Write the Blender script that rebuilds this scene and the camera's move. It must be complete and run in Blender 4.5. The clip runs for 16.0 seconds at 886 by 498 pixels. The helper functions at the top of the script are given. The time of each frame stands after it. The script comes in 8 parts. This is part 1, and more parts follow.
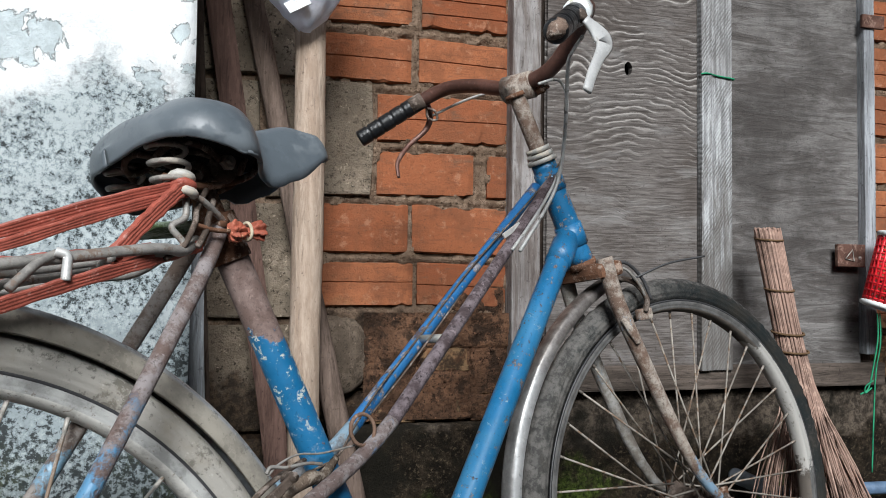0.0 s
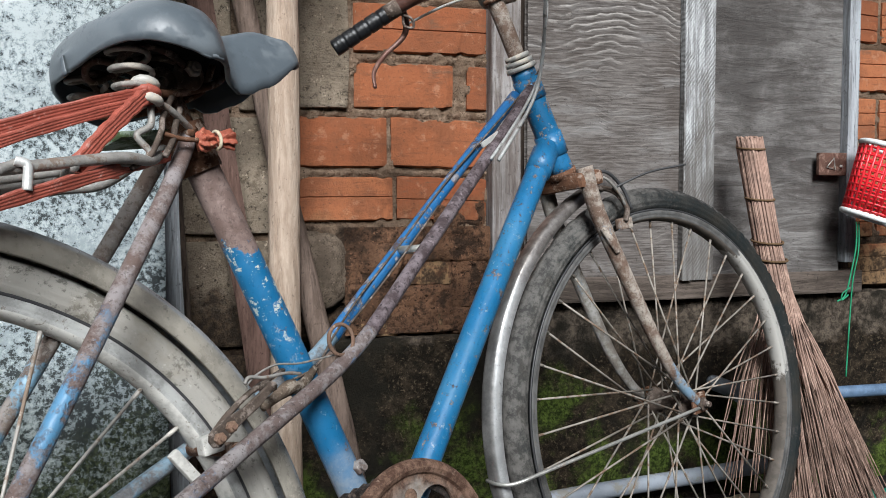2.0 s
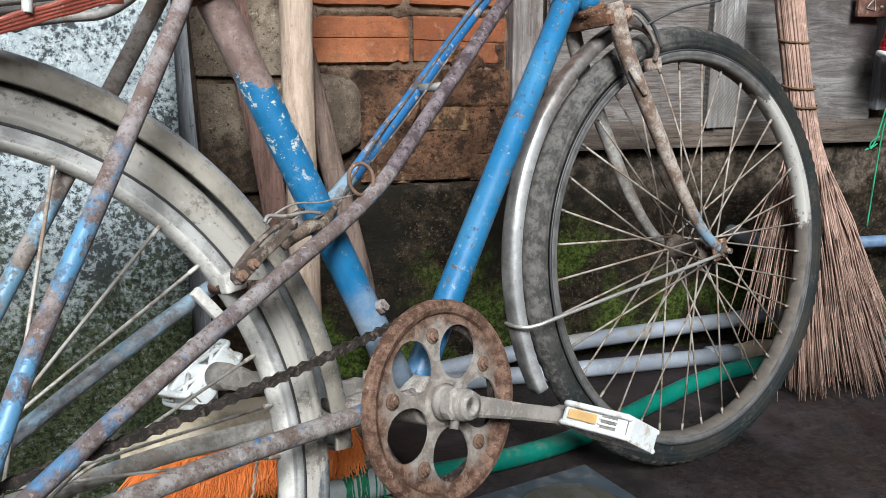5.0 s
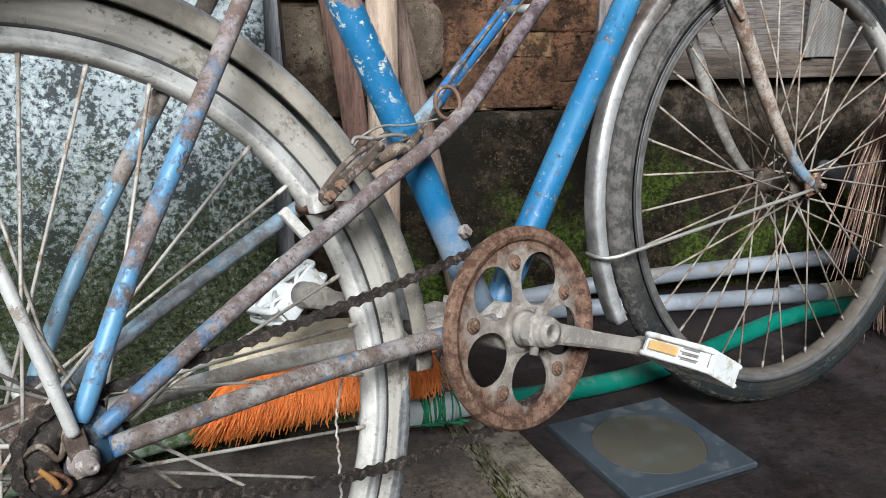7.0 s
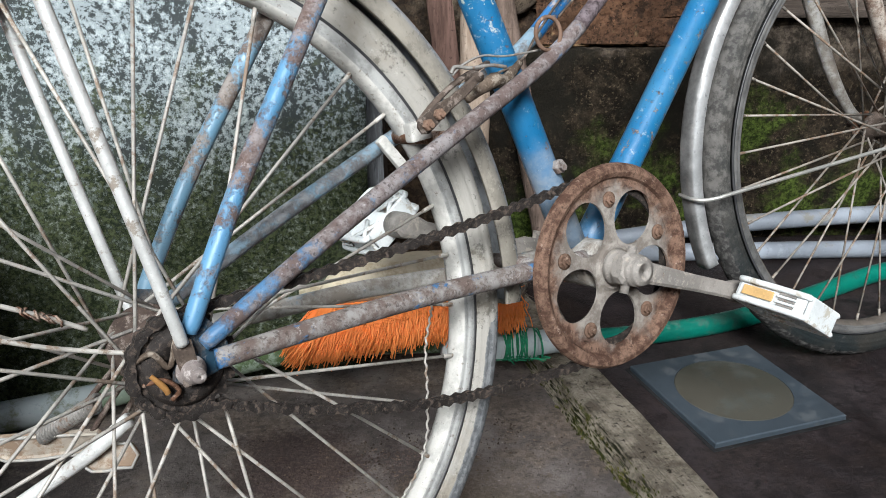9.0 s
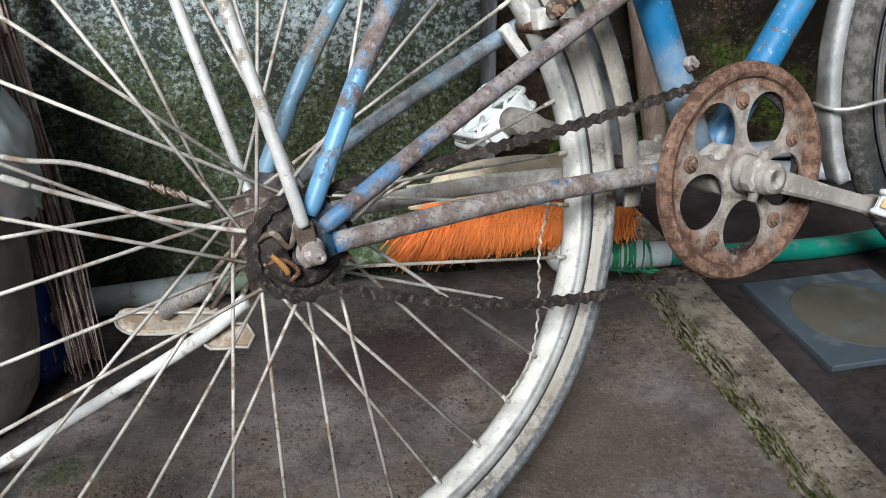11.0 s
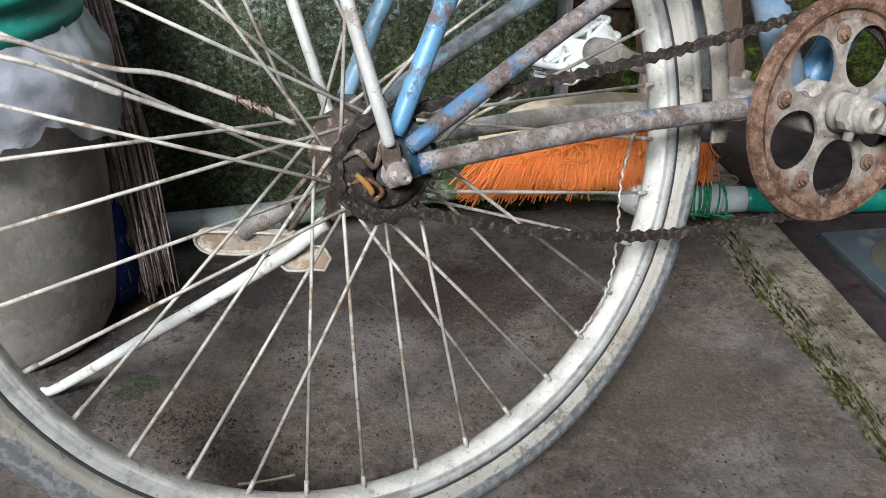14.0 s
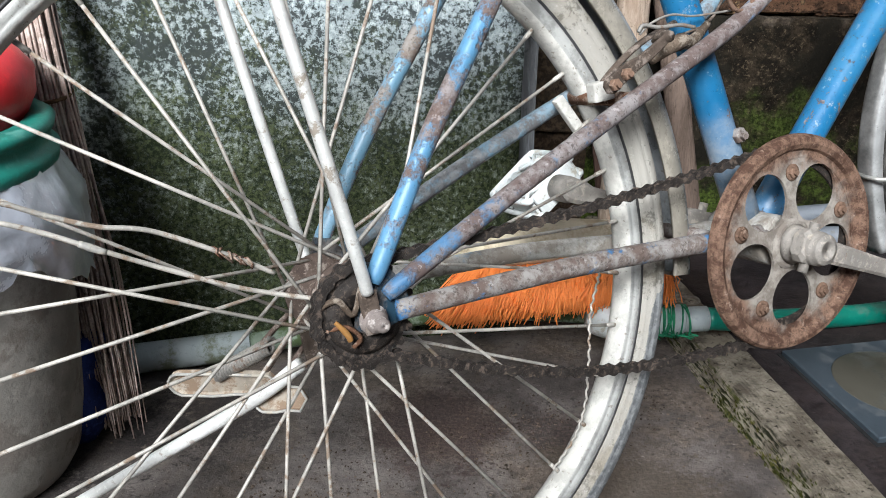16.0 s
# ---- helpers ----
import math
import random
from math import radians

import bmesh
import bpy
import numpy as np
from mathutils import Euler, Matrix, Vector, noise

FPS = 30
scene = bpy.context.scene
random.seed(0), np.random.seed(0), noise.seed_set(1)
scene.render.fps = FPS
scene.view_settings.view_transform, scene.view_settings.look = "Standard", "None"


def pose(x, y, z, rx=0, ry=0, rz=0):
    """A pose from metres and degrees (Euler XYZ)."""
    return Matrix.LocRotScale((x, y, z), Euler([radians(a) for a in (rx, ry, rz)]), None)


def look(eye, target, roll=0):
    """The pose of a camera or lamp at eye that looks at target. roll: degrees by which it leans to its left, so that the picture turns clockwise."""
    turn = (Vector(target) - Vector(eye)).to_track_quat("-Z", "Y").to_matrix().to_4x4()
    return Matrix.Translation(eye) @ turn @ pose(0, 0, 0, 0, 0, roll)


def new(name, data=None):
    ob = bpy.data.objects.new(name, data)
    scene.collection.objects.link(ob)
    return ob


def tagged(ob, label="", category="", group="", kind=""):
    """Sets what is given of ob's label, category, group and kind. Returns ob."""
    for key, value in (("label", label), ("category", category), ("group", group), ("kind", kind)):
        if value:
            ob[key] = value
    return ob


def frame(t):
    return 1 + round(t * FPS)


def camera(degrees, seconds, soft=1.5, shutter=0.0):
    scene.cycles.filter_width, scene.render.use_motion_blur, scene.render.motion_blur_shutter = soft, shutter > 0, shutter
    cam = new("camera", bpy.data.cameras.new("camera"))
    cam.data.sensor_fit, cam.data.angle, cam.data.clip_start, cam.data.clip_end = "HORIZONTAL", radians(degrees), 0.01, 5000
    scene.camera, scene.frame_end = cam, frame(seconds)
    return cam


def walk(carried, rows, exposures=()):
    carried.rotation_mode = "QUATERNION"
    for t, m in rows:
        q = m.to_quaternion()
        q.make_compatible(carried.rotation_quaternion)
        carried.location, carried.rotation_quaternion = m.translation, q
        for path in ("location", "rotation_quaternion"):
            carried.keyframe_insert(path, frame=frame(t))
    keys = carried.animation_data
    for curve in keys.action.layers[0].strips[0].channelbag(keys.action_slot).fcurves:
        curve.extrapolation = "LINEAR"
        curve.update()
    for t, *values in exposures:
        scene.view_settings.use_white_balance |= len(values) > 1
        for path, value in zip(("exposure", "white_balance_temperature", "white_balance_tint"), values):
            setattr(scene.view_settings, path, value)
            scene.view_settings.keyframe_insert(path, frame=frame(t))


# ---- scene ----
cam = camera(55.77, 16.0, 0.9)
PATH = [
    (0, -0.0339, 0.0367, 0.6714, 92.326, -0.671, -14.711),
    (0.5, -0.0310, 0.0371, 0.6699, 91.553, -0.525, -14.813),
    (1, -0.0268, 0.0401, 0.6668, 90.183, -0.436, -15.148),
    (1.5, -0.0253, 0.0420, 0.6644, 88.548, -0.159, -15.585),
    (2, -0.0234, 0.0459, 0.6612, 86.795, 0.127, -15.777),
    (2.5, -0.0207, 0.0501, 0.6594, 84.913, 0.353, -15.627),
    (3, -0.0187, 0.0567, 0.6554, 83.186, 0.392, -15.466),
    (3.5, -0.0196, 0.0631, 0.6523, 81.444, 0.186, -15.497),
    (4, -0.0221, 0.0663, 0.6491, 79.880, -0.018, -15.527),
    (6.5, -0.0346, 0.0732, 0.6397, 73.029, 0.078, -11.536),
    (7, -0.0371, 0.0725, 0.6380, 72.163, -0.134, -9.722),
    (7.5, -0.0404, 0.0699, 0.6370, 71.304, -0.204, -8.035),
    (8, -0.0445, 0.0685, 0.6371, 70.401, -0.298, -6.656),
    (10.5, -0.0673, 0.0774, 0.6110, 63.922, -0.240, 0.661),
    (11, -0.0740, 0.0801, 0.6055, 62.437, -0.138, 2.635),
    (11.5, -0.0785, 0.0822, 0.6009, 60.778, -0.083, 4.555),
    (12, -0.0837, 0.0802, 0.5951, 59.581, 0.010, 6.136),
    (12.5, -0.0865, 0.0780, 0.5919, 58.610, 0.146, 7.432),
    (13, -0.0877, 0.0794, 0.5879, 58.164, 0.184, 7.708),
    (13.5, -0.0893, 0.0806, 0.5854, 58.292, -0.061, 7.169),
    (14, -0.0971, 0.0777, 0.5858, 58.970, -0.268, 6.661),
    (14.5, -0.1071, 0.0765, 0.5924, 60.538, -0.499, 6.100),
    (15, -0.1109, 0.0781, 0.6014, 62.949, -0.750, 5.201),
    (15.5, -0.1100, 0.0782, 0.6111, 64.800, -0.833, 4.346),
    (16, -0.1074, 0.0779, 0.6182, 66.058, -0.505, 3.876),
]
walk(cam, [(t, pose(*p)) for t, *p in PATH], [(0.0, 0.62), (1.5, 0.70), (3.5, 1.03), (7.0, 1.13), (10.5, 1.15), (12.5, 1.24), (16.0, 1.26)])

# == world ==
world = bpy.data.worlds.new("sky")
scene.world = world
world.use_nodes = True
wt = world.node_tree
sky = wt.nodes.new("ShaderNodeTexSky")
sky.sky_type = "NISHITA"
sky.sun_disc = False
sky.sun_elevation, sky.sun_rotation = radians(35), radians(190)
sky.air_density, sky.dust_density, sky.ozone_density = 1.0, 3.0, 1.0
wt.links.new(sky.outputs[0], wt.nodes["Background"].inputs[0])
wt.nodes["Background"].inputs[1].default_value = 0.033
sun = new("sun", bpy.data.lights.new("sun", "SUN"))
sun.data.energy, sun.data.angle, sun.data.color = 3.98, radians(24), (0.925, 0.970, 1.0)
sun.matrix_world = look((-1.0, -4.85, 4.5), (0, 0.9, 0.4))


# ---- materials ----
class Nodes:
    """A small builder for one node material, in world metres."""

    def __init__(self, name, rough=0.7, metal=0.0, spec=None):
        self.mat = bpy.data.materials.new(name)
        self.mat.use_nodes = True
        self.t = self.mat.node_tree
        self.bsdf = self.t.nodes["Principled BSDF"]
        self.bsdf.inputs["Roughness"].default_value = rough
        self.bsdf.inputs["Metallic"].default_value = metal
        self.bsdf.inputs["Specular IOR Level"].default_value = spec if spec is not None else (0.5 if rough < 0.5 else 0.28 if rough < 0.75 else 0.10)
        self.pos = self.t.nodes.new("ShaderNodeNewGeometry").outputs["Position"]

    def node(self, kind, **sockets):
        n = self.t.nodes.new(kind)
        for k, v in sockets.items():
            self.put(n.inputs[k.replace("_", " ")], v)
        return n

    def put(self, socket, v):
        if isinstance(v, bpy.types.NodeSocket):
            self.t.links.new(v, socket)
        else:
            socket.default_value = v

    def scaled(self, sx, sy, sz, rz=0.0, shift=(0, 0, 0)):
        m = self.node("ShaderNodeMapping", Vector=self.pos, Scale=(sx, sy, sz), Rotation=(0, 0, radians(rz)), Location=shift)
        return m.outputs[0]

    def noise(self, scale, detail=4.0, rough=0.6, vec=None, distort=0.0):
        return self.node("ShaderNodeTexNoise", Vector=vec or self.pos, Scale=scale, Detail=detail, Roughness=rough, Distortion=distort).outputs[0]

    def span(self, v, lo, hi, a=0.0, b=1.0):
        n = self.node("ShaderNodeMapRange")
        n.interpolation_type = "SMOOTHSTEP"
        for i, x in enumerate((v, lo, hi, a, b)):
            self.put(n.inputs[i], x)
        return n.outputs[0]

    def calc(self, op, a, b=0.0):
        n = self.t.nodes.new("ShaderNodeMath")
        n.operation = op
        self.put(n.inputs[0], a), self.put(n.inputs[1], b)
        return n.outputs[0]

    def height(self):
        return self.node("ShaderNodeSeparateXYZ", Vector=self.pos).outputs[2]

    def along(self):
        return self.node("ShaderNodeSeparateXYZ", Vector=self.pos).outputs[0]

    def chance(self):
        return self.t.nodes.new("ShaderNodeObjectInfo").outputs["Random"]

    def mix(self, f, a, b):
        n = self.t.nodes.new("ShaderNodeMix")
        n.data_type = "RGBA"
        self.put(n.inputs[0], f)
        for i, c in ((6, a), (7, b)):
            self.put(n.inputs[i], c if isinstance(c, bpy.types.NodeSocket) else (*c, 1.0))
        return n.outputs[2]

    def done(self, colour, rough=None, bump=None, depth=0.002, metal=None):
        self.put(self.bsdf.inputs["Base Color"], colour if isinstance(colour, bpy.types.NodeSocket) else (*colour, 1.0))
        if rough is not None:
            self.put(self.bsdf.inputs["Roughness"], rough)
        if metal is not None:
            self.put(self.bsdf.inputs["Metallic"], metal)
        if bump is not None:
            b = self.node("ShaderNodeBump", Height=bump, Distance=depth, Strength=1.0)
            self.t.links.new(b.outputs[0], self.bsdf.inputs["Normal"])
        return self.mat


def plain(name, colour, rough=0.6, metal=0.0, vary=0.25, scale=40.0, dirt=None, dirt_at=0.58, bump=0.0006):
    """A surface of one colour with grain, scuffs and dirt at three scales."""
    n = Nodes(name, rough, metal)
    fine, broad = n.noise(scale * 4, 5, 0.7), n.noise(scale * 0.4, 5, 0.65)
    low = tuple(c * (1 - vary * 1.25) for c in colour)
    c = n.mix(n.span(broad, 0.38, 0.62), low, colour)
    c = n.mix(n.span(fine, 0.52, 0.68, 0, 0.6), c, tuple(min(1, x * (1 + vary)) for x in colour))
    c = n.mix(n.span(n.noise(scale * 6, 4, 0.7), 0.56, 0.70, 0, min(1.0, vary * 2.4)), c, tuple(x * 0.5 for x in colour))
    r = rough
    if dirt:
        f = n.span(n.noise(scale, 7, 0.72), dirt_at - 0.05, dirt_at + 0.05)
        c = n.mix(f, c, dirt)
        r = n.span(f, 0, 1, rough, 0.9)
    return n.done(c, r, fine, bump)


def worn_paint(name, cover, paint=(0.003, 0.100, 0.225), rust=(0.10, 0.058, 0.042), grime=(0.22, 0.195, 0.185), top=None, soft=0.014, freckle=0.0, chips=None, below=None, speck=0.85, dusty=None):
    """Old enamel over rust: cover is the share of paint that is left; top: above this height bare metal only;
    freckle: more rust spots; chips: the undercoat that shows at the paint's edge; below: height under which the paint holds better."""
    n = Nodes(name, 0.42)
    patch = n.noise(26, 7, 0.68)
    fine = n.noise(190, 5, 0.72)
    mixed = n.calc("ADD", n.calc("MULTIPLY", patch, 0.74), n.calc("MULTIPLY", fine, 0.26))
    if below is not None:
        mixed = n.calc("SUBTRACT", mixed, n.span(n.height(), below + 0.05, below - 0.05, 0, 0.10))
    edge = 0.5 + (cover - 0.5) * 0.42
    bare = n.span(mixed, edge - soft, edge + soft)
    wob = n.calc("ADD", n.height(), n.calc("MULTIPLY", n.calc("SUBTRACT", n.noise(24, 6, 0.7), 0.5), 0.17))
    if top is not None:
        bare = n.calc("MAXIMUM", bare, n.span(wob, top - soft * 0.3, top + soft * 0.3))
    spots = n.span(n.noise(80, 5, 0.7), 0.68 - freckle, 0.71 - freckle)
    bare = n.calc("MAXIMUM", bare, n.calc("MULTIPLY", spots, 0.9))
    rusty = n.mix(n.span(n.noise(48, 6, 0.72), 0.40, 0.62), rust, grime)
    rusty = n.mix(n.span(n.noise(240, 5, 0.7), 0.53, 0.64, 0, speck), rusty, tuple(c * 0.40 for c in rust))
    rusty = n.mix(n.span(n.noise(130, 5, 0.7), 0.60, 0.68, 0, speck * 0.8), rusty, tuple(min(1, c * 1.7) for c in grime))
    blue = n.mix(n.span(n.noise(11, 5), 0.35, 0.7), paint, tuple(c * 1.3 + 0.012 for c in paint))
    blue = n.mix(n.span(n.noise(7, 6, 0.7), 0.46, 0.68, 0, 0.42), blue, (0.045, 0.16, 0.25))
    blue = n.mix(n.span(n.noise(100, 6, 0.75), 0.60, 0.66, 0, 0.8), blue, (0.20, 0.27, 0.33))
    blue = n.mix(n.span(n.noise(260, 4, 0.7), 0.58, 0.68, 0, 0.5), blue, tuple(c * 0.35 for c in paint))
    if dusty is not None:
        f = n.span(n.calc("ADD", n.height(), n.calc("MULTIPLY", n.calc("SUBTRACT", n.noise(15, 6, 0.7), 0.5), 0.22)), dusty + 0.07, dusty - 0.07, 0, 0.75)
        blue = n.mix(f, blue, n.mix(n.span(n.noise(90, 5, 0.7), 0.4, 0.6), (0.24, 0.26, 0.28), (0.33, 0.33, 0.32)))
    c = n.mix(bare, blue, rusty)
    if chips is not None:
        near = n.calc("MULTIPLY", n.span(wob, top - 0.13, top - 0.04), n.span(wob, top + 0.012, top - 0.004))
        c = n.mix(n.calc("MULTIPLY", near, n.span(n.noise(115, 7, 0.75), 0.570, 0.588)), c, chips)
    return n.done(c, n.span(bare, 0, 1, 0.40, 0.85), n.calc("SUBTRACT", n.calc("MULTIPLY", fine, 0.6), bare), 0.0007)


M_BLUE = worn_paint("blue_enamel", 0.88, rust=(0.085, 0.055, 0.045), freckle=0.085, dusty=0.300)
M_HEAD = worn_paint("chipped_head_enamel", 0.70, rust=(0.075, 0.05, 0.042), grime=(0.26, 0.235, 0.225), freckle=0.10)
M_SEAT_TUBE = worn_paint("blue_enamel_over_bare_tube", 0.84, rust=(0.13, 0.085, 0.072), grime=(0.19, 0.135, 0.12), top=0.615, freckle=0.03, chips=(0.42, 0.44, 0.40), speck=0.5, dusty=0.375)
M_STAY = worn_paint("half_stripped_enamel", 0.28, paint=(0.035, 0.13, 0.28), rust=(0.115, 0.082, 0.070), grime=(0.25, 0.235, 0.225), soft=0.03, speck=0.7)
M_LATERAL_STAY = worn_paint("lower_lateral_enamel", 0.25, paint=(0.045, 0.125, 0.235), rust=(0.100, 0.070, 0.064), grime=(0.215, 0.195, 0.195), soft=0.06, speck=0.75, below=0.390)
M_SEAT_STAY = worn_paint("seat_stay_enamel", 0.46, paint=(0.070, 0.190, 0.320), rust=(0.105, 0.070, 0.060), grime=(0.215, 0.19, 0.19), top=0.58, soft=0.045, below=0.43, speck=0.6)
M_STAY_FAR = worn_paint("faded_enamel", 0.44, paint=(0.12, 0.215, 0.29), rust=(0.118, 0.085, 0.068), grime=(0.215, 0.195, 0.18), top=0.58, soft=0.04, below=0.42, speck=0.6)
M_LATERAL = worn_paint("rusted_purple_tube", 0.13, paint=(0.035, 0.15, 0.36), rust=(0.040, 0.025, 0.027), grime=(0.140, 0.112, 0.122), soft=0.03, below=0.40, speck=1.0)
M_LATERAL_STAY_FAR = worn_paint("grey_blue_far_stay", 0.50, paint=(0.125, 0.19, 0.24), rust=(0.095, 0.094, 0.098), grime=(0.20, 0.205, 0.212), soft=0.06, speck=0.4)
M_STAY_PALE = worn_paint("pale_stripped_enamel", 0.22, paint=(0.10, 0.18, 0.27), rust=(0.19, 0.165, 0.14), grime=(0.33, 0.32, 0.30), soft=0.06, speck=0.4)
M_LATERAL_FAR = worn_paint("chipped_blue_tube", 0.60, paint=(0.008, 0.090, 0.235), rust=(0.06, 0.045, 0.05), grime=(0.27, 0.26, 0.28), freckle=0.07)
M_FORK = worn_paint("rusted_fork", 0.20, paint=(0.17, 0.25, 0.33), rust=(0.125, 0.078, 0.056), grime=(0.30, 0.262, 0.225), below=0.42, soft=0.04, speck=0.6)
M_IRON = plain("dark_old_iron", (0.115, 0.088, 0.072), 0.75, 0.2, 0.35, 70, (0.23, 0.19, 0.165), 0.56, 0.001)
M_RUST = plain("rust", (0.155, 0.078, 0.048), 0.85, 0, 0.4, 60, (0.30, 0.225, 0.18), 0.56, 0.001)
M_BAR = plain("brown_rusted_chrome", (0.13, 0.06, 0.045), 0.45, 0.3, 0.3, 40, (0.24, 0.14, 0.11), 0.62)
M_RING = plain("rusted_chainring", (0.20, 0.125, 0.09), 0.8, 0.0, 0.35, 75, (0.30, 0.215, 0.165), 0.60, 0.0012)
M_DUSTY = plain("dusty_alloy", (0.40, 0.39, 0.365), 0.6, 0.25, 0.2, 50, (0.52, 0.47, 0.40), 0.55)
M_CRANK = plain("grimy_crank_alloy", (0.30, 0.275, 0.25), 0.6, 0.2, 0.25, 60, (0.40, 0.36, 0.31), 0.58, 0.0008)
M_STEEL = plain("dull_steel", (0.50, 0.49, 0.46), 0.45, 0.7, 0.2, 60, (0.30, 0.24, 0.19), 0.6)
M_SPOKE = plain("dirty_spoke", (0.49, 0.462, 0.42), 0.5, 0.2, 0.3, 60, (0.25, 0.19, 0.145), 0.565)
M_SPOKE_FRONT = plain("rusty_grey_spoke", (0.30, 0.27, 0.235), 0.6, 0.2, 0.3, 60, (0.17, 0.115, 0.08), 0.54)
M_HUB = plain("rust_stained_hub", (0.120, 0.088, 0.074), 0.75, 0.1, 0.4, 90, (0.28, 0.235, 0.205), 0.56, 0.001)
M_CHAIN = plain("oily_chain", (0.034, 0.028, 0.025), 0.5, 0.2, 0.4, 200, (0.110, 0.084, 0.069), 0.56, 0.0008)
M_RUBBER = plain("black_rubber", (0.010, 0.0105, 0.012), 0.36, 0, 0.3, 60, (0.045, 0.045, 0.045), 0.68)
M_SADDLE = plain("grey_saddle_vinyl", (0.084, 0.101, 0.116), 0.42, 0, 0.12, 18, (0.108, 0.126, 0.140), 0.58, 0.0003)
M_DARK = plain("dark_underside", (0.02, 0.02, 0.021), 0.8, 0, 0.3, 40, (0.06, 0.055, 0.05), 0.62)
M_WHITE = plain("white_plastic", (0.72, 0.75, 0.75), 0.4, 0, 0.12, 55, (0.44, 0.41, 0.35), 0.575, 0.0003)
M_LEVER = plain("white_lever", (0.43, 0.43, 0.425), 0.45, 0.1, 0.15, 40, (0.36, 0.35, 0.33), 0.60)
M_ROD = plain("silver_rod", (0.66, 0.66, 0.64), 0.4, 0.35, 0.15, 60, (0.30, 0.26, 0.22), 0.60)
M_LEG = plain("worn_white_leg", (0.74, 0.74, 0.72), 0.5, 0.1, 0.15, 60, (0.36, 0.31, 0.27), 0.60)
M_AMBER = plain("amber_reflector", (0.60, 0.38, 0.16), 0.3, 0, 0.15, 80)
M_STRAP = plain("red_rubber_strap", (0.36, 0.092, 0.064), 0.5, 0, 0.25, 90, (0.47, 0.24, 0.20), 0.63, 0.0006)
M_ORANGE_TIE = plain("orange_rubber", (0.42, 0.115, 0.07), 0.5, 0, 0.3, 90, (0.62, 0.30, 0.18), 0.6, 0.001)
M_WIRE = plain("grey_wire", (0.29, 0.275, 0.255), 0.6, 0.3, 0.3, 80, (0.20, 0.15, 0.12), 0.58)
M_CABLE = plain("black_cable", (0.04, 0.04, 0.042), 0.45)
M_GREY_CABLE = plain("pale_grey_cable", (0.36, 0.36, 0.35), 0.4, 0, 0.3, 60, (0.12, 0.11, 0.10), 0.58)
M_RAG = plain("brown_rag", (0.14, 0.105, 0.08), 0.95, 0, 0.4, 60, (0.26, 0.22, 0.18), 0.55, 0.002)


def around(n):
    """Distance from the wheel's axle, in the wheel's own axes."""
    p = n.node("ShaderNodeSeparateXYZ", Vector=n.t.nodes.new("ShaderNodeTexCoord").outputs["Object"])
    x, z = p.outputs[0], p.outputs[2]
    return n.calc("SQRT", n.calc("ADD", n.calc("MULTIPLY", x, x), n.calc("MULTIPLY", z, z)))


def tyre_material(name, dust, share, black=(0.04, 0.038, 0.036), tread=0.3270, rag=0.016, worn=(0.020, 0.020, 0.021), worn_light=(0.085, 0.08, 0.075), rough=0.88, powder=None, bared=0.0):
    n = Nodes(name, 0.85)
    f = n.calc("ADD", n.calc("MULTIPLY", n.noise(22, 7, 0.72), 0.6), n.calc("MULTIPLY", n.noise(170, 5, 0.72), 0.4))
    c = n.mix(n.span(f, 0.5 - (share - 0.5) * 0.3 - 0.03, 0.5 - (share - 0.5) * 0.3 + 0.04), black, dust)
    c = n.mix(n.span(n.noise(9, 6, 0.7), 0.42, 0.68, 0, 0.7), c, tuple(x * s for x, s in zip(dust, (0.70, 0.64, 0.55))))
    c = n.mix(n.span(n.noise(75, 6, 0.75), 0.60, 0.66, 0, 0.6), c, tuple(min(1, x * 1.35) for x in dust))
    # rubber bared on the tread, where the dust has worn off
    r = n.calc("ADD", around(n), n.calc("MULTIPLY", n.calc("SUBTRACT", n.noise(60, 7, 0.75), 0.5), rag))
    if bared:
        h = n.node("ShaderNodeSeparateXYZ", Vector=n.t.nodes.new("ShaderNodeTexCoord").outputs["Object"]).outputs[2]
        h = n.calc("ADD", h, n.calc("MULTIPLY", n.calc("SUBTRACT", n.noise(12, 6, 0.7), 0.5), 0.10))
        r = n.calc("ADD", r, n.span(h, -0.085, -0.115, 0, bared))
    c = n.mix(n.span(r, tread - 0.0008, tread + 0.0008, 0, 0.92), c, n.mix(n.span(n.noise(150, 5), 0.45, 0.6), worn, worn_light))
    if powder is not None:
        # dry powder on one half of the wheel, as it last stood in the dust
        p = n.node("ShaderNodeSeparateXYZ", Vector=n.t.nodes.new("ShaderNodeTexCoord").outputs["Object"])
        d = n.calc("ADD", n.calc("SUBTRACT", p.outputs[2], p.outputs[0]), n.calc("MULTIPLY", n.calc("SUBTRACT", n.noise(14, 7, 0.75), 0.5), 0.25))
        f = n.calc("MULTIPLY", n.span(d, 0.16, 0.36), n.span(n.noise(45, 7, 0.76), 0.40, 0.60, 0.2, 0.9))
        c = n.mix(f, c, powder)
    return n.done(c, rough, n.noise(240, 6, 0.75), 0.0012)


M_TYRE_REAR = tyre_material("pale_dusty_tyre", (0.335, 0.318, 0.288), 0.70, (0.150, 0.142, 0.128), 0.3256, 0.006, (0.105, 0.112, 0.120), (0.190, 0.198, 0.206), bared=0.0200)
M_TYRE_FRONT = tyre_material("grey_dusty_tyre", (0.050, 0.047, 0.045), 0.28, (0.014, 0.018, 0.019), 0.3205, 0.010, (0.026, 0.025, 0.025), (0.085, 0.082, 0.078), 0.66, (0.125, 0.118, 0.110))


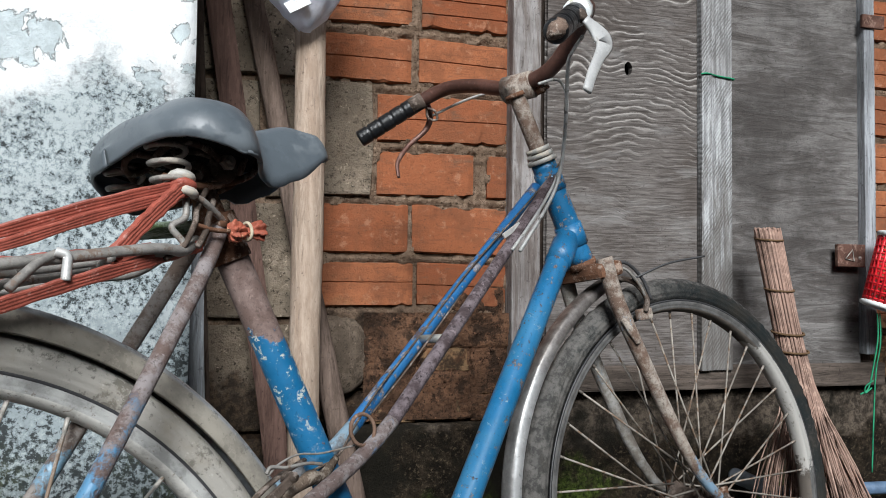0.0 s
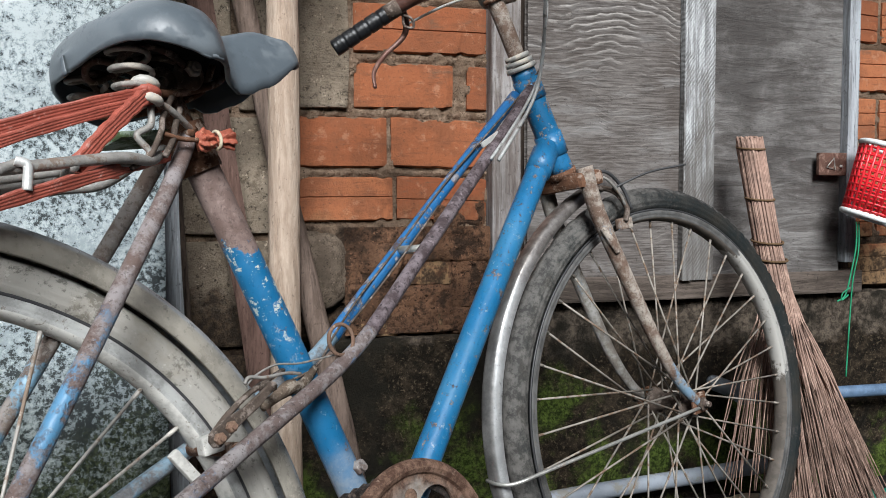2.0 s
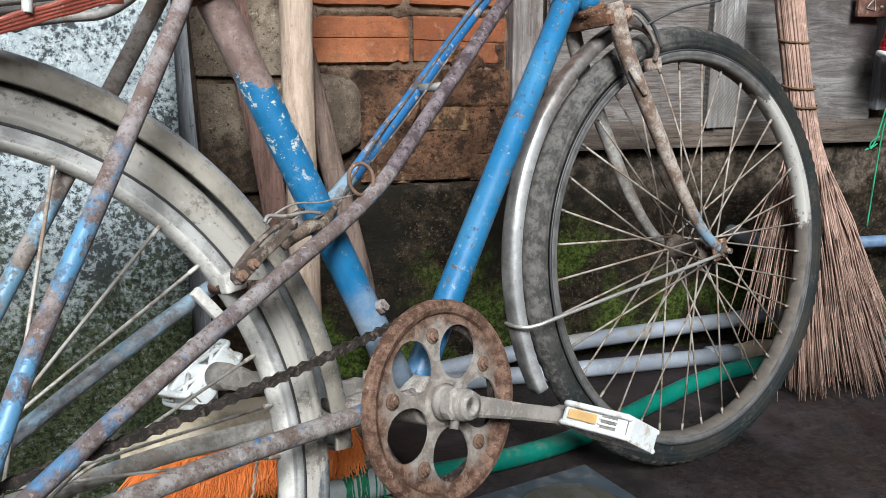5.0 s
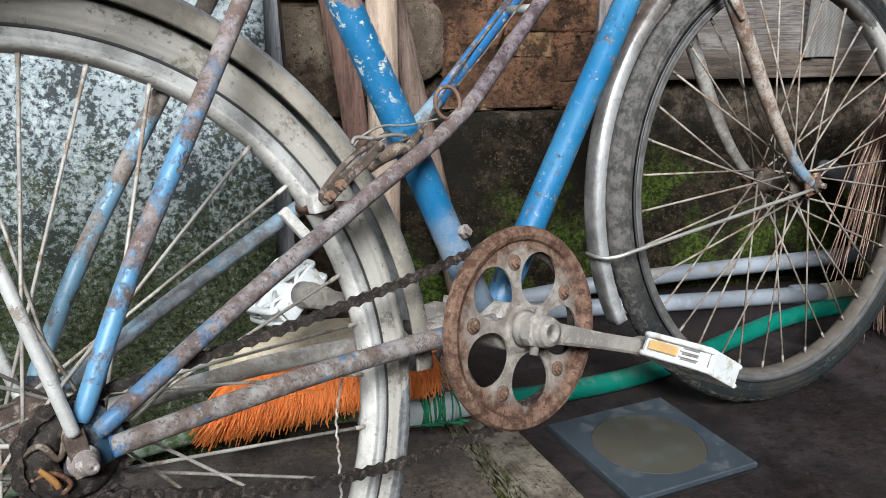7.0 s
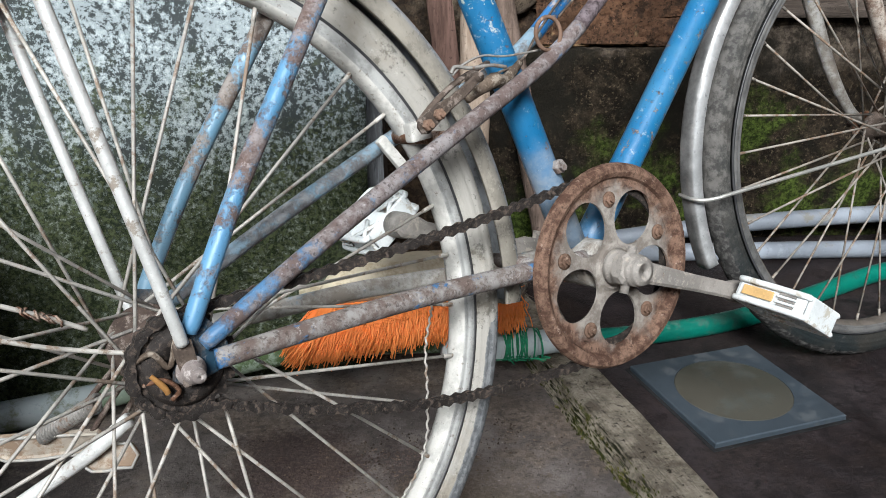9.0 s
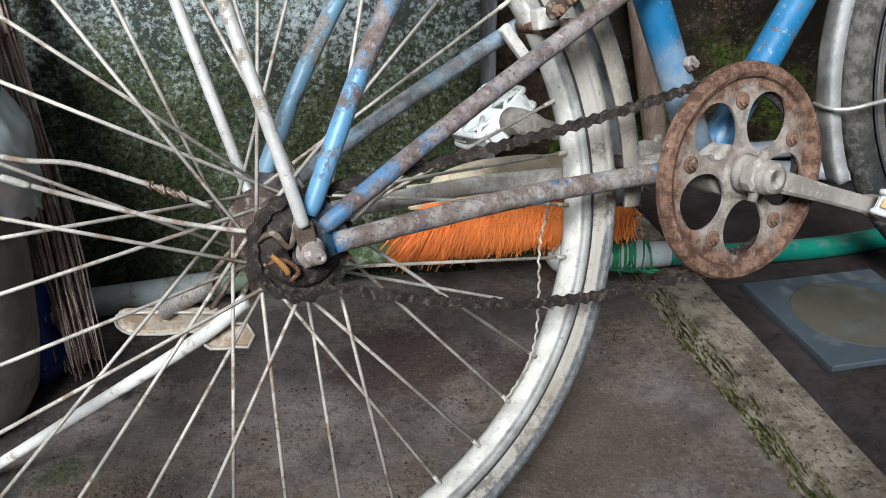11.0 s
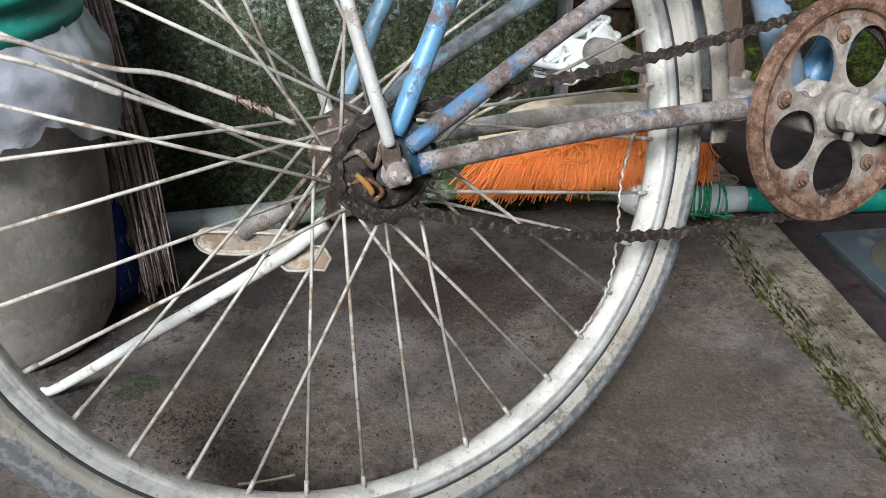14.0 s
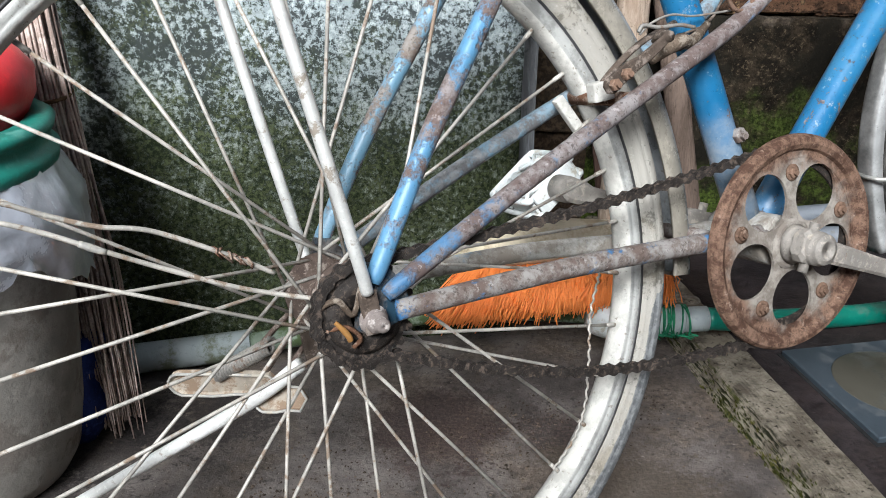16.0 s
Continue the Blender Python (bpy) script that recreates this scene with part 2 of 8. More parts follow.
def rim_material(name, inner, band, chalk=None):
    n = Nodes(name, 0.55)
    r = around(n)
    c = n.mix(n.span(n.noise(40, 7, 0.72), 0.42, 0.60), inner, tuple(x * 0.72 for x in inner))
    b = n.mix(n.span(n.noise(30, 6, 0.7), 0.40, 0.64), band, tuple(x * 0.55 for x in band))
    c = n.mix(n.span(r, 0.2822, 0.2828), c, b)
    c = n.mix(n.span(n.noise(190, 5, 0.75), 0.58, 0.66, 0, 0.65), c, (0.13, 0.10, 0.075))
    if chalk is not None:
        # dried chalky dust left on one side of the rim, flaked off at its edges
        p = n.node("ShaderNodeSeparateXYZ", Vector=n.t.nodes.new("ShaderNodeTexCoord").outputs["Object"])
        d = n.calc("ADD", p.outputs[0], n.calc("MULTIPLY", n.calc("SUBTRACT", n.noise(13, 7, 0.7), 0.5), 0.24))
        h = n.calc("ADD", p.outputs[2], n.calc("MULTIPLY", n.calc("SUBTRACT", n.noise(16, 7, 0.7), 0.5), 0.20))
        c = n.mix(n.calc("MULTIPLY", n.span(d, 0.198, 0.206), n.calc("MULTIPLY", n.span(h, -0.02, -0.01), n.span(n.noise(60, 5, 0.7), 0.36, 0.44, 0.4, 0.9))), c, chalk)
    return n.done(c, n.span(r, 0.2822, 0.2828, 0.75, 0.42), n.noise(150, 5), 0.0007, n.span(r, 0.2822, 0.2828, 0.0, 0.15))


def ring_material():
    """Chainring: rusty towards the rim, grey with dust towards the middle."""
    n = Nodes("rusty_dusty_chainring", 0.82)
    r = n.calc("ADD", around(n), n.calc("MULTIPLY", n.calc("SUBTRACT", n.noise(40, 6, 0.7), 0.5), 0.05))
    rust = n.mix(n.span(n.noise(70, 7, 0.74), 0.40, 0.60), (0.070, 0.038, 0.027), (0.190, 0.118, 0.085))
    rust = n.mix(n.span(n.noise(260, 5, 0.72), 0.55, 0.65, 0, 0.8), rust, (0.05, 0.032, 0.024))
    rust = n.mix(n.span(n.noise(120, 6, 0.75), 0.60, 0.67, 0, 0.55), rust, (0.36, 0.275, 0.225))
    dust = n.mix(n.span(n.noise(50, 6, 0.72), 0.40, 0.62), (0.160, 0.138, 0.120), (0.290, 0.264, 0.236))
    c = n.mix(n.span(r, 0.064, 0.086), dust, rust)
    return n.done(c, 0.85, n.noise(180, 6, 0.75), 0.0012)


M_CHAINRING = ring_material()
M_RIM = rim_material("dusty_rim", (0.54, 0.525, 0.49), (0.42, 0.42, 0.405))
M_RIM_FRONT = rim_material("dusty_front_rim", (0.105, 0.09, 0.077), (0.13, 0.128, 0.125), (0.40, 0.385, 0.36))


def fender_material(name, side, crown, metal, edge=0.3415, rough=0.4, soiled=None):
    n = Nodes(name, rough, metal)
    r = n.calc("ADD", around(n), n.calc("MULTIPLY", n.calc("SUBTRACT", n.noise(9, 5), 0.5), 0.006))
    a = n.mix(n.span(n.noise(16, 7, 0.72), 0.40, 0.60), side, tuple(x * 0.66 for x in side))
    b = n.mix(n.span(n.noise(22, 7, 0.72), 0.40, 0.62), crown, tuple(x * 0.55 for x in crown))
    c = n.mix(n.span(r, edge - 0.002, edge + 0.002), a, b)
    c = n.mix(n.span(n.noise(150, 5, 0.7), 0.58, 0.68, 0, 0.7), c, tuple(x * 0.35 for x in side))
    if soiled is not None:
        h = n.calc("ADD", n.height(), n.calc("MULTIPLY", n.calc("SUBTRACT", n.noise(20, 6, 0.7), 0.5), 0.12))
        c = n.mix(n.span(h, soiled - 0.03, soiled + 0.05, 0, 0.85), c, n.mix(n.span(n.noise(60, 6, 0.7), 0.40, 0.62), (0.090, 0.072, 0.064), (0.20, 0.175, 0.16)))
    dull = n.span(n.noise(18, 6, 0.7), 0.42, 0.62, 0.0, 0.4)
    return n.done(c, n.calc("ADD", dull, rough - 0.1), n.noise(70, 5), 0.0006)


M_FENDER_REAR = fender_material("dusty_brown_mudguard", (0.300, 0.274, 0.232), (0.285, 0.298, 0.312), 0.1, 0.3430, 0.32)
# front guard: the bright side colour paints in the highlight along the chrome
M_FENDER_FRONT = fender_material("dull_chrome_mudguard", (0.54, 0.545, 0.545), (0.22, 0.215, 0.21), 0.45, 0.3555, 0.42, 0.545)


def pier_material():
    n = Nodes("peeling_whitewash_over_mould", 0.85)
    z, broad, mid = n.height(), n.noise(4.5, 5, 0.6), n.noise(26, 7, 0.75)
    fine = n.noise(135, 7, 0.78)
    speck = n.calc("ADD", n.calc("MULTIPLY", fine, 0.66), n.calc("MULTIPLY", n.noise(17, 7, 0.72, vec=n.scaled(1.25, 1, 0.8)), 0.34))
    cement = n.mix(n.span(n.noise(55, 6), 0.35, 0.65), (0.60, 0.67, 0.69), (0.47, 0.53, 0.545))
    white = n.mix(n.span(n.noise(40, 5), 0.4, 0.7), (0.86, 0.875, 0.875), (0.76, 0.79, 0.80))
    # flaked patches where the wash has come off, with torn outlines
    p = n.node("ShaderNodeSeparateXYZ", Vector=n.pos)
    torn = n.calc("ADD", n.calc("MULTIPLY", n.calc("SUBTRACT", n.noise(15, 7, 0.66, distort=0.5), 0.53), 0.12), n.calc("MULTIPLY", n.calc("SUBTRACT", n.noise(70, 5, 0.7), 0.5), 0.022))
    peel = n.calc("ADD", n.calc("MULTIPLY", n.calc("SUBTRACT", n.noise(5, 7, 0.62), 0.68), 0.30), n.calc("MULTIPLY", torn, 0.5))
    for px, pz, pr in ((-0.300, 0.955, 0.040), (-0.250, 0.972, 0.026), (-0.088, 0.995, 0.022), (-0.085, 0.950, 0.022), (-0.125, 0.920, 0.020), (-0.150, 0.900, 0.010), (-0.30, 0.895, 0.008), (-0.085, 1.06, 0.026), (-0.38, 1.01, 0.05)):
        dx, dz = n.calc("SUBTRACT", p.outputs[0], px), n.calc("SUBTRACT", p.outputs[2], pz)
        away = n.calc("SQRT", n.calc("ADD", n.calc("MULTIPLY", dx, dx), n.calc("MULTIPLY", dz, dz)))
        peel = n.calc("MAXIMUM", peel, n.calc("ADD", n.calc("SUBTRACT", pr, away), torn))
    bare = n.span(peel, -0.0008, 0.0008)
    c = n.mix(bare, white, cement)
    c = n.mix(n.calc("MULTIPLY", n.span(peel, -0.0032, -0.0006), n.span(peel, 0.0012, 0.0)), c, (0.36, 0.38, 0.38))
    # mould takes over below about 0.95 m, moss near the floor; both with ragged edges
    zz = n.calc("ADD", z, n.calc("MULTIPLY", n.calc("SUBTRACT", broad, 0.5), 0.5))
    amount = n.span(zz, 0.975, 0.89, 0.0, 1.0)
    need = n.span(zz, 1.00, 0.14, 0.540, 0.462)
    d = n.calc("SUBTRACT", speck, need)
    low = n.span(zz, 0.50, 0.20)
    pale = n.mix(low, n.mix(n.span(n.calc("ADD", mid, n.span(zz, 0.55, 0.9, 0.0, -0.12)), 0.42, 0.6), (0.46, 0.51, 0.52), (0.30, 0.345, 0.36)), (0.19, 0.215, 0.18))
    grey = n.mix(low, (0.275, 0.32, 0.335), (0.065, 0.077, 0.053))
    dark = n.mix(low, (0.050, 0.058, 0.060), (0.014, 0.019, 0.011))
    m = n.mix(n.span(d, -0.060, -0.012), pale, grey)
    m = n.mix(n.span(d, 0.002, 0.038), m, dark)
    green = n.calc("MULTIPLY", n.span(n.calc("ADD", zz, n.calc("MULTIPLY", n.calc("SUBTRACT", n.noise(11, 5), 0.5), 0.9)), 0.50, 0.28), n.span(fine, 0.42, 0.54))
    m = n.mix(n.calc("MULTIPLY", green, 0.62), m, n.mix(n.span(n.noise(150, 6, 0.76), 0.42, 0.60), (0.012, 0.019, 0.007), (0.110, 0.130, 0.060)))
    c = n.mix(n.calc("MULTIPLY", amount, 1.0), c, m)
    return n.done(c, 0.9, n.calc("ADD", n.calc("MULTIPLY", speck, 0.7), n.span(peel, -0.001, 0.001, 0.4, 0.0)), 0.006)


M_PIER = pier_material()


def clay_material():
    n = Nodes("red_clay", 0.9)
    r = n.chance()
    c = n.mix(r, (0.225, 0.072, 0.033), (0.335, 0.125, 0.059))
    c = n.mix(n.span(n.noise(11, 6, 0.7), 0.42, 0.62, 0, 0.75), c, (0.185, 0.070, 0.036))
    c = n.mix(n.span(n.noise(40, 7, 0.75), 0.55, 0.64, 0, 0.5), c, (0.38, 0.20, 0.125))
    c = n.mix(n.span(n.noise(7, 7, 0.75, vec=n.scaled(1, 1, 3)), 0.56, 0.68, 0, 0.8), c, (0.13, 0.075, 0.05))
    c = n.mix(n.span(n.noise(60, 5, 0.7, vec=n.scaled(0.25, 1, 2.4)), 0.56, 0.66, 0, 0.6), c, (0.16, 0.062, 0.034))
    c = n.mix(n.span(n.noise(210, 5, 0.75), 0.56, 0.66, 0, 0.7), c, (0.11, 0.05, 0.03))
    low = n.calc("ADD", n.height(), n.calc("MULTIPLY", n.calc("SUBTRACT", n.noise(13, 6, 0.7), 0.5), 0.34))
    c = n.mix(n.span(low, 0.66, 0.52), c, n.mix(n.span(n.noise(60, 6, 0.7), 0.4, 0.62), (0.040, 0.026, 0.017), (0.20, 0.125, 0.068)))
    return n.done(c, 0.92, n.calc("ADD", n.noise(60, 7, 0.75), n.calc("MULTIPLY", n.noise(300, 4), 0.4)), 0.004)


M_CLAY = clay_material()


def stone_material(name, light, dark, moss=0.0, moss_top=0.4, scale=30.0, depth=0.004, damp=None):
    n = Nodes(name, 0.92)
    c = n.mix(n.span(n.noise(scale, 7, 0.75), 0.40, 0.60), dark, light)
    c = n.mix(n.span(n.noise(scale * 5, 5, 0.78), 0.54, 0.64), c, tuple(x * 0.28 for x in dark))
    c = n.mix(n.span(n.noise(scale * 3.4, 5, 0.75), 0.60, 0.67, 0, 0.8), c, tuple(min(1, x * 1.7) for x in light))
    c = n.mix(n.span(n.noise(scale * 0.25, 6, 0.68), 0.46, 0.66, 0, 0.75), c, tuple(x * 0.55 for x in dark))
    bump = n.calc("ADD", n.noise(scale * 2, 7, 0.75), n.calc("MULTIPLY", n.noise(scale * 8, 5, 0.7), 0.5))
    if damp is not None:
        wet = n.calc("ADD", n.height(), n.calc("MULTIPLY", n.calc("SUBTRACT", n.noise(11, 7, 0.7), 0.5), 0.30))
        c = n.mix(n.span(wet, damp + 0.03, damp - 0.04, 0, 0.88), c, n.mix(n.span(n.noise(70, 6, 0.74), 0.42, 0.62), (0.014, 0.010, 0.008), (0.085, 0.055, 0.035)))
    if moss:
        zz = n.calc("ADD", n.height(), n.calc("MULTIPLY", n.calc("SUBTRACT", n.noise(7, 6, 0.65), 0.5), 0.6))
        f = n.calc("MULTIPLY", n.span(zz, moss_top + 0.06, moss_top - 0.06), n.span(n.noise(17, 7, 0.72), 0.42, 0.56, 0, moss))
        g = n.mix(n.span(n.noise(34, 8, 0.76), 0.42, 0.62), (0.012, 0.020, 0.006), (0.082, 0.125, 0.026))
        c = n.mix(f, c, g)
        bump = n.calc("ADD", bump, n.calc("MULTIPLY", f, n.noise(160, 4)))
    return n.done(c, 0.94, bump, depth)


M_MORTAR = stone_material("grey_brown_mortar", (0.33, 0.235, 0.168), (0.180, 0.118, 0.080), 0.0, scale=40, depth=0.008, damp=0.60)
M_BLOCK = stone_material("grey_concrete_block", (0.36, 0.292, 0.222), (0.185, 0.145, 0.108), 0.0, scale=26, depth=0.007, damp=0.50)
M_RUBBLE = stone_material("stained_rubble", (0.205, 0.108, 0.064), (0.042, 0.026, 0.018), 0.0, scale=30, depth=0.008)
M_STONE = stone_material("lichened_stone", (0.215, 0.165, 0.125), (0.105, 0.080, 0.060), 0.0, scale=62, depth=0.006)


def base_material():
    """Low plaster: bare cement at the top, gritty and stained below, moss in broad soft cushions."""
    n = Nodes("mossy_damp_plaster", 0.94)
    z, x = n.height(), n.along()
    grit, mid, broad = n.noise(150, 5, 0.75), n.noise(34, 7, 0.74), n.noise(5.5, 5, 0.6)
    c = n.mix(n.span(mid, 0.40, 0.62), (0.008, 0.006, 0.0045), (0.033, 0.024, 0.016))
    c = n.mix(n.span(grit, 0.55, 0.63, 0, 0.7), c, (0.112, 0.086, 0.056))
    c = n.mix(n.span(grit, 0.45, 0.38, 0, 0.8), c, (0.008, 0.007, 0.005))
    top = n.calc("ADD", z, n.calc("MULTIPLY", n.calc("SUBTRACT", n.noise(10, 6, 0.7), 0.5), 0.22))
    cement = n.mix(n.span(n.noise(60, 7, 0.76), 0.40, 0.60), (0.034, 0.027, 0.021), (0.118, 0.094, 0.073))
    top = n.calc("ADD", top, n.span(x, 0.50, 0.66, 0, 0.05))
    c = n.mix(n.span(top, 0.395, 0.435), c, cement)
    c = n.mix(n.span(n.noise(6.5, 6, 0.68, vec=n.scaled(1, 1, 0.8, shift=(4, 1, 2))), 0.47, 0.60, 0, 0.88), c, (0.011, 0.010, 0.0075))
    low = n.calc("ADD", z, n.calc("MULTIPLY", n.calc("SUBTRACT", broad, 0.5), 0.75))
    f = n.calc("MULTIPLY", n.span(low, 0.25, 0.13), n.span(n.noise(9, 6, 0.62), 0.42, 0.56))
    g = n.mix(n.span(n.noise(120, 6, 0.76), 0.40, 0.62), (0.015, 0.025, 0.005), (0.085, 0.120, 0.024))
    c = n.mix(n.calc("MULTIPLY", f, 0.92), c, g)
    bump = n.calc("ADD", mid, n.calc("ADD", n.calc("MULTIPLY", grit, 0.6), n.calc("MULTIPLY", f, 0.7)))
    return n.done(c, 0.95, bump, 0.008)


M_BASE = base_material()
M_BASE_TOP = stone_material("damp_cement_ledge", (0.24, 0.20, 0.165), (0.12, 0.10, 0.08), 0.4, 0.30, 24, 0.005)


def floor_material(name, light, dark, wet, blots=()):
    """Worn concrete; blots are patches of soil, moss or painted shade: (x, y, radius, colour, colour of the grains)."""
    n = Nodes(name, 0.7)
    c = n.mix(n.span(n.noise(8, 7, 0.72), 0.36, 0.64), dark, light)
    c = n.mix(n.span(n.noise(5.5, 6, 0.7), 0.44, 0.60, 0, 0.80), c, n.mix(n.span(n.noise(85, 6, 0.78), 0.42, 0.58), tuple(x * y for x, y in zip(light, (0.46, 0.40, 0.33))), tuple(x * y for x, y in zip(light, (0.92, 0.83, 0.70)))))
    c = n.mix(n.span(n.noise(2.6, 6, 0.72), 0.47, 0.62, 0, 0.5), c, tuple(x * 0.6 for x in dark))
    # soil trodden into the pores, in clusters, and pale grit
    where = n.span(n.noise(9, 5, 0.65, vec=n.scaled(1, 1, 1, shift=(3, 1, 0))), 0.40, 0.62, 0.15, 1.0)
    c = n.mix(n.calc("MULTIPLY", where, n.span(n.noise(34, 8, 0.80), 0.53, 0.62, 0, 0.75)), c, tuple(x * 0.40 for x in dark))
    c = n.mix(n.calc("MULTIPLY", where, n.span(n.noise(62, 7, 0.78), 0.55, 0.61, 0, 0.7)), c, tuple(x * 0.45 for x in dark))
    c = n.mix(n.span(n.noise(130, 6, 0.78), 0.56, 0.63, 0, 0.65), c, tuple(x * 0.35 for x in dark))
    c = n.mix(n.span(n.noise(170, 5, 0.75), 0.62, 0.68, 0, 0.7), c, tuple(x * 1.8 for x in light))
    p = n.node("ShaderNodeSeparateXYZ", Vector=n.pos)
    grain = n.noise(150, 5, 0.75)
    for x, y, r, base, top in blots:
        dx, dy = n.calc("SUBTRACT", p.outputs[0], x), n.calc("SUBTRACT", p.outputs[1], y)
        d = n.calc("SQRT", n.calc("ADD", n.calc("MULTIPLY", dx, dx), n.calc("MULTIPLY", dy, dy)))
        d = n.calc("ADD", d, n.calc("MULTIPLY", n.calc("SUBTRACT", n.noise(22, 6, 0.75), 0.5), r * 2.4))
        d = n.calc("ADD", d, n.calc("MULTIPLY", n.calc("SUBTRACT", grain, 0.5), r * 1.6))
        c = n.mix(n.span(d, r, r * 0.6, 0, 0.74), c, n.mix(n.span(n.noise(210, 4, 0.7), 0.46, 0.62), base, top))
    return n.done(c, n.span(n.noise(6, 5), 0.4, 0.65, 0.9 - wet, 0.92), n.calc("ADD", n.noise(40, 7, 0.75), n.calc("MULTIPLY", n.noise(200, 5, 0.7), 0.5)), 0.0028)


# the near-black blots beside drum and dark broom are shade painted onto the floor
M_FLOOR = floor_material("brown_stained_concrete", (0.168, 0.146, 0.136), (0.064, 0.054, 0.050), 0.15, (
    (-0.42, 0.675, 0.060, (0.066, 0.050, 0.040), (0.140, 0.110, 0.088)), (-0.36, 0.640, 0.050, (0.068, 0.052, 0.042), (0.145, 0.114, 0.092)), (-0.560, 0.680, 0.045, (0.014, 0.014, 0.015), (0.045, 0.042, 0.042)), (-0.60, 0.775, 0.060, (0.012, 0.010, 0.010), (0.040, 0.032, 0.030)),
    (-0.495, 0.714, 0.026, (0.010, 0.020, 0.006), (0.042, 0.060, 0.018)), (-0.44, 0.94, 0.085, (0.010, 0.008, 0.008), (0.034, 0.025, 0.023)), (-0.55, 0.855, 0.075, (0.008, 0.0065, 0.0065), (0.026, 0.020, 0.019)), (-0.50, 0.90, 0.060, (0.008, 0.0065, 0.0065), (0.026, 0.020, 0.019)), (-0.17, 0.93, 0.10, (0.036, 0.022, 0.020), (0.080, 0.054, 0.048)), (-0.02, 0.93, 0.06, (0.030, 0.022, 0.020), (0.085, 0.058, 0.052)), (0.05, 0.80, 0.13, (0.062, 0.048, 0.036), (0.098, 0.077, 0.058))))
M_SLAB = floor_material("dark_damp_concrete", (0.034, 0.026, 0.0275), (0.0075, 0.0058, 0.0064), 0.45)
M_EARTH = floor_material("yard_earth", (0.20, 0.17, 0.13), (0.12, 0.10, 0.08), 0.0)


def edging_material():
    """Rough concrete edge; moss in streaks along its outer side."""
    n = Nodes("mossy_concrete_edge", 0.9)
    p = n.node("ShaderNodeSeparateXYZ", Vector=n.pos)
    across = n.calc("ADD", n.calc("MULTIPLY", n.calc("SUBTRACT", p.outputs[0], 0.186), 0.974), n.calc("MULTIPLY", n.calc("SUBTRACT", p.outputs[1], 1.10), 0.228))
    along = n.calc("ADD", n.calc("MULTIPLY", p.outputs[0], 0.228), n.calc("MULTIPLY", p.outputs[1], -0.974))
    v = n.node("ShaderNodeCombineXYZ", X=n.calc("MULTIPLY", across, 8.5), Y=n.calc("MULTIPLY", along, 0.40), Z=p.outputs[2]).outputs[0]
    streak = n.noise(34, 6, 0.72, vec=v)
    c = n.mix(n.span(n.noise(26, 7, 0.74), 0.38, 0.62), (0.12, 0.101, 0.079), (0.295, 0.26, 0.208))
    c = n.mix(n.span(n.noise(130, 5, 0.75), 0.55, 0.65), c, (0.035, 0.029, 0.022))
    outer = n.span(n.calc("ADD", across, n.calc("MULTIPLY", n.calc("SUBTRACT", n.noise(18, 6, 0.7), 0.5), 0.044)), 0.001, -0.008)
    moss = n.mix(n.span(n.noise(140, 5, 0.7), 0.40, 0.60), (0.020, 0.026, 0.008), (0.082, 0.084, 0.027))
    c = n.mix(n.calc("MULTIPLY", outer, n.span(streak, 0.50, 0.56)), c, moss)
    c = n.mix(n.calc("MULTIPLY", outer, n.span(streak, 0.46, 0.40)), c, (0.016, 0.017, 0.008))
    return n.done(c, 0.93, n.calc("ADD", n.noise(80, 6, 0.75), streak), 0.005)


M_EDGE = edging_material()
M_CRUMB = plain("dark_soil_crumb", (0.074, 0.056, 0.044), 0.95, 0, 0.5, 60, (0.140, 0.108, 0.084), 0.55)
M_MOSS = plain("green_moss", (0.050, 0.054, 0.012), 0.95, 0, 0.5, 50, (0.12, 0.108, 0.034), 0.56, 0.002)


def wood_material(name, light, dark, sx, sy, sz, distort=1.2, fine=2.5, stain=0.6, streak=0.8):
    """Weathered timber: streaks stretched along one axis, cracks and stains."""
    n = Nodes(name, 0.85)
    g = n.noise(1.0, 7, 0.72, vec=n.scaled(sx, sy, sz), distort=distort)
    h = n.noise(fine, 6, 0.75, vec=n.scaled(sx, sy, sz, shift=(3, 5, 2)), distort=distort * 0.5)
    c = n.mix(n.span(g, 0.38, 0.62), dark, light)
    c = n.mix(n.span(h, 0.54, 0.66, 0, streak), c, tuple(x * 0.38 for x in dark))
    c = n.mix(n.span(h, 0.44, 0.34, 0, streak * 0.75), c, tuple(min(1, x * 1.3) for x in light))
    c = n.mix(n.span(n.noise(3.2, 6, 0.7), 0.42, 0.66, 0, stain), c, tuple(x * 0.6 for x in dark))
    c = n.mix(n.span(n.noise(110, 5, 0.7), 0.60, 0.70, 0, 0.7), c, tuple(x * 0.35 for x in dark))
    return n.done(c, 0.9, n.calc("ADD", g, n.calc("MULTIPLY", h, -0.8)), 0.004)


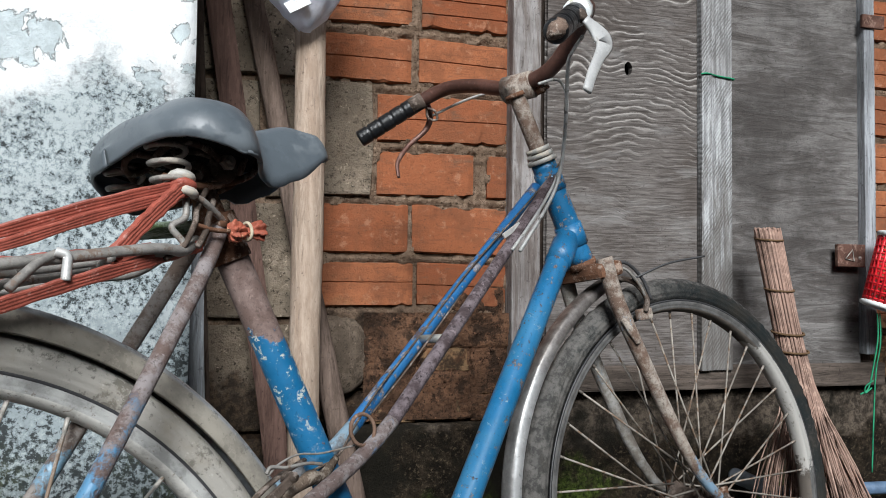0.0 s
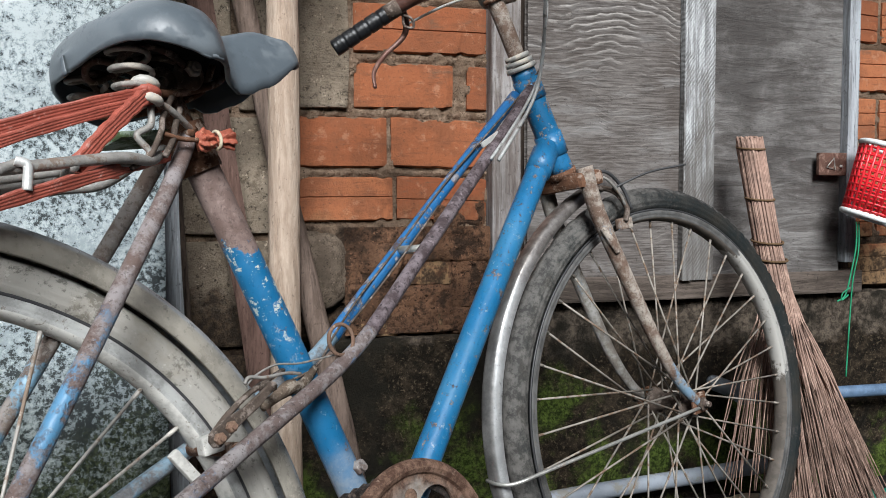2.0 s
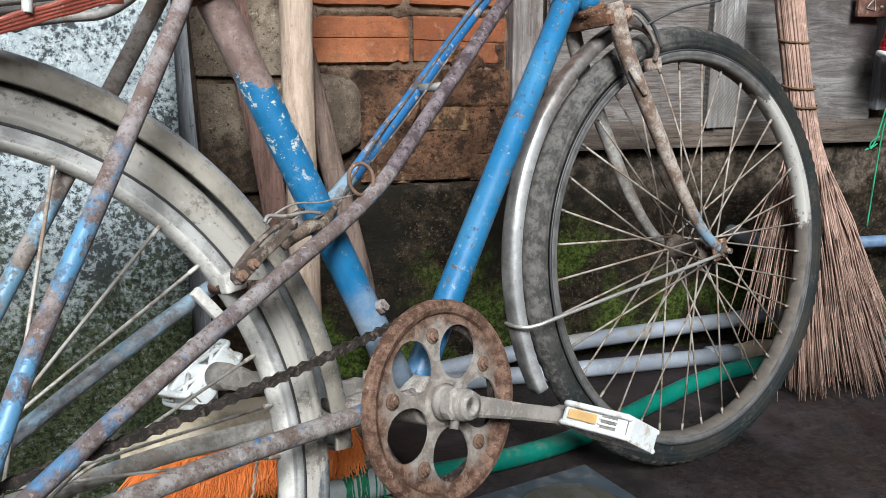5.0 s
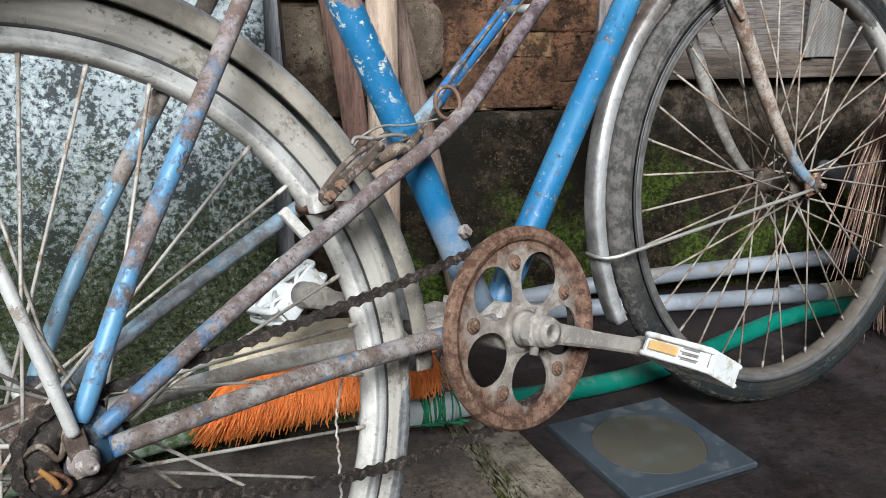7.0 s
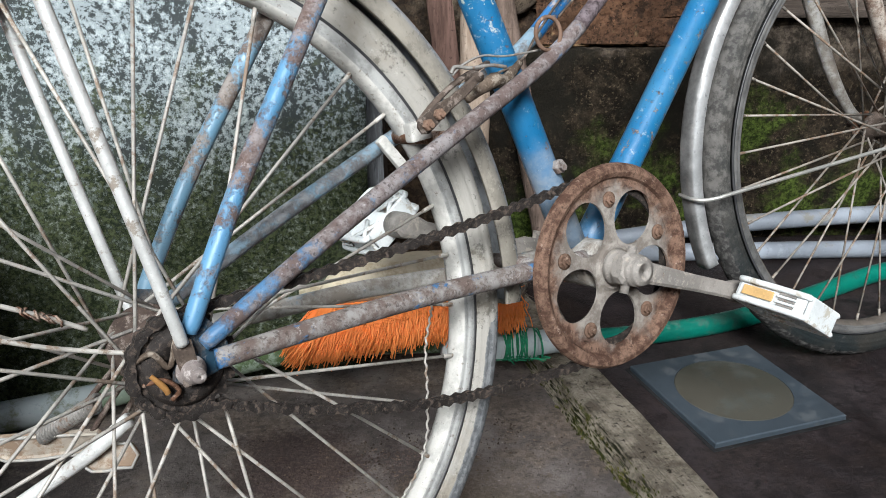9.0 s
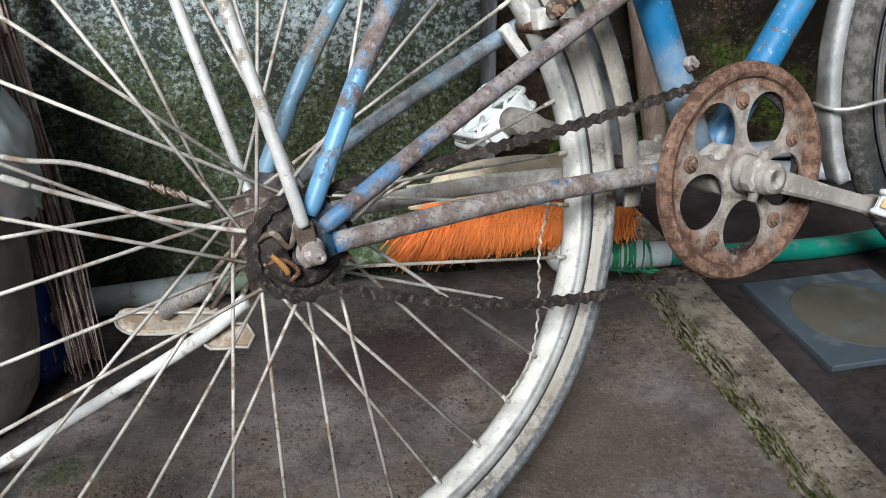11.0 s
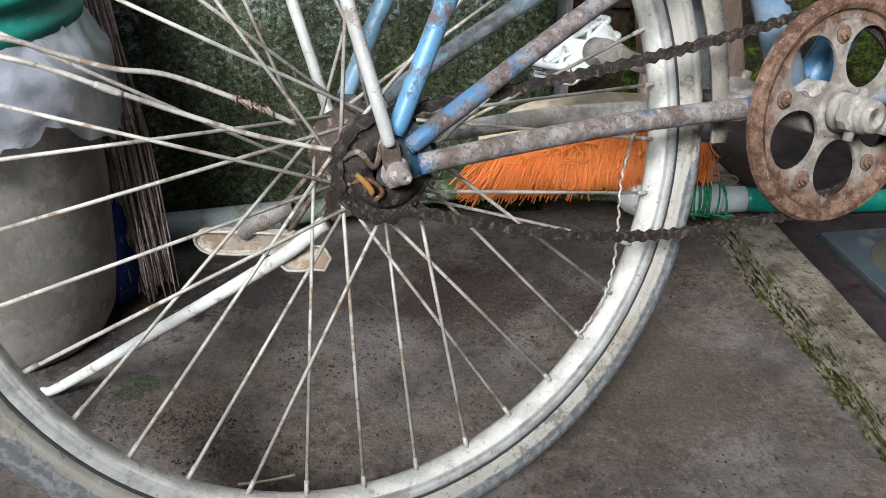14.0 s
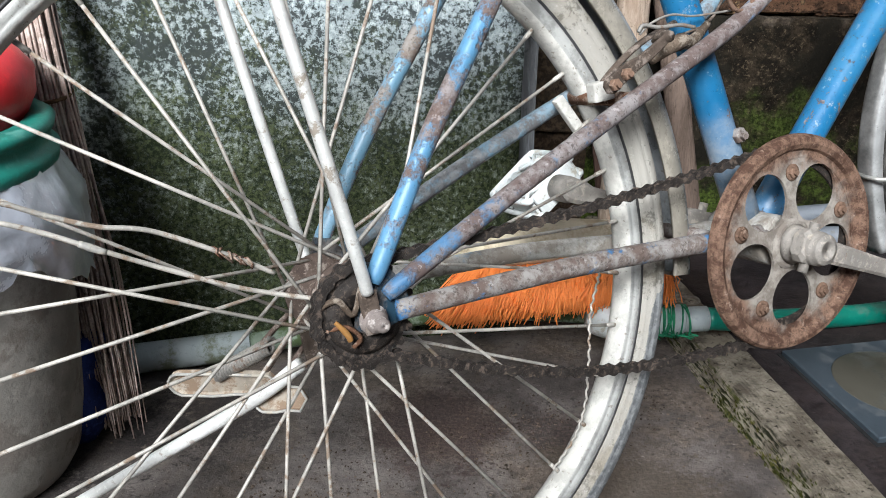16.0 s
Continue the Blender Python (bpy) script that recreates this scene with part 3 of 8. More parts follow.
def raised_grain():
    """Rotary-cut plywood: the winter rings stand proud as pale wavy lines over darker furrows."""
    n = Nodes("weathered_plywood_raised_grain", 0.88)
    wave = n.noise(1.0, 2, 0.45, vec=n.scaled(6.5, 6.5, 4.5), distort=0.2)
    small = n.noise(1.0, 4, 0.6, vec=n.scaled(16, 16, 40))
    phase = n.calc("ADD", n.calc("MULTIPLY", n.height(), 74.0), n.calc("ADD", n.calc("MULTIPLY", wave, 10.0), n.calc("MULTIPLY", small, 1.2)))
    ring = n.calc("FRACT", phase)
    where = n.span(n.noise(1.0, 5, 0.6, vec=n.scaled(9, 9, 16, shift=(2, 9, 4))), 0.42, 0.58)
    crest = n.calc("MULTIPLY", n.calc("MULTIPLY", n.span(ring, 0.52, 0.86), n.span(ring, 1.0, 0.90)), where)
    furrow = n.calc("MULTIPLY", n.calc("MULTIPLY", n.span(ring, 0.0, 0.12), n.span(ring, 0.50, 0.16)), n.span(where, 0, 1, 0.45, 1.0))
    fibre = n.noise(1.0, 6, 0.72, vec=n.scaled(16, 16, 330))
    c = n.mix(n.span(fibre, 0.38, 0.62), (0.060, 0.052, 0.048), (0.158, 0.142, 0.133))
    c = n.mix(n.span(n.noise(3.5, 6, 0.7), 0.40, 0.64, 0, 0.6), c, (0.055, 0.043, 0.037))
    c = n.mix(n.span(n.noise(1.0, 6, 0.7, vec=n.scaled(5, 5, 22, shift=(1, 2, 7))), 0.50, 0.66, 0, 0.6), c, (0.215, 0.205, 0.200))
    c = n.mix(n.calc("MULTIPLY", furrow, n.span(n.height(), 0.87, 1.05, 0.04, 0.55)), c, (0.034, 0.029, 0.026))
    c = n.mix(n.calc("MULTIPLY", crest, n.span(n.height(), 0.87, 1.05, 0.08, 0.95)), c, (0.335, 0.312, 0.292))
    c = n.mix(n.span(n.noise(120, 5, 0.75), 0.60, 0.68, 0, 0.6), c, (0.025, 0.02, 0.018))
    return n.done(c, 0.9, n.calc("ADD", n.calc("MULTIPLY", fibre, 0.3), n.calc("MULTIPLY", n.calc("SUBTRACT", crest, n.calc("MULTIPLY", furrow, 0.35)), n.span(n.height(), 0.78, 1.0, 0.2, 0.7))), 0.0022)


def saw_marks():
    """A sawn batten: slanting saw marks across the grain."""
    n = Nodes("grey_sawn_batten", 0.88)
    p = n.node("ShaderNodeSeparateXYZ", Vector=n.pos)
    slant = n.calc("ADD", n.calc("MULTIPLY", p.outputs[2], 95.0), n.calc("MULTIPLY", p.outputs[0], -150.0))
    slant = n.calc("ADD", slant, n.calc("MULTIPLY", n.noise(20, 5, 0.65), 2.2))
    mark = n.span(n.calc("ABSOLUTE", n.calc("SUBTRACT", n.calc("FRACT", slant), 0.5)), 0.10, 0.40)
    grain = n.noise(1.0, 7, 0.72, vec=n.scaled(140, 140, 9))
    c = n.mix(n.span(grain, 0.38, 0.62), (0.185, 0.185, 0.188), (0.44, 0.45, 0.455))
    c = n.mix(n.calc("MULTIPLY", mark, n.span(n.noise(16, 6, 0.7), 0.40, 0.62, 0.0, 0.75)), c, (0.10, 0.098, 0.097))
    c = n.mix(n.span(n.noise(5, 6, 0.7), 0.44, 0.66, 0, 0.5), c, (0.11, 0.10, 0.095))
    wet = n.calc("ADD", p.outputs[2], n.calc("MULTIPLY", n.calc("SUBTRACT", n.noise(1.0, 6, 0.7, vec=n.scaled(60, 60, 9)), 0.5), 0.9))
    c = n.mix(n.span(wet, 0.92, 0.72, 0, 0.75), c, (0.085, 0.074, 0.065))
    return n.done(c, 0.9, n.calc("SUBTRACT", grain, n.calc("MULTIPLY", mark, 0.3)), 0.0014)


M_PLY_GRAIN = raised_grain()
M_PLY = wood_material("weathered_plywood", (0.180, 0.170, 0.164), (0.082, 0.074, 0.070), 6, 6, 30, streak=0.35, stain=0.85)
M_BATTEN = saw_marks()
M_POST = wood_material("blue_grey_post", (0.37, 0.39, 0.415), (0.195, 0.20, 0.21), 70, 70, 5, 0.5)
M_DOOR_POST = wood_material("brown_grey_door_post", (0.34, 0.322, 0.315), (0.165, 0.138, 0.126), 70, 70, 5, 0.5)
M_POLE = wood_material("peeled_pale_pole", (0.54, 0.43, 0.345), (0.37, 0.275, 0.210), 60, 60, 8, 0.5, stain=0.3, streak=0.5)
M_RAIL = wood_material("dark_door_rail", (0.125, 0.10, 0.085), (0.06, 0.048, 0.04), 5, 60, 60, 0.5)
M_LATCH = plain("dark_rusted_iron", (0.12, 0.065, 0.05), 0.8, 0.1, 0.35, 70, (0.20, 0.13, 0.105), 0.58, 0.001)
M_TIMBER = wood_material("reddish_brown_timber", (0.165, 0.100, 0.082), (0.088, 0.053, 0.043), 60, 60, 5, 0.5)
M_STICK = wood_material("taupe_stick", (0.215, 0.158, 0.130), (0.120, 0.087, 0.070), 60, 60, 5, 0.5)
M_TIMBER_DARK = wood_material("dark_brown_timber", (0.105, 0.078, 0.063), (0.045, 0.034, 0.028), 60, 60, 5, 0.5)
M_TWIG = plain("coconut_midrib", (0.29, 0.185, 0.145), 0.7, 0, 0.35, 30, (0.36, 0.245, 0.195), 0.57)
M_TWIG_DARK = plain("dark_midrib", (0.38, 0.29, 0.255), 0.75, 0, 0.4, 30, (0.50, 0.41, 0.37), 0.56)
M_TWINE = plain("brown_twine", (0.13, 0.08, 0.045), 0.9)
M_PVC = plain("grey_pipe", (0.27, 0.30, 0.345), 0.45, 0, 0.18, 14, (0.22, 0.21, 0.19), 0.60, 0.0005)
M_PVC_PALE = plain("pale_stained_pipe", (0.40, 0.45, 0.46), 0.5, 0, 0.2, 14, (0.17, 0.19, 0.13), 0.57, 0.0005)
M_PVC_MOSS = plain("mossy_pipe", (0.20, 0.25, 0.19), 0.7, 0, 0.35, 30, (0.050, 0.075, 0.030), 0.50, 0.001)
M_BLUE_PIPE = plain("dark_blue_pipe", (0.10, 0.16, 0.25), 0.5)
M_HOSE = plain("green_hose", (0.0, 0.150, 0.108), 0.36, 0, 0.2, 20, (0.03, 0.12, 0.09), 0.60, 0.0003)
M_CORD = plain("green_cord", (0.02, 0.25, 0.125), 0.7, 0, 0.4, 60)
M_STEEL_PLATE = plain("blue_grey_steel_plate", (0.060, 0.078, 0.096), 0.5, 0.3, 0.15, 14, (0.085, 0.098, 0.108), 0.60, 0.0003)
M_DRAIN = plain("dull_brass_cap", (0.112, 0.108, 0.088), 0.40, 0.45, 0.10, 5, (0.080, 0.086, 0.076), 0.60, 0.0001)
M_BRISTLE = plain("orange_bristle", (1.0, 0.33, 0.09), 0.5, 0, 0.06, 60, (1.0, 0.28, 0.06), 0.60)
M_CREAM = plain("cream_plastic", (0.62, 0.54, 0.40), 0.5, 0, 0.15, 20, (0.44, 0.36, 0.25), 0.57)
M_RED = plain("red_plastic", (0.68, 0.02, 0.03), 0.35, 0, 0.12, 20)
M_TEAL = plain("teal_plastic", (0.013, 0.215, 0.170), 0.38, 0, 0.2, 24, (0.07, 0.25, 0.21), 0.6)
M_DRUM = plain("grey_cement_drum", (0.28, 0.262, 0.238), 0.9, 0, 0.24, 16, (0.175, 0.155, 0.138), 0.55, 0.0012)
M_BLUE_RAG = plain("dark_blue_rag", (0.014, 0.035, 0.17), 0.7, 0, 0.4, 50, (0.05, 0.08, 0.25), 0.62)


def sheet_plastic():
    n = Nodes("thin_milky_plastic", 0.3)
    n.bsdf.inputs["Transmission Weight"].default_value = 0.35
    n.bsdf.inputs["Alpha"].default_value = 0.82
    f = n.noise(30, 5)
    return n.done(n.mix(n.span(f, 0.4, 0.65), (0.41, 0.44, 0.51), (0.58, 0.61, 0.70)), 0.30, n.noise(28, 4), 0.002)


M_BAG = sheet_plastic()


# ---- mesh helpers ----
def part(name, bm, material, parent=None, label="", smooth=True):
    """One bmesh as one mesh object, under a thing or a part."""
    me = bpy.data.meshes.new(name)
    bm.to_mesh(me)
    bm.free()
    for p in me.polygons:
        p.use_smooth = smooth
    me.materials.append(material)
    ob = new(name, me)
    if parent is not None:
        ob.parent = parent
    if label:
        ob["label"] = label
    return ob


def again(ob, m, parent=None):
    """The same mesh once more, at the pose m."""
    o = new(ob.name.split(".")[0], ob.data)
    o.parent = parent if parent is not None else ob.parent
    o.matrix_basis = m
    return o


def thing(name, label, category, m=None, group="", kind=""):
    ob = new(name)
    ob.empty_display_size = 0.05
    if m is not None:
        ob.matrix_world = m
    return tagged(ob, label, category, group, kind)


def curve_points(pts, steps=8):
    """A smooth line through the points."""
    P = [Vector(p) for p in pts]
    if len(P) < 3:
        return P
    P = [P[0] * 2 - P[1]] + P + [P[-1] * 2 - P[-2]]
    out = []
    for i in range(1, len(P) - 2):
        a, b, c, d = P[i - 1:i + 3]
        for k in range(steps):
            t = k / steps
            out.append(0.5 * (2 * b + (c - a) * t + (2 * a - 5 * b + 4 * c - d) * t * t + (3 * b - a - 3 * c + d) * t ** 3))
    return out + [P[-2]]


def sweep(pts, radius, seg=12, steps=8, closed=False, flat=1.0, bm=None, wobble=0.0):
    """A round bar along the points; radius: one number, or one for each point; flat: squeezes the section."""
    bm = bm or bmesh.new()
    many = isinstance(radius, (list, tuple))
    P = [Vector(p) for p in pts] if closed or steps <= 1 else curve_points(pts, steps)
    n = len(P)
    side = None
    rings = []
    for i, p in enumerate(P):
        if closed:
            d = P[(i + 1) % n] - P[i - 1]
        else:
            d = P[min(i + 1, n - 1)] - P[max(i - 1, 0)]
        d.normalize()
        if side is None:
            side = d.cross(Vector((0, 0, 1)))
            if side.length < 0.1:
                side = d.cross(Vector((0, 1, 0)))
        side = (side - d * side.dot(d)).normalized()
        up = side.cross(d)
        if many:
            f = i / max(n - 1, 1) * (len(radius) - 1)
            k = min(int(f), len(radius) - 2)
            r = radius[k] + (radius[k + 1] - radius[k]) * (f - k)
        else:
            r = radius
        ring = []
        for s in range(seg):
            a = 2 * math.pi * s / seg
            rr = r * (1 + wobble * noise.noise(p * 23 + Vector((math.cos(a), math.sin(a), 0)) * 0.6)) if wobble else r
            ring.append(bm.verts.new(p + side * (math.cos(a) * rr) + up * (math.sin(a) * rr * flat)))
        rings.append(ring)
    for i in range(n if closed else n - 1):
        a, b = rings[i], rings[(i + 1) % n]
        for s in range(seg):
            bm.faces.new((a[s], a[(s + 1) % seg], b[(s + 1) % seg], b[s]))
    if not closed:
        bm.faces.new(list(reversed(rings[0])))
        bm.faces.new(rings[-1])
    return bm


def lathe(profile, seg=64, start=0.0, end=360.0, ring=True, bm=None, closed_profile=True):
    """Turns a profile of (radius, across) about the Y axis."""
    bm = bm or bmesh.new()
    full = abs(end - start) >= 359.9
    cols = seg if full else seg + 1
    grid = []
    for i in range(cols):
        a = radians(start + (end - start) * i / seg)
        grid.append([bm.verts.new((r * math.cos(a), y, r * math.sin(a))) for r, y in profile])
    m = len(profile)
    for i in range(seg):
        a, b = grid[i], grid[(i + 1) % cols]
        for j in range(m if closed_profile else m - 1):
            q = (a[j], a[(j + 1) % m], b[(j + 1) % m], b[j])
            bm.faces.new(q)
    if not full and closed_profile:
        bm.faces.new(grid[0])
        bm.faces.new(list(reversed(grid[-1])))
    bmesh.ops.recalc_face_normals(bm, faces=bm.faces)
    return bm


def box(x0, x1, y0, y1, z0, z1, bevel=0.0, bm=None, rough=0.0, cuts=0):
    """A box; bevel rounds its edges, rough shifts its vertices."""
    own = bmesh.new()
    bmesh.ops.create_cube(own, size=1.0)
    bmesh.ops.scale(own, vec=(x1 - x0, y1 - y0, z1 - z0), verts=own.verts)
    bmesh.ops.translate(own, vec=((x0 + x1) / 2, (y0 + y1) / 2, (z0 + z1) / 2), verts=own.verts)
    if cuts:
        bmesh.ops.subdivide_edges(own, edges=own.edges, cuts=cuts, use_grid_fill=True)
    if bevel:
        bmesh.ops.bevel(own, geom=[e for e in own.edges if len(e.link_faces) == 2 and e.calc_face_angle(0) > 0.5], offset=bevel, segments=2, affect="EDGES", profile=0.6)
    if rough:
        for v in own.verts:
            v.co += noise.noise_vector(v.co * 14) * rough
    if bm is None:
        return own
    me = bpy.data.meshes.new("t")
    own.to_mesh(me)
    own.free()
    bm.from_mesh(me)
    bpy.data.meshes.remove(me)
    return bm


def moved(bm, m):
    bmesh.ops.transform(bm, matrix=m, verts=bm.verts)
    return bm


def bolt(parent, x, y, z, r=0.007, h=0.006, material=None, direction=-1, name="bolt"):
    """A hexagon bolt head with a short end, along Y."""
    bm = lathe([(0.0004, 0), (r, 0), (r, direction * h * 0.8), (r * 0.85, direction * h), (r * 0.5, direction * h), (r * 0.5, direction * h * 1.6), (0.0004, direction * h * 1.6)], 6)
    moved(bm, Matrix.Translation((x, y, z)))
    return part(name, bm, material or M_RUST, parent, smooth=False)


# ---- ground, walls ----
SLAB = 0.033
EDGE_A, EDGE_B = Vector((0.186, 1.10, 0)), Vector((0.392, 0.22, 0))      # the joint between the two floor levels


def sheet(x0, x1, y0, y1, z, nx, ny, rough, bm=None):
    bm = bm or bmesh.new()
    g = [[bm.verts.new((x0 + (x1 - x0) * i / nx, y0 + (y1 - y0) * j / ny, z + rough * noise.noise(Vector((i * 0.37 + x0, j * 0.41, 3.0))))) for i in range(nx + 1)] for j in range(ny + 1)]
    for j in range(ny):
        for i in range(nx):
            bm.faces.new((g[j][i], g[j][i + 1], g[j + 1][i + 1], g[j + 1][i]))
    return bm


ground = tagged(part("ground", sheet(-60, 60, -80, 40, -0.03, 12, 12, 0.0), M_EARTH), "bare earth of the yard, reaching far out", "ground", kind="structure")
floor = tagged(part("floor", sheet(-2.6, 0.75, -1.6, 1.9, 0.0, 90, 90, 0.003), M_FLOOR), "brown stained concrete floor with damp patches and painted shade by the drum", "floor", kind="structure")


def slab_mesh(inset, z_top, x_far=3.2, y0=-1.6, y1=1.9):
    """The raised part of the floor: its long side follows the joint."""
    d = (EDGE_B - EDGE_A).normalized()
    a = EDGE_A - d * ((EDGE_A.y - y1) / d.y) + Vector((inset, 0, 0))
    b = EDGE_A + d * ((y0 - EDGE_A.y) / d.y) + Vector((inset, 0, 0))
    bm = bmesh.new()
    n = 60
    left_t, left_b, right_t = [], [], []
    for i in range(n + 1):
        p = a.lerp(b, i / n)
        w = 0.004 * noise.noise(Vector((i * 0.6, 5, 1)))
        left_t.append(bm.verts.new((p.x + w, p.y, z_top - 0.004)))
        left_b.append(bm.verts.new((p.x - 0.004 + w, p.y, -0.02)))
        right_t.append(bm.verts.new((x_far, p.y, z_top)))
    inner = [bm.verts.new((v.co.x + 0.008, v.co.y, z_top)) for v in left_t]
    for i in range(n):
        bm.faces.new((left_b[i], left_b[i + 1], left_t[i + 1], left_t[i]))
        bm.faces.new((left_t[i], left_t[i + 1], inner[i + 1], inner[i]))
        bm.faces.new((inner[i], inner[i + 1], right_t[i + 1], right_t[i]))
    bmesh.ops.recalc_face_normals(bm, faces=bm.faces)
    return bm




def edging_mesh(foot=0.019, wide=0.075, y0=-1.6, y1=1.9):
    """The worn edge of the raised floor: a sloping outer side with ridges along it, and a narrow top."""
    d = (EDGE_B - EDGE_A).normalized()
    side = Vector((-d.y, d.x, 0))
    side = side if side.x > 0 else -side
    n, m = 260, 12
    verts, faces = [], []
    for i in range(n + 1):
        y = y1 + (y0 - y1) * i / n
        p = EDGE_A + d * ((y - EDGE_A.y) / d.y)
        for j in range(m + 1):
            t = j / m
            q = Vector((y * 9, j * 1.9, 2.0))
            across = -foot + foot * t * 2 if t < 0.5 else wide * (t - 0.5) * 2
            z = -0.006 + (SLAB + 0.003) * min(1.0, t * 2) ** 0.8
            bump = 0.0030 * noise.noise(q) + 0.0016 * noise.noise(q * 4.1) + 0.0012 * (j % 2) * (t < 0.5)
            w = p + side * (across - (bump if t < 0.5 else 0.0))
            verts.append((w.x, w.y, z + (0.0012 * noise.noise(q * 2.3) - 0.001 if t >= 0.5 else 0.0)))
    for i in range(n):
        for j in range(m):
            k = i * (m + 1) + j
            faces.append((k, k + m + 1, k + m + 2, k + 1))
    bm = bmesh.new()
    V = [bm.verts.new(v) for v in verts]
    for f in faces:
        bm.faces.new([V[i] for i in f])
    bmesh.ops.recalc_face_normals(bm, faces=bm.faces)
    return bm


tagged(part("floor_edging", edging_mesh(), M_EDGE), "weathered concrete edging with moss along its foot", "floor edge", kind="structure")
slab = tagged(part("floor_slab", slab_mesh(0.058, SLAB), M_SLAB), "dark damp concrete slab, slightly raised", "floor", kind="structure")

def grains(spots):
    """Many small uneven lumps in one mesh: (x, y, z, radius, stretch along y, height)."""
    gr = random.Random(8)
    verts, faces = [], []
    for x, y, z, r, sy, h in spots:
        k = len(verts)
        a = gr.random() * 3
        for i in range(5):
            w = r * gr.uniform(0.7, 1.25)
            verts.append((x + w * math.cos(a + i * 1.257), y + sy * w * math.sin(a + i * 1.257), z))
        verts.append((x + gr.uniform(-0.3, 0.3) * r, y + gr.uniform(-0.3, 0.3) * r, z + h * r * gr.uniform(0.7, 1.2)))
        faces += [(k + i, k + (i + 1) % 5, k + 5) for i in range(5)]
    me = bpy.data.meshes.new("grains")
    me.from_pydata(verts, [], faces)
    bm = bmesh.new()
    bm.from_mesh(me)
    bpy.data.meshes.remove(me)
    return bm


# moss tufts on the sloping side of the edging
rnd = random.Random(4)
spots = []
for i in range(900):
    p = EDGE_A.lerp(EDGE_B, rnd.random() ** 0.8 * 0.75 - 0.02)
    f = abs(rnd.gauss(0, 0.45))
    if f < 1 and noise.noise(Vector((p.y * 16, f * 2, 1.0))) > -0.12:
        spots.append((p.x - 0.021 * (1 - f) - 0.002, p.y, SLAB * f ** 0.8 - 0.004, rnd.uniform(0.0005, 0.0014), 3.4, 0.9))
tagged(part("moss", grains(spots), M_MOSS), "green moss growing along the floor joint", "moss", kind="stuff")

# pier with whitewash, turned a little against the brick wall
PIER = pose(-0.075, 1.175, 0, 0, 0, 12.0)
bm = bmesh.new()
nx, nz = 110, 150
g = [[bm.verts.new((-2.4 * (1 - i / nx) ** 1.0, 0.006 * noise.noise(Vector((i * 0.11, j * 0.11, 0))) + 0.004 * noise.noise(Vector((i * 0.45, j * 0.4, 4))), -0.02 + 2.5 * j / nz)) for i in range(nx + 1)] for j in range(nz + 1)]
for j in range(nz):
    for i in range(nx):
        bm.faces.new((g[j][i], g[j][i + 1], g[j + 1][i + 1], g[j + 1][i]))
back = [bm.verts.new((0.0, 0.22, -0.02 + 2.5 * j / nz)) for j in range(nz + 1)]
for j in range(nz):
    bm.faces.new((g[j][nx], back[j], back[j + 1], g[j + 1][nx]))
b2 = [bm.verts.new((-2.4, 0.22, z)) for z in (-0.02, 2.48)]
bm.faces.new((back[0], b2[0], b2[1], back[nz]))
moved(bm, PIER)
tagged(part("wall_pier", bm, M_PIER), "whitewashed plaster wall, peeling above and black with mould below", "wall", kind="structure")

wall_brick = tagged(part("wall_brick", box(-0.12, 3.0, 1.640, 1.80, 0.40, 2.5, 0.0), M_MORTAR, smooth=False), "unplastered wall of red hollow bricks in rough mortar", "wall", kind="structure")
nx, nz = 240, 30


def base_height(i):
    """The base steps up under the door, with a crumbling top edge."""
    x = 0.06 + 2.9 * i / nx
    return (0.422 if x < 0.52 else 0.478) + 0.007 * noise.noise(Vector((x * 40, 3, 0)))


bm = bmesh.new()
g = [[bm.verts.new((0.06 + 2.9 * i / nx, 1.585 + 0.010 * noise.noise(Vector((i * 0.12, j * 0.20, 9))) + 0.007 * noise.noise(Vector((i * 0.45, j * 0.65, 2))) + 0.004 * noise.noise(Vector((i * 1.3, j * 1.6, 5))), -0.02 + base_height(i) * j / nz)) for i in range(nx + 1)] for j in range(nz + 1)]
for j in range(nz):
    for i in range(nx):
        bm.faces.new((g[j][i], g[j][i + 1], g[j + 1][i + 1], g[j + 1][i]))
top = [bm.verts.new((0.06 + 2.9 * i / nx, 1.70, base_height(i) - 0.020)) for i in range(nx + 1)]
for i in range(nx):
    bm.faces.new((g[nz][i], g[nz][i + 1], top[i + 1], top[i]))
wall_base = tagged(part("wall_base", bm, M_BASE), "low damp plaster base grown over with moss", "wall base", kind="structure")

# wall of grey blocks behind the timbers
wall_block = tagged(part("wall_block", box(-0.9, 0.115, 1.600, 1.78, -0.02, 2.5), M_MORTAR, smooth=False), "wall of grey concrete blocks behind leaning timbers", "wall", kind="structure")
for z0, z1, xs in ((0.40, 0.590, (-0.62, -0.28, 0.105)), (0.605, 0.812, (-0.50, -0.135, 0.105)), (0.825, 1.035, (-0.62, -0.30, 0.03, 0.105)), (1.05, 1.25, (-0.5, -0.09, 0.105)), (0.19, 0.385, (-0.5, -0.10, 0.105)), (1.265, 1.47, (-0.6, -0.28, 0.105))):
    for a, b in zip(xs, xs[1:]):
        part("block", box(a + 0.006, b - 0.006, 1.588, 1.62, z0, z1, 0.005, rough=0.004, cuts=1), M_BLOCK, wall_block, smooth=False)


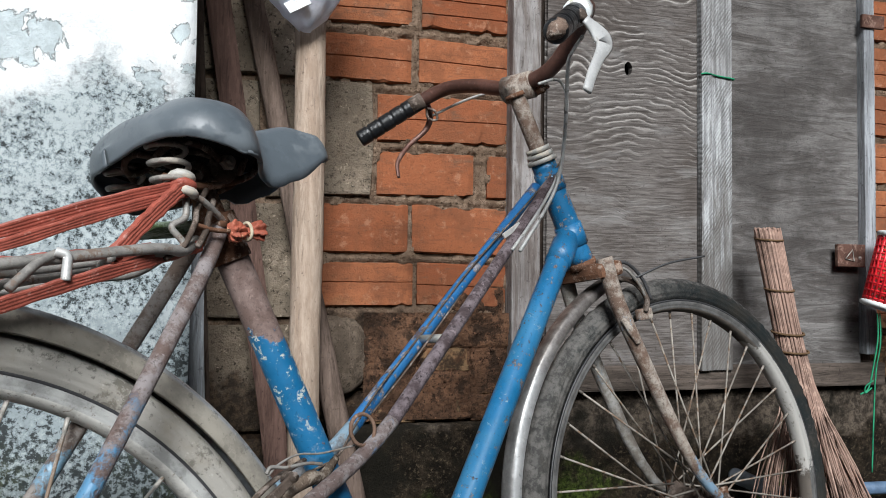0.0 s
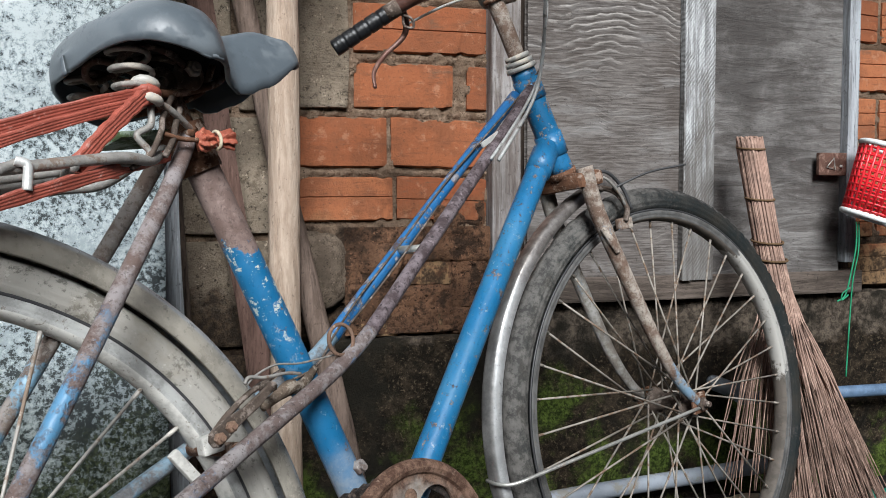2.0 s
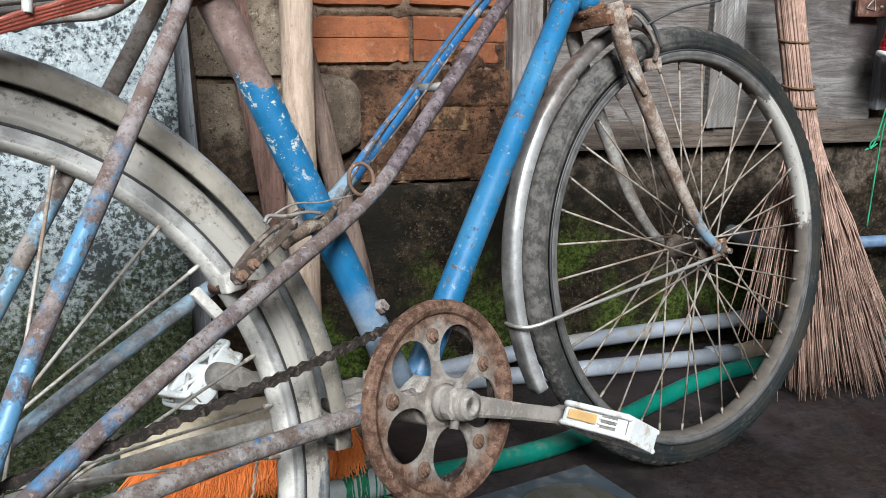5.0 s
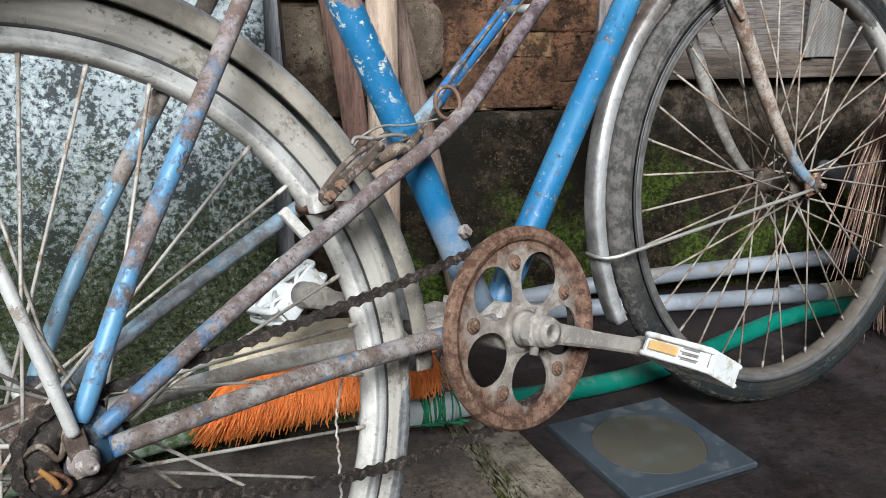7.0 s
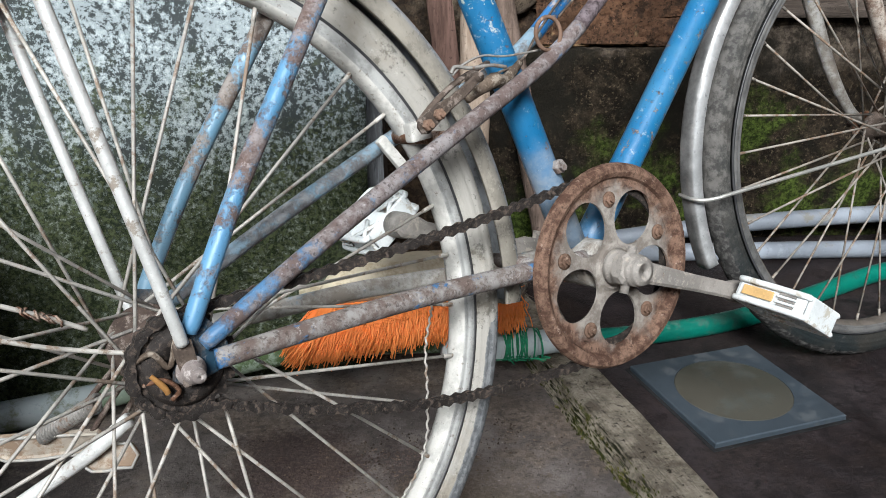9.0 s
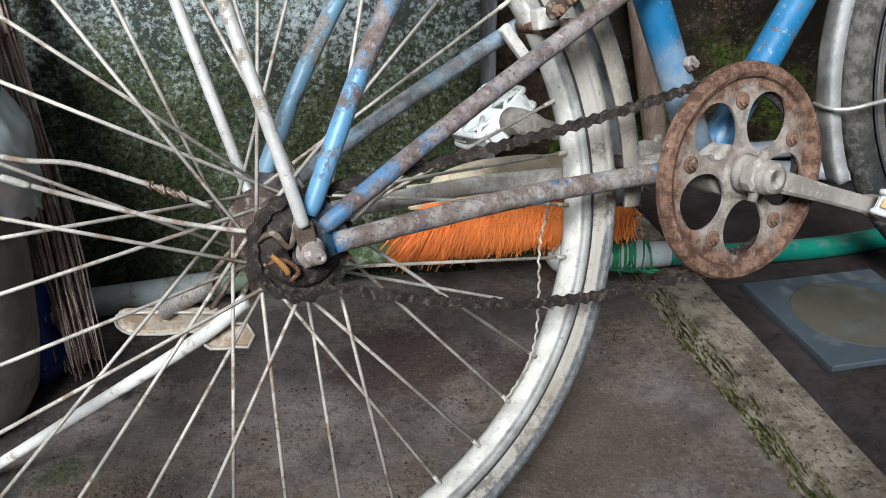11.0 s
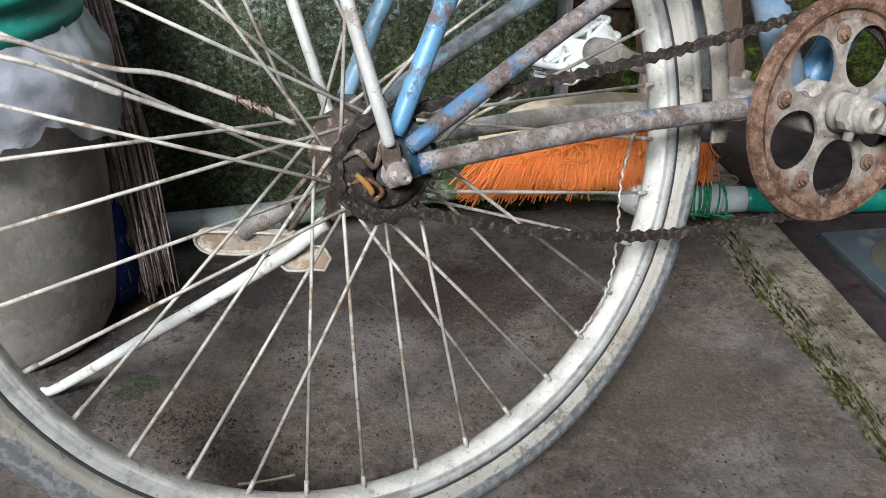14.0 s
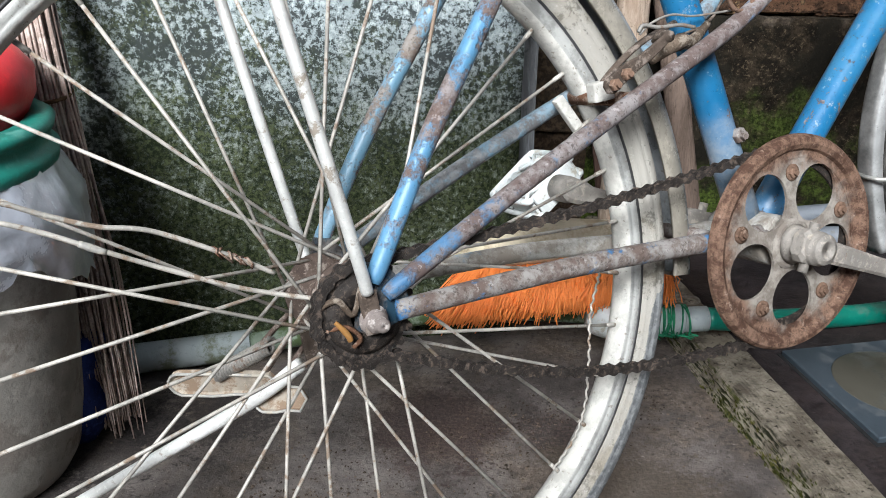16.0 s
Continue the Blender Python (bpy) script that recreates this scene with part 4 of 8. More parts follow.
def clay_brick(x0, x1, z0, z1, y=1.622, grooves=1, seed=0):
    """The long face of a hollow clay brick: scored lines along it, chipped and uneven edges."""
    rr = random.Random(seed)
    h = z1 - z0
    prof = [(0.05, z0), (0.006, z0), (0.0, z0 + 0.003)]
    for k in range(grooves):
        zc = z0 + h * (k + 1) / (grooves + 1) + rr.uniform(-0.004, 0.004)
        prof += [(0.0, zc - 0.0020), (0.0026, zc - 0.0005), (0.0026, zc + 0.0005), (0.0, zc + 0.0020)]
    if not grooves:
        prof += [(0.0, (z0 + z1) / 2)]
    prof += [(0.0, z1 - 0.003), (0.006, z1), (0.05, z1)]
    bm = bmesh.new()
    n = max(6, int((x1 - x0) / 0.010))
    cols = []
    lean = rr.gauss(0, 0.0025)
    for i in range(n):
        u = i / (n - 1)
        x = x0 + (x1 - x0) * u
        end = 0.004 if i in (0, n - 1) else 0.0
        col = []
        for j, (dy, z) in enumerate(prof):
            outer = j < 3 or j > len(prof) - 4
            q = Vector((x * 70, z * 70, seed * 7.0))
            chip = max(0.0, noise.noise(q * 0.7) - 0.25) * 0.014 if outer else 0.0
            s = (1 if z < (z0 + z1) / 2 else -1) if outer else 0
            col.append(bm.verts.new((x, y + dy + end + 0.0012 * noise.noise(q * 0.5) + chip * 0.6, z + lean * (u - 0.5) * 2 + s * chip + 0.0011 * noise.noise(q))))
        cols.append(col)
    for a, b in zip(cols, cols[1:]):
        for j in range(len(prof) - 1):
            bm.faces.new((a[j], b[j], b[j + 1], a[j + 1]))
    bm.faces.new(cols[0])
    bm.faces.new(list(reversed(cols[-1])))
    bmesh.ops.recalc_face_normals(bm, faces=bm.faces)
    return bm


def mortar_bed(x0, x1, z0, z1, rects, y=1.6245, step=0.0035):
    """Rough mortar between the bricks: lumpy, smeared, drawn back along the bricks' edges."""
    nx, nz = int((x1 - x0) / step), int((z1 - z0) / step)
    verts, faces = [], []
    for j in range(nz + 1):
        for i in range(nx + 1):
            x, z = x0 + (x1 - x0) * i / nx, z0 + (z1 - z0) * j / nz
            p = Vector((x, 3.0, z))
            yy = y + 0.006 * noise.noise(p * 38) + 0.0045 * noise.noise(p * 110) + 0.002 * noise.noise(p * 260)
            for a, b, c, d in rects:
                dx, dz = max(a - x, x - b), max(c - z, z - d)
                e = max(dx, dz)
                if e < -0.006:
                    yy = max(yy, y + 0.012)
                elif e < 0.0045 and noise.noise(p * 30 + Vector((5, 0, 0))) > -0.25:
                    yy += 0.007
            verts.append((x, yy, z))
    for j in range(nz):
        for i in range(nx):
            k = j * (nx + 1) + i
            faces.append((k, k + 1, k + nx + 2, k + nx + 1))
    bm = bmesh.new()
    V = [bm.verts.new(v) for v in verts]
    for q in faces:
        bm.faces.new([V[i] for i in q])
    return bm


courses = [
    (0.560, 0.608, [(0.342, 0.512)], 0), (0.625, 0.709, [(0.10, 0.322), (0.331, 0.512)], 1), (0.727, 0.822, [(0.09, 0.311), (0.320, 0.512)], 0),
    (0.840, 0.926, [(0.249, 0.443), (0.472, 0.515)], 0), (0.946, 1.038, [(0.249, 0.513)], 1), (1.060, 1.150, [(0.085, 0.314), (0.330, 0.514)], 1),
    (1.172, 1.258, [(0.09, 0.314), (0.335, 0.514)], 2), (1.275, 1.36, [(0.09, 0.24), (0.25, 0.46)], 1), (1.375, 1.46, [(0.09, 0.30), (0.31, 0.514)], 1),
]
rects = [(a, b, z0, z1) for z0, z1, spans, gr in courses for a, b in spans]
part("mortar", mortar_bed(0.060, 0.530, 0.47, 1.47, rects), M_MORTAR, wall_brick)
side_rects = []
for row in range(10):
    for col in range(3):
        x0 = 1.335 + col * 0.212 - (0.1 if row % 2 else 0)
        if x0 + 0.2 > 1.36:
            side_rects.append((max(x0, 1.34), x0 + 0.2, 0.47 + row * 0.109, 0.564 + row * 0.109))
part("mortar", mortar_bed(1.30, 1.90, 0.47, 1.55, side_rects, 1.613, 0.006), M_MORTAR, wall_brick)
k = 0
for z0, z1, spans, gr in courses:
    for x0, x1 in spans:
        k += 1
        part("brick", clay_brick(x0, x1, z0, z1, grooves=gr, seed=k), M_CLAY, wall_brick, smooth=False)
for row in range(10):
    z0 = 0.47 + row * 0.109
    for col in range(3):
        x0 = 1.335 + col * 0.212 - (0.1 if row % 2 else 0)
        if x0 + 0.2 > 1.36:
            k += 1
            part("brick", clay_brick(max(x0, 1.34), x0 + 0.2, z0, z0 + 0.094, 1.610, 2, k), M_CLAY, wall_brick, smooth=False)
# the infill of grey block, rubble and darkened low bricks
part("block", box(0.10, 0.237, 1.612, 1.66, 0.838, 1.052, 0.006, rough=0.005, cuts=2), M_BLOCK, wall_brick, smooth=False)
bm = bmesh.new()
bmesh.ops.create_icosphere(bm, subdivisions=4, radius=1.0)
for v in bm.verts:
    # a squarish boulder with a lumpy face
    q = Vector([math.copysign(abs(c) ** 0.62, c) for c in v.co])
    v.co = Vector((0.162, 1.628, 0.533)) + Vector((q.x * 0.072, q.y * 0.036, q.z * 0.074)) + q * (0.006 * noise.noise(q * 2.2) + 0.002 * noise.noise(q * 7))
part("stone", bm, M_STONE, wall_brick)
part("mortar_patch", box(0.405, 0.512, 1.622, 1.66, 0.612, 0.665, 0.010, rough=0.010, cuts=5), M_RUBBLE, wall_brick, smooth=False)
part("stone", box(0.243, 0.330, 1.606, 1.66, 0.45, 0.600, 0.012, rough=0.022, cuts=6), M_RUBBLE, wall_brick, smooth=False)
for x0, x1, z0, z1 in ((0.335, 0.435, 0.500, 0.548), (0.345, 0.425, 0.455, 0.495), (0.44, 0.515, 0.455, 0.545), (0.335, 0.430, 0.405, 0.448), (0.438, 0.520, 0.402, 0.449), (0.240, 0.328, 0.402, 0.446)):
    k += 1
    part("brick", clay_brick(x0, x1, z0, z1, 1.610, 0, k), M_CLAY if x0 < 0.34 else M_RUBBLE, wall_brick, smooth=False)
part("mortar_smear", mortar_bed(0.225, 0.522, 0.41, 0.614, [(0.337, 0.433, 0.502, 0.546), (0.44, 0.513, 0.457, 0.543)], 1.606), M_RUBBLE, wall_brick, "crumbling dark mortar smeared over the lowest bricks")

# unseen wall behind the camera, put here to hold back low sky light
tagged(part("wall_blocker", box(-5.0, 5.0, -2.75, -2.6, -0.03, 2.2), M_BASE_TOP, smooth=False), "unseen plain cement wall behind the camera, added to block low light", "wall", kind="structure")
# walls that close the shed behind, far to the sides
tagged(part("wall_far", box(3.0, 3.15, -1.0, 1.80, -0.02, 2.5), M_BASE_TOP, smooth=False), "plain cement wall closing the yard", "wall", kind="structure")

# ---- the boarded door ----
door_post = tagged(part("door_post", box(0.512, 0.571, 1.588, 1.640, 0.46, 2.3, 0.004, rough=0.002, cuts=2), M_DOOR_POST, smooth=False), "weathered brown-grey wooden door post beside the bricks", "post")
door = thing("plank_door", "weathered plywood door with sawn battens and a rusty latch", "door", pose(0.90, 1.56, 0.46))


def board(name, x0, x1, y0, y1, z0, z1, material, parent, bevel=0.002, rough=0.0015, cuts=3):
    o = part(name, box(x0 - 0.90, x1 - 0.90, y0 - 1.56, y1 - 1.56, z0 - 0.46, z1 - 0.46, bevel, rough=rough, cuts=cuts), material, parent, smooth=False)
    return o


def ply_sheet(x0, x1, z0, z1, knot=None):
    """A plywood sheet; a knot hole goes through it."""
    bm = bmesh.new()
    y0, y1 = 1.562, 1.578
    if not knot:
        return box(x0, x1, y0, y1, z0, z1, 0.0015)
    kx, kz, rx, rz = knot
    n = 24
    hole = [(kx + rx * math.cos(2 * math.pi * i / n), kz + rz * math.sin(2 * math.pi * i / n)) for i in range(n)]
    rim = []
    for i in range(n):
        a = 2 * math.pi * i / n
        c, s = math.cos(a), math.sin(a)
        t = min(((x1 - kx) if c > 0 else (x0 - kx)) / c if abs(c) > 1e-6 else 1e9, ((z1 - kz) if s > 0 else (z0 - kz)) / s if abs(s) > 1e-6 else 1e9)
        rim.append((kx + c * t, kz + s * t))
    corners = [(x1, z1), (x0, z1), (x0, z0), (x1, z0)]
    for y, flip in ((y0, False), (y1, True)):
        H = [bm.verts.new((x, y, z)) for x, z in hole]
        R = [bm.verts.new((x, y, z)) for x, z in rim]
        for i in range(n):
            j = (i + 1) % n
            bm.faces.new((H[i], R[i], R[j], H[j]))
            a, b = rim[i], rim[j]
            if abs(a[0] - b[0]) > 1e-6 and abs(a[1] - b[1]) > 1e-6:
                c = min(corners, key=lambda q: (q[0] - (a[0] + b[0]) / 2) ** 2 + (q[1] - (a[1] + b[1]) / 2) ** 2)
                bm.faces.new((R[i], bm.verts.new((c[0], y, c[1])), R[j]))
        if flip:
            for i in range(n):
                j = (i + 1) % n
                bm.faces.new((first[i], first[j], H[j], H[i]))
        first = H
    bmesh.ops.recalc_face_normals(bm, faces=bm.faces)
    return bm


shift = Matrix.Translation((-0.90, -1.56, -0.46))
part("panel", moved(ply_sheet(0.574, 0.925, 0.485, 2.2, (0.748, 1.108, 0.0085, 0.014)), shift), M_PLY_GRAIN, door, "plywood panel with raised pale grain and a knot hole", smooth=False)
part("panel", moved(ply_sheet(0.955, 1.300, 0.485, 2.2), shift), M_PLY, door, "smoother grey-brown plywood panel", smooth=False)
board("batten", 0.903, 0.928, 1.543, 1.562, 0.50, 2.2, M_BATTEN, door)
board("batten", 0.929, 0.977, 1.548, 1.562, 0.50, 2.2, M_BATTEN, door)
board("rail", 0.572, 1.36, 1.556, 1.600, 0.462, 0.512, M_RAIL, door, 0.004, 0.003, 4)
board("edge_board", 1.296, 1.322, 1.540, 1.580, 0.53, 2.2, M_POST, door)
board("edge_board", 1.323, 1.338, 1.556, 1.590, 0.53, 2.2, M_BATTEN, door)
latch = board("latch", 1.222, 1.292, 1.536, 1.546, 0.716, 0.764, M_LATCH, door, 0.002, 0.001, 1)
latch["label"] = "rusty iron latch plate"
tri = [(1.240, 1.5345, 0.733), (1.262, 1.5345, 0.728), (1.258, 1.5345, 0.752)]
part("staple", moved(sweep(tri, 0.0014, 6, 1, True), shift), M_STEEL, door)
bolt(door, 1.277 - 0.9, 1.536 - 1.56, 0.735 - 0.46, 0.004, 0.003, M_STEEL)
hinge = board("hinge", 1.288, 1.345, 1.534, 1.542, 1.233, 1.262, M_LATCH, door, 0.002, 0.001, 1)
# teal string round the batten
string = part("string", moved(sweep([(0.900, 1.541, 1.104), (0.915, 1.5405, 1.106), (0.94, 1.545, 1.1035), (0.978, 1.5455, 1.100), (0.980, 1.556, 1.100)], 0.0018, 6), shift), M_CORD, door, "teal string tied round the batten")
tagged(part("backing_wall", box(0.573, 1.36, 1.602, 1.632, 0.458, 2.4), M_TIMBER_DARK, smooth=False), "dark boards behind the door", "wall", kind="structure")


# ---- timbers and pole leaning in the corner ----
def leaning(name, a, b, r, material, label, category, seg=14, wobble=0.05, flat=1.0):
    a, b = Vector(a), Vector(b)
    mid = [a.lerp(b, t) + noise.noise_vector(a * 3 + b * 5 + Vector((t * 3, 0, 0))) * 0.005 for t in (0.25, 0.5, 0.75)]
    base = thing(name, label, category, Matrix.Translation(a))
    bm = sweep([a, *mid, b], r, seg, 10, wobble=wobble, flat=flat)
    moved(bm, Matrix.Translation(-a))
    part("shaft", bm, material, base)
    return base


pole = leaning("wooden_pole", (0.098, 1.43, 0.0), (0.101, 1.46, 1.14), [0.026, 0.0255, 0.0262, 0.026], M_POLE, "pale peeled wooden pole standing upright against the wall", "pole")


def plank(name, a, b, w, d, material, label):
    a, b = Vector(a), Vector(b)
    base = thing(name, label, "timber", Matrix.Translation(a))
    n = 14
    bm = bmesh.new()
    rows = []
    for i in range(n + 1):
        p = (b - a) * (i / n)
        o = noise.noise_vector(a * 2 + p * 6) * 0.005
        rows.append([bm.verts.new(p + o + Vector((sx * w / 2, sy * d / 2, 0))) for sx, sy in ((-1, -0.7), (-0.7, -1), (0.7, -1), (1, -0.7), (1, 1), (-1, 1))])
    for p, q in zip(rows, rows[1:]):
        for j in range(6):
            bm.faces.new((p[j], p[(j + 1) % 6], q[(j + 1) % 6], q[j]))
    bm.faces.new(list(reversed(rows[0])))
    bm.faces.new(rows[-1])
    part("beam", bm, material, base, smooth=False)
    return base


plank("leaning_timber", (0.112, 1.485, 0.0), (-0.078, 1.558, 1.34), 0.043, 0.026, M_TIMBER, "reddish brown timber leaning against the block wall")
plank("leaning_timber", (-0.060, 1.520, 0.0), (-0.110, 1.560, 1.5), 0.045, 0.03, M_TIMBER_DARK, "dark brown timber standing in the corner")
leaning("stick", (0.258, 1.500, 0.0), (-0.022, 1.560, 1.31), [0.022, 0.0215, 0.0205, 0.019, 0.018], M_STICK, "brown round stick leaning slantwise behind the pale pole", "stick")
plank("batten", (-0.060, 1.24, 0.0), (-0.072, 1.245, 0.72), 0.024, 0.012, M_POST, "pale grey batten standing against the edge of the wall")
wire_loop = tagged(part("wire_loop", sweep([(-0.085, 1.20, 1.16), (-0.062, 1.195, 1.12), (-0.064, 1.195, 1.085), (-0.078, 1.20, 1.08), (-0.088, 1.205, 1.11)], 0.0011, 6), M_WIRE), "thin wire loop hanging at the wall's edge", "wire")

# plastic bag over the top of the pole
bag = thing("plastic_bag", "milky plastic bag with a white label, hung over the pole", "bag", Matrix.Translation((0.07, 1.41, 1.085)))
bm = bmesh.new()
rings = []
for j in range(11):
    t = j / 10
    z = 0.24 * t
    rx, ry = 0.012 + 0.085 * min(1, t * 2.2) ** 0.8, 0.012 + 0.045 * min(1, t * 2) ** 0.7
    cx = 0.018 - 0.02 * t
    row = []
    for i in range(26):
        a = 2 * math.pi * i / 26
        q = Vector((math.cos(a), math.sin(a), t * 2))
        k2 = 1 + 0.22 * noise.noise(q * 1.8)
        row.append(bm.verts.new((cx + rx * math.cos(a) * k2, ry * math.sin(a) * k2, z + 0.012 * noise.noise(q * 3))))
    rings.append(row)
for a, b in zip(rings, rings[1:]):
    for i in range(26):
        bm.faces.new((a[i], a[(i + 1) % 26], b[(i + 1) % 26], b[i]))
bm.faces.new(list(reversed(rings[0])))
part("film", bm, M_BAG, bag)
lab = box(-0.019, 0.019, -0.001, 0.001, -0.011, 0.011, 0.0)
part("label", moved(lab, pose(0.002, -0.034, 0.030, -25, -30, 0)), M_WHITE, bag, "white paper label", smooth=False)

# unseen roof over the back of the yard, added to darken the floor
tagged(part("ceiling", box(-3.0, 3.2, 0.75, 1.95, 2.42, 2.47), M_TIMBER_DARK, smooth=False), "unseen dark roof added to shade the back of the yard", "ceiling", kind="structure")


# ---- the bicycle: x ahead, y to its left, z up, from the rear axle ----
bike = thing("bicycle", "old blue step-through bicycle, rusted and dusty, leaning on its stand", "bicycle", pose(-0.2210, 0.6400, 0.3237, -11.876, -5.560, 32.359))
BB = Vector((0.420, 0, -0.067))
M_DROPOUT = worn_paint("dropout_enamel", 0.45, paint=(0.006, 0.026, 0.045), rust=(0.05, 0.04, 0.036), grime=(0.12, 0.115, 0.11), soft=0.05, speck=0.5)
AX0, AXD = Vector((0.882, 0, 0.300)), Vector((-0.26, 0, 0.9656))
STEER = Matrix.Translation(AX0) @ Matrix.Rotation(radians(-13.75), 4, AXD) @ Matrix.Translation(-AX0)


def tube(name, pts, r, material, parent=None, label="", steps=8, seg=16, flat=1.0):
    return part(name, sweep(pts, r, seg, steps, flat=flat), material, parent or bike, label)


tube("seat_tube", [(0.414, 0, -0.046), (0.360, 0, 0.165), (0.303, 0, 0.375)], 0.0158, M_SEAT_TUBE, label="seat tube, bare brown above and chipped blue below")
tube("down_tube", [BB + Vector((0.006, 0, 0.003)), (0.64, 0, 0.137), (0.862, 0, 0.342)], 0.0160, M_BLUE, label="bright blue down tube with rust spots")
tube("head_tube", [AX0 + AXD * 0.002, AX0 + AXD * 0.08, AX0 + AXD * 0.155], 0.0178, M_HEAD)
part("lug", sweep([AX0 + AXD * 0.028, AX0 + AXD * 0.060], 0.0200, 16, 1), M_HEAD, bike)
part("lug", sweep([AX0 + AXD * 0.112, AX0 + AXD * 0.142], 0.0196, 16, 1), M_HEAD, bike)
tube("lug", [(0.852, 0, 0.332), (0.822, 0, 0.304)], 0.0182, M_BLUE, steps=1)
for k, (s, r) in enumerate(((0.155, 0.0215), (0.163, 0.0195), (0.171, 0.0175))):
    part("headset_ring", sweep([AX0 + AXD * s, AX0 + AXD * (s + 0.0065)], r, 18, 1), M_DUSTY, bike)
part("headset_cup", sweep([AX0 - AXD * 0.006, AX0 + AXD * 0.004], 0.0205, 18, 1), M_RUST, bike)
bottom = part("bottom_bracket", lathe([(0.0005, -0.036), (0.0235, -0.036), (0.0245, -0.030), (0.0245, 0.030), (0.0235, 0.036), (0.0005, 0.036)], 24), M_STAY_PALE, bike)
bottom.location = BB

for side, mat_l, mat_s, mat_c in ((-1, M_LATERAL, M_SEAT_STAY, M_STAY), (1, M_LATERAL_FAR, M_STAY_FAR, M_STAY_PALE)):
    y = side
    tube("lateral_tube", [(0.832, y * 0.014, 0.418), (0.70, y * 0.021, 0.332), (0.545, y * 0.027, 0.232), (0.44, y * 0.031, 0.164)] , 0.0078, mat_l, label="thin twin tube from the head to the rear axle")
    tube("lateral_stay", [(0.44, y * 0.031, 0.164), (0.405, y * 0.032, 0.146), (0.36, y * 0.037, 0.130), (0.25, y * 0.047, 0.096), (0.135, y * 0.055, 0.058), (0.030, y * 0.061, 0.019), (0.014, y * 0.061, 0.012)], [0.0077, 0.0075, 0.0074, 0.0073, 0.0070, 0.0050], M_LATERAL_STAY if side < 0 else M_LATERAL_STAY_FAR)
    tube("seat_stay", [(0.293, y * 0.021, 0.376), (0.25, y * 0.033, 0.322), (0.14, y * 0.050, 0.194), (0.07, y * 0.057, 0.112), (0.016, y * 0.061, 0.038), (0.007, y * 0.061, 0.024)], [0.0076, 0.0075, 0.0074, 0.0073, 0.0070, 0.0050], mat_s)
    low = 0.010 if side > 0 else 0.0
    tube("chain_stay", [(0.405, y * 0.028, -0.058 - low * 0.3), (0.33, y * 0.038, -0.043 - low), (0.20, y * 0.052, -0.020 - low), (0.10, y * 0.058, -0.008 - low), (0.020, y * 0.061, -0.001 - low * 0.5)], [0.0100, 0.0090, 0.0082, 0.0076], mat_c)
    # dropout plate
    bm = bmesh.new()
    outline = [(0.030, 0.017), (0.019, 0.034), (0.006, 0.038), (-0.005, 0.016), (-0.011, -0.007), (-0.003, -0.013), (0.012, -0.012), (0.034, -0.007)]
    lo = [bm.verts.new((x, y * 0.0530, z)) for x, z in outline]
    hi = [bm.verts.new((x, y * 0.0585, z)) for x, z in outline]
    bm.faces.new(lo), bm.faces.new(list(reversed(hi)))
    for i in range(len(lo)):
        bm.faces.new((lo[i], hi[i], hi[(i + 1) % 8], lo[(i + 1) % 8]))
    bmesh.ops.recalc_face_normals(bm, faces=bm.faces)
    part("dropout", bm, M_DROPOUT, bike, smooth=False)
tube("bridge", [(0.262, -0.046, 0.100), (0.262, 0.046, 0.100)], 0.006, M_RUST, steps=1, seg=10)
tube("bridge", [(0.345, -0.036, -0.046), (0.345, 0.036, -0.046)], 0.008, M_STAY, steps=1, seg=10)
tube("brace", [(0.548, -0.027, 0.234), (0.556, 0.027, 0.240)], 0.005, M_STEEL, steps=1, seg=10)

# seat cluster, post and saddle
tube("clamp_lug", [(0.310, 0, 0.345), (0.299, 0, 0.388)], 0.0195, M_RUST, steps=1)
tube("seat_post", [(0.301, 0, 0.375), (0.292, 0, 0.412)], 0.0125, M_RUST, steps=1)
tube("clamp_bolt", [(0.288, -0.034, 0.376), (0.288, 0.034, 0.376)], 0.005, M_RUST, steps=1, seg=8)
saddle = new("saddle")
saddle.parent = bike
saddle["label"] = "grey vinyl saddle with rusty springs below"
saddle.matrix_basis = pose(0.324, 0, 0.466, 0, 0, 0)


def saddle_half(u):
    """Half the saddle's width along its length; u runs from the back to the nose."""
    if u < 0.31:
        return 0.102 * max(0.0, 1 - ((0.31 - u) / 0.310) ** 2.2) ** 0.52
    if u < 0.61:
        t = (u - 0.31) / 0.30
        return 0.100 - 0.070 * t * t * (3 - 2 * t)
    return 0.030 - 0.003 * (u - 0.61) / 0.29 if u < 0.90 else 0.027 * max(0.0, 1 - ((u - 0.90) / 0.102) ** 2) ** 0.5


def ease(x, points):
    """A smooth value between pairs of (place, value)."""
    for (a, p), (b, q) in zip(points, points[1:]):
        if x <= b:
            t = max(0.0, (x - a) / (b - a))
            return p + (q - p) * t * t * (3 - 2 * t)
    return points[-1][1]


LOW = ((0.0, -0.030), (0.03, -0.0260), (0.07, -0.0256), (0.12, -0.0290), (0.175, -0.0350), (0.225, -0.0415), (0.29, -0.049), (0.42, -0.050), (0.56, -0.051), (0.61, -0.058), (0.66, -0.058), (0.74, -0.052), (1.0, -0.025))


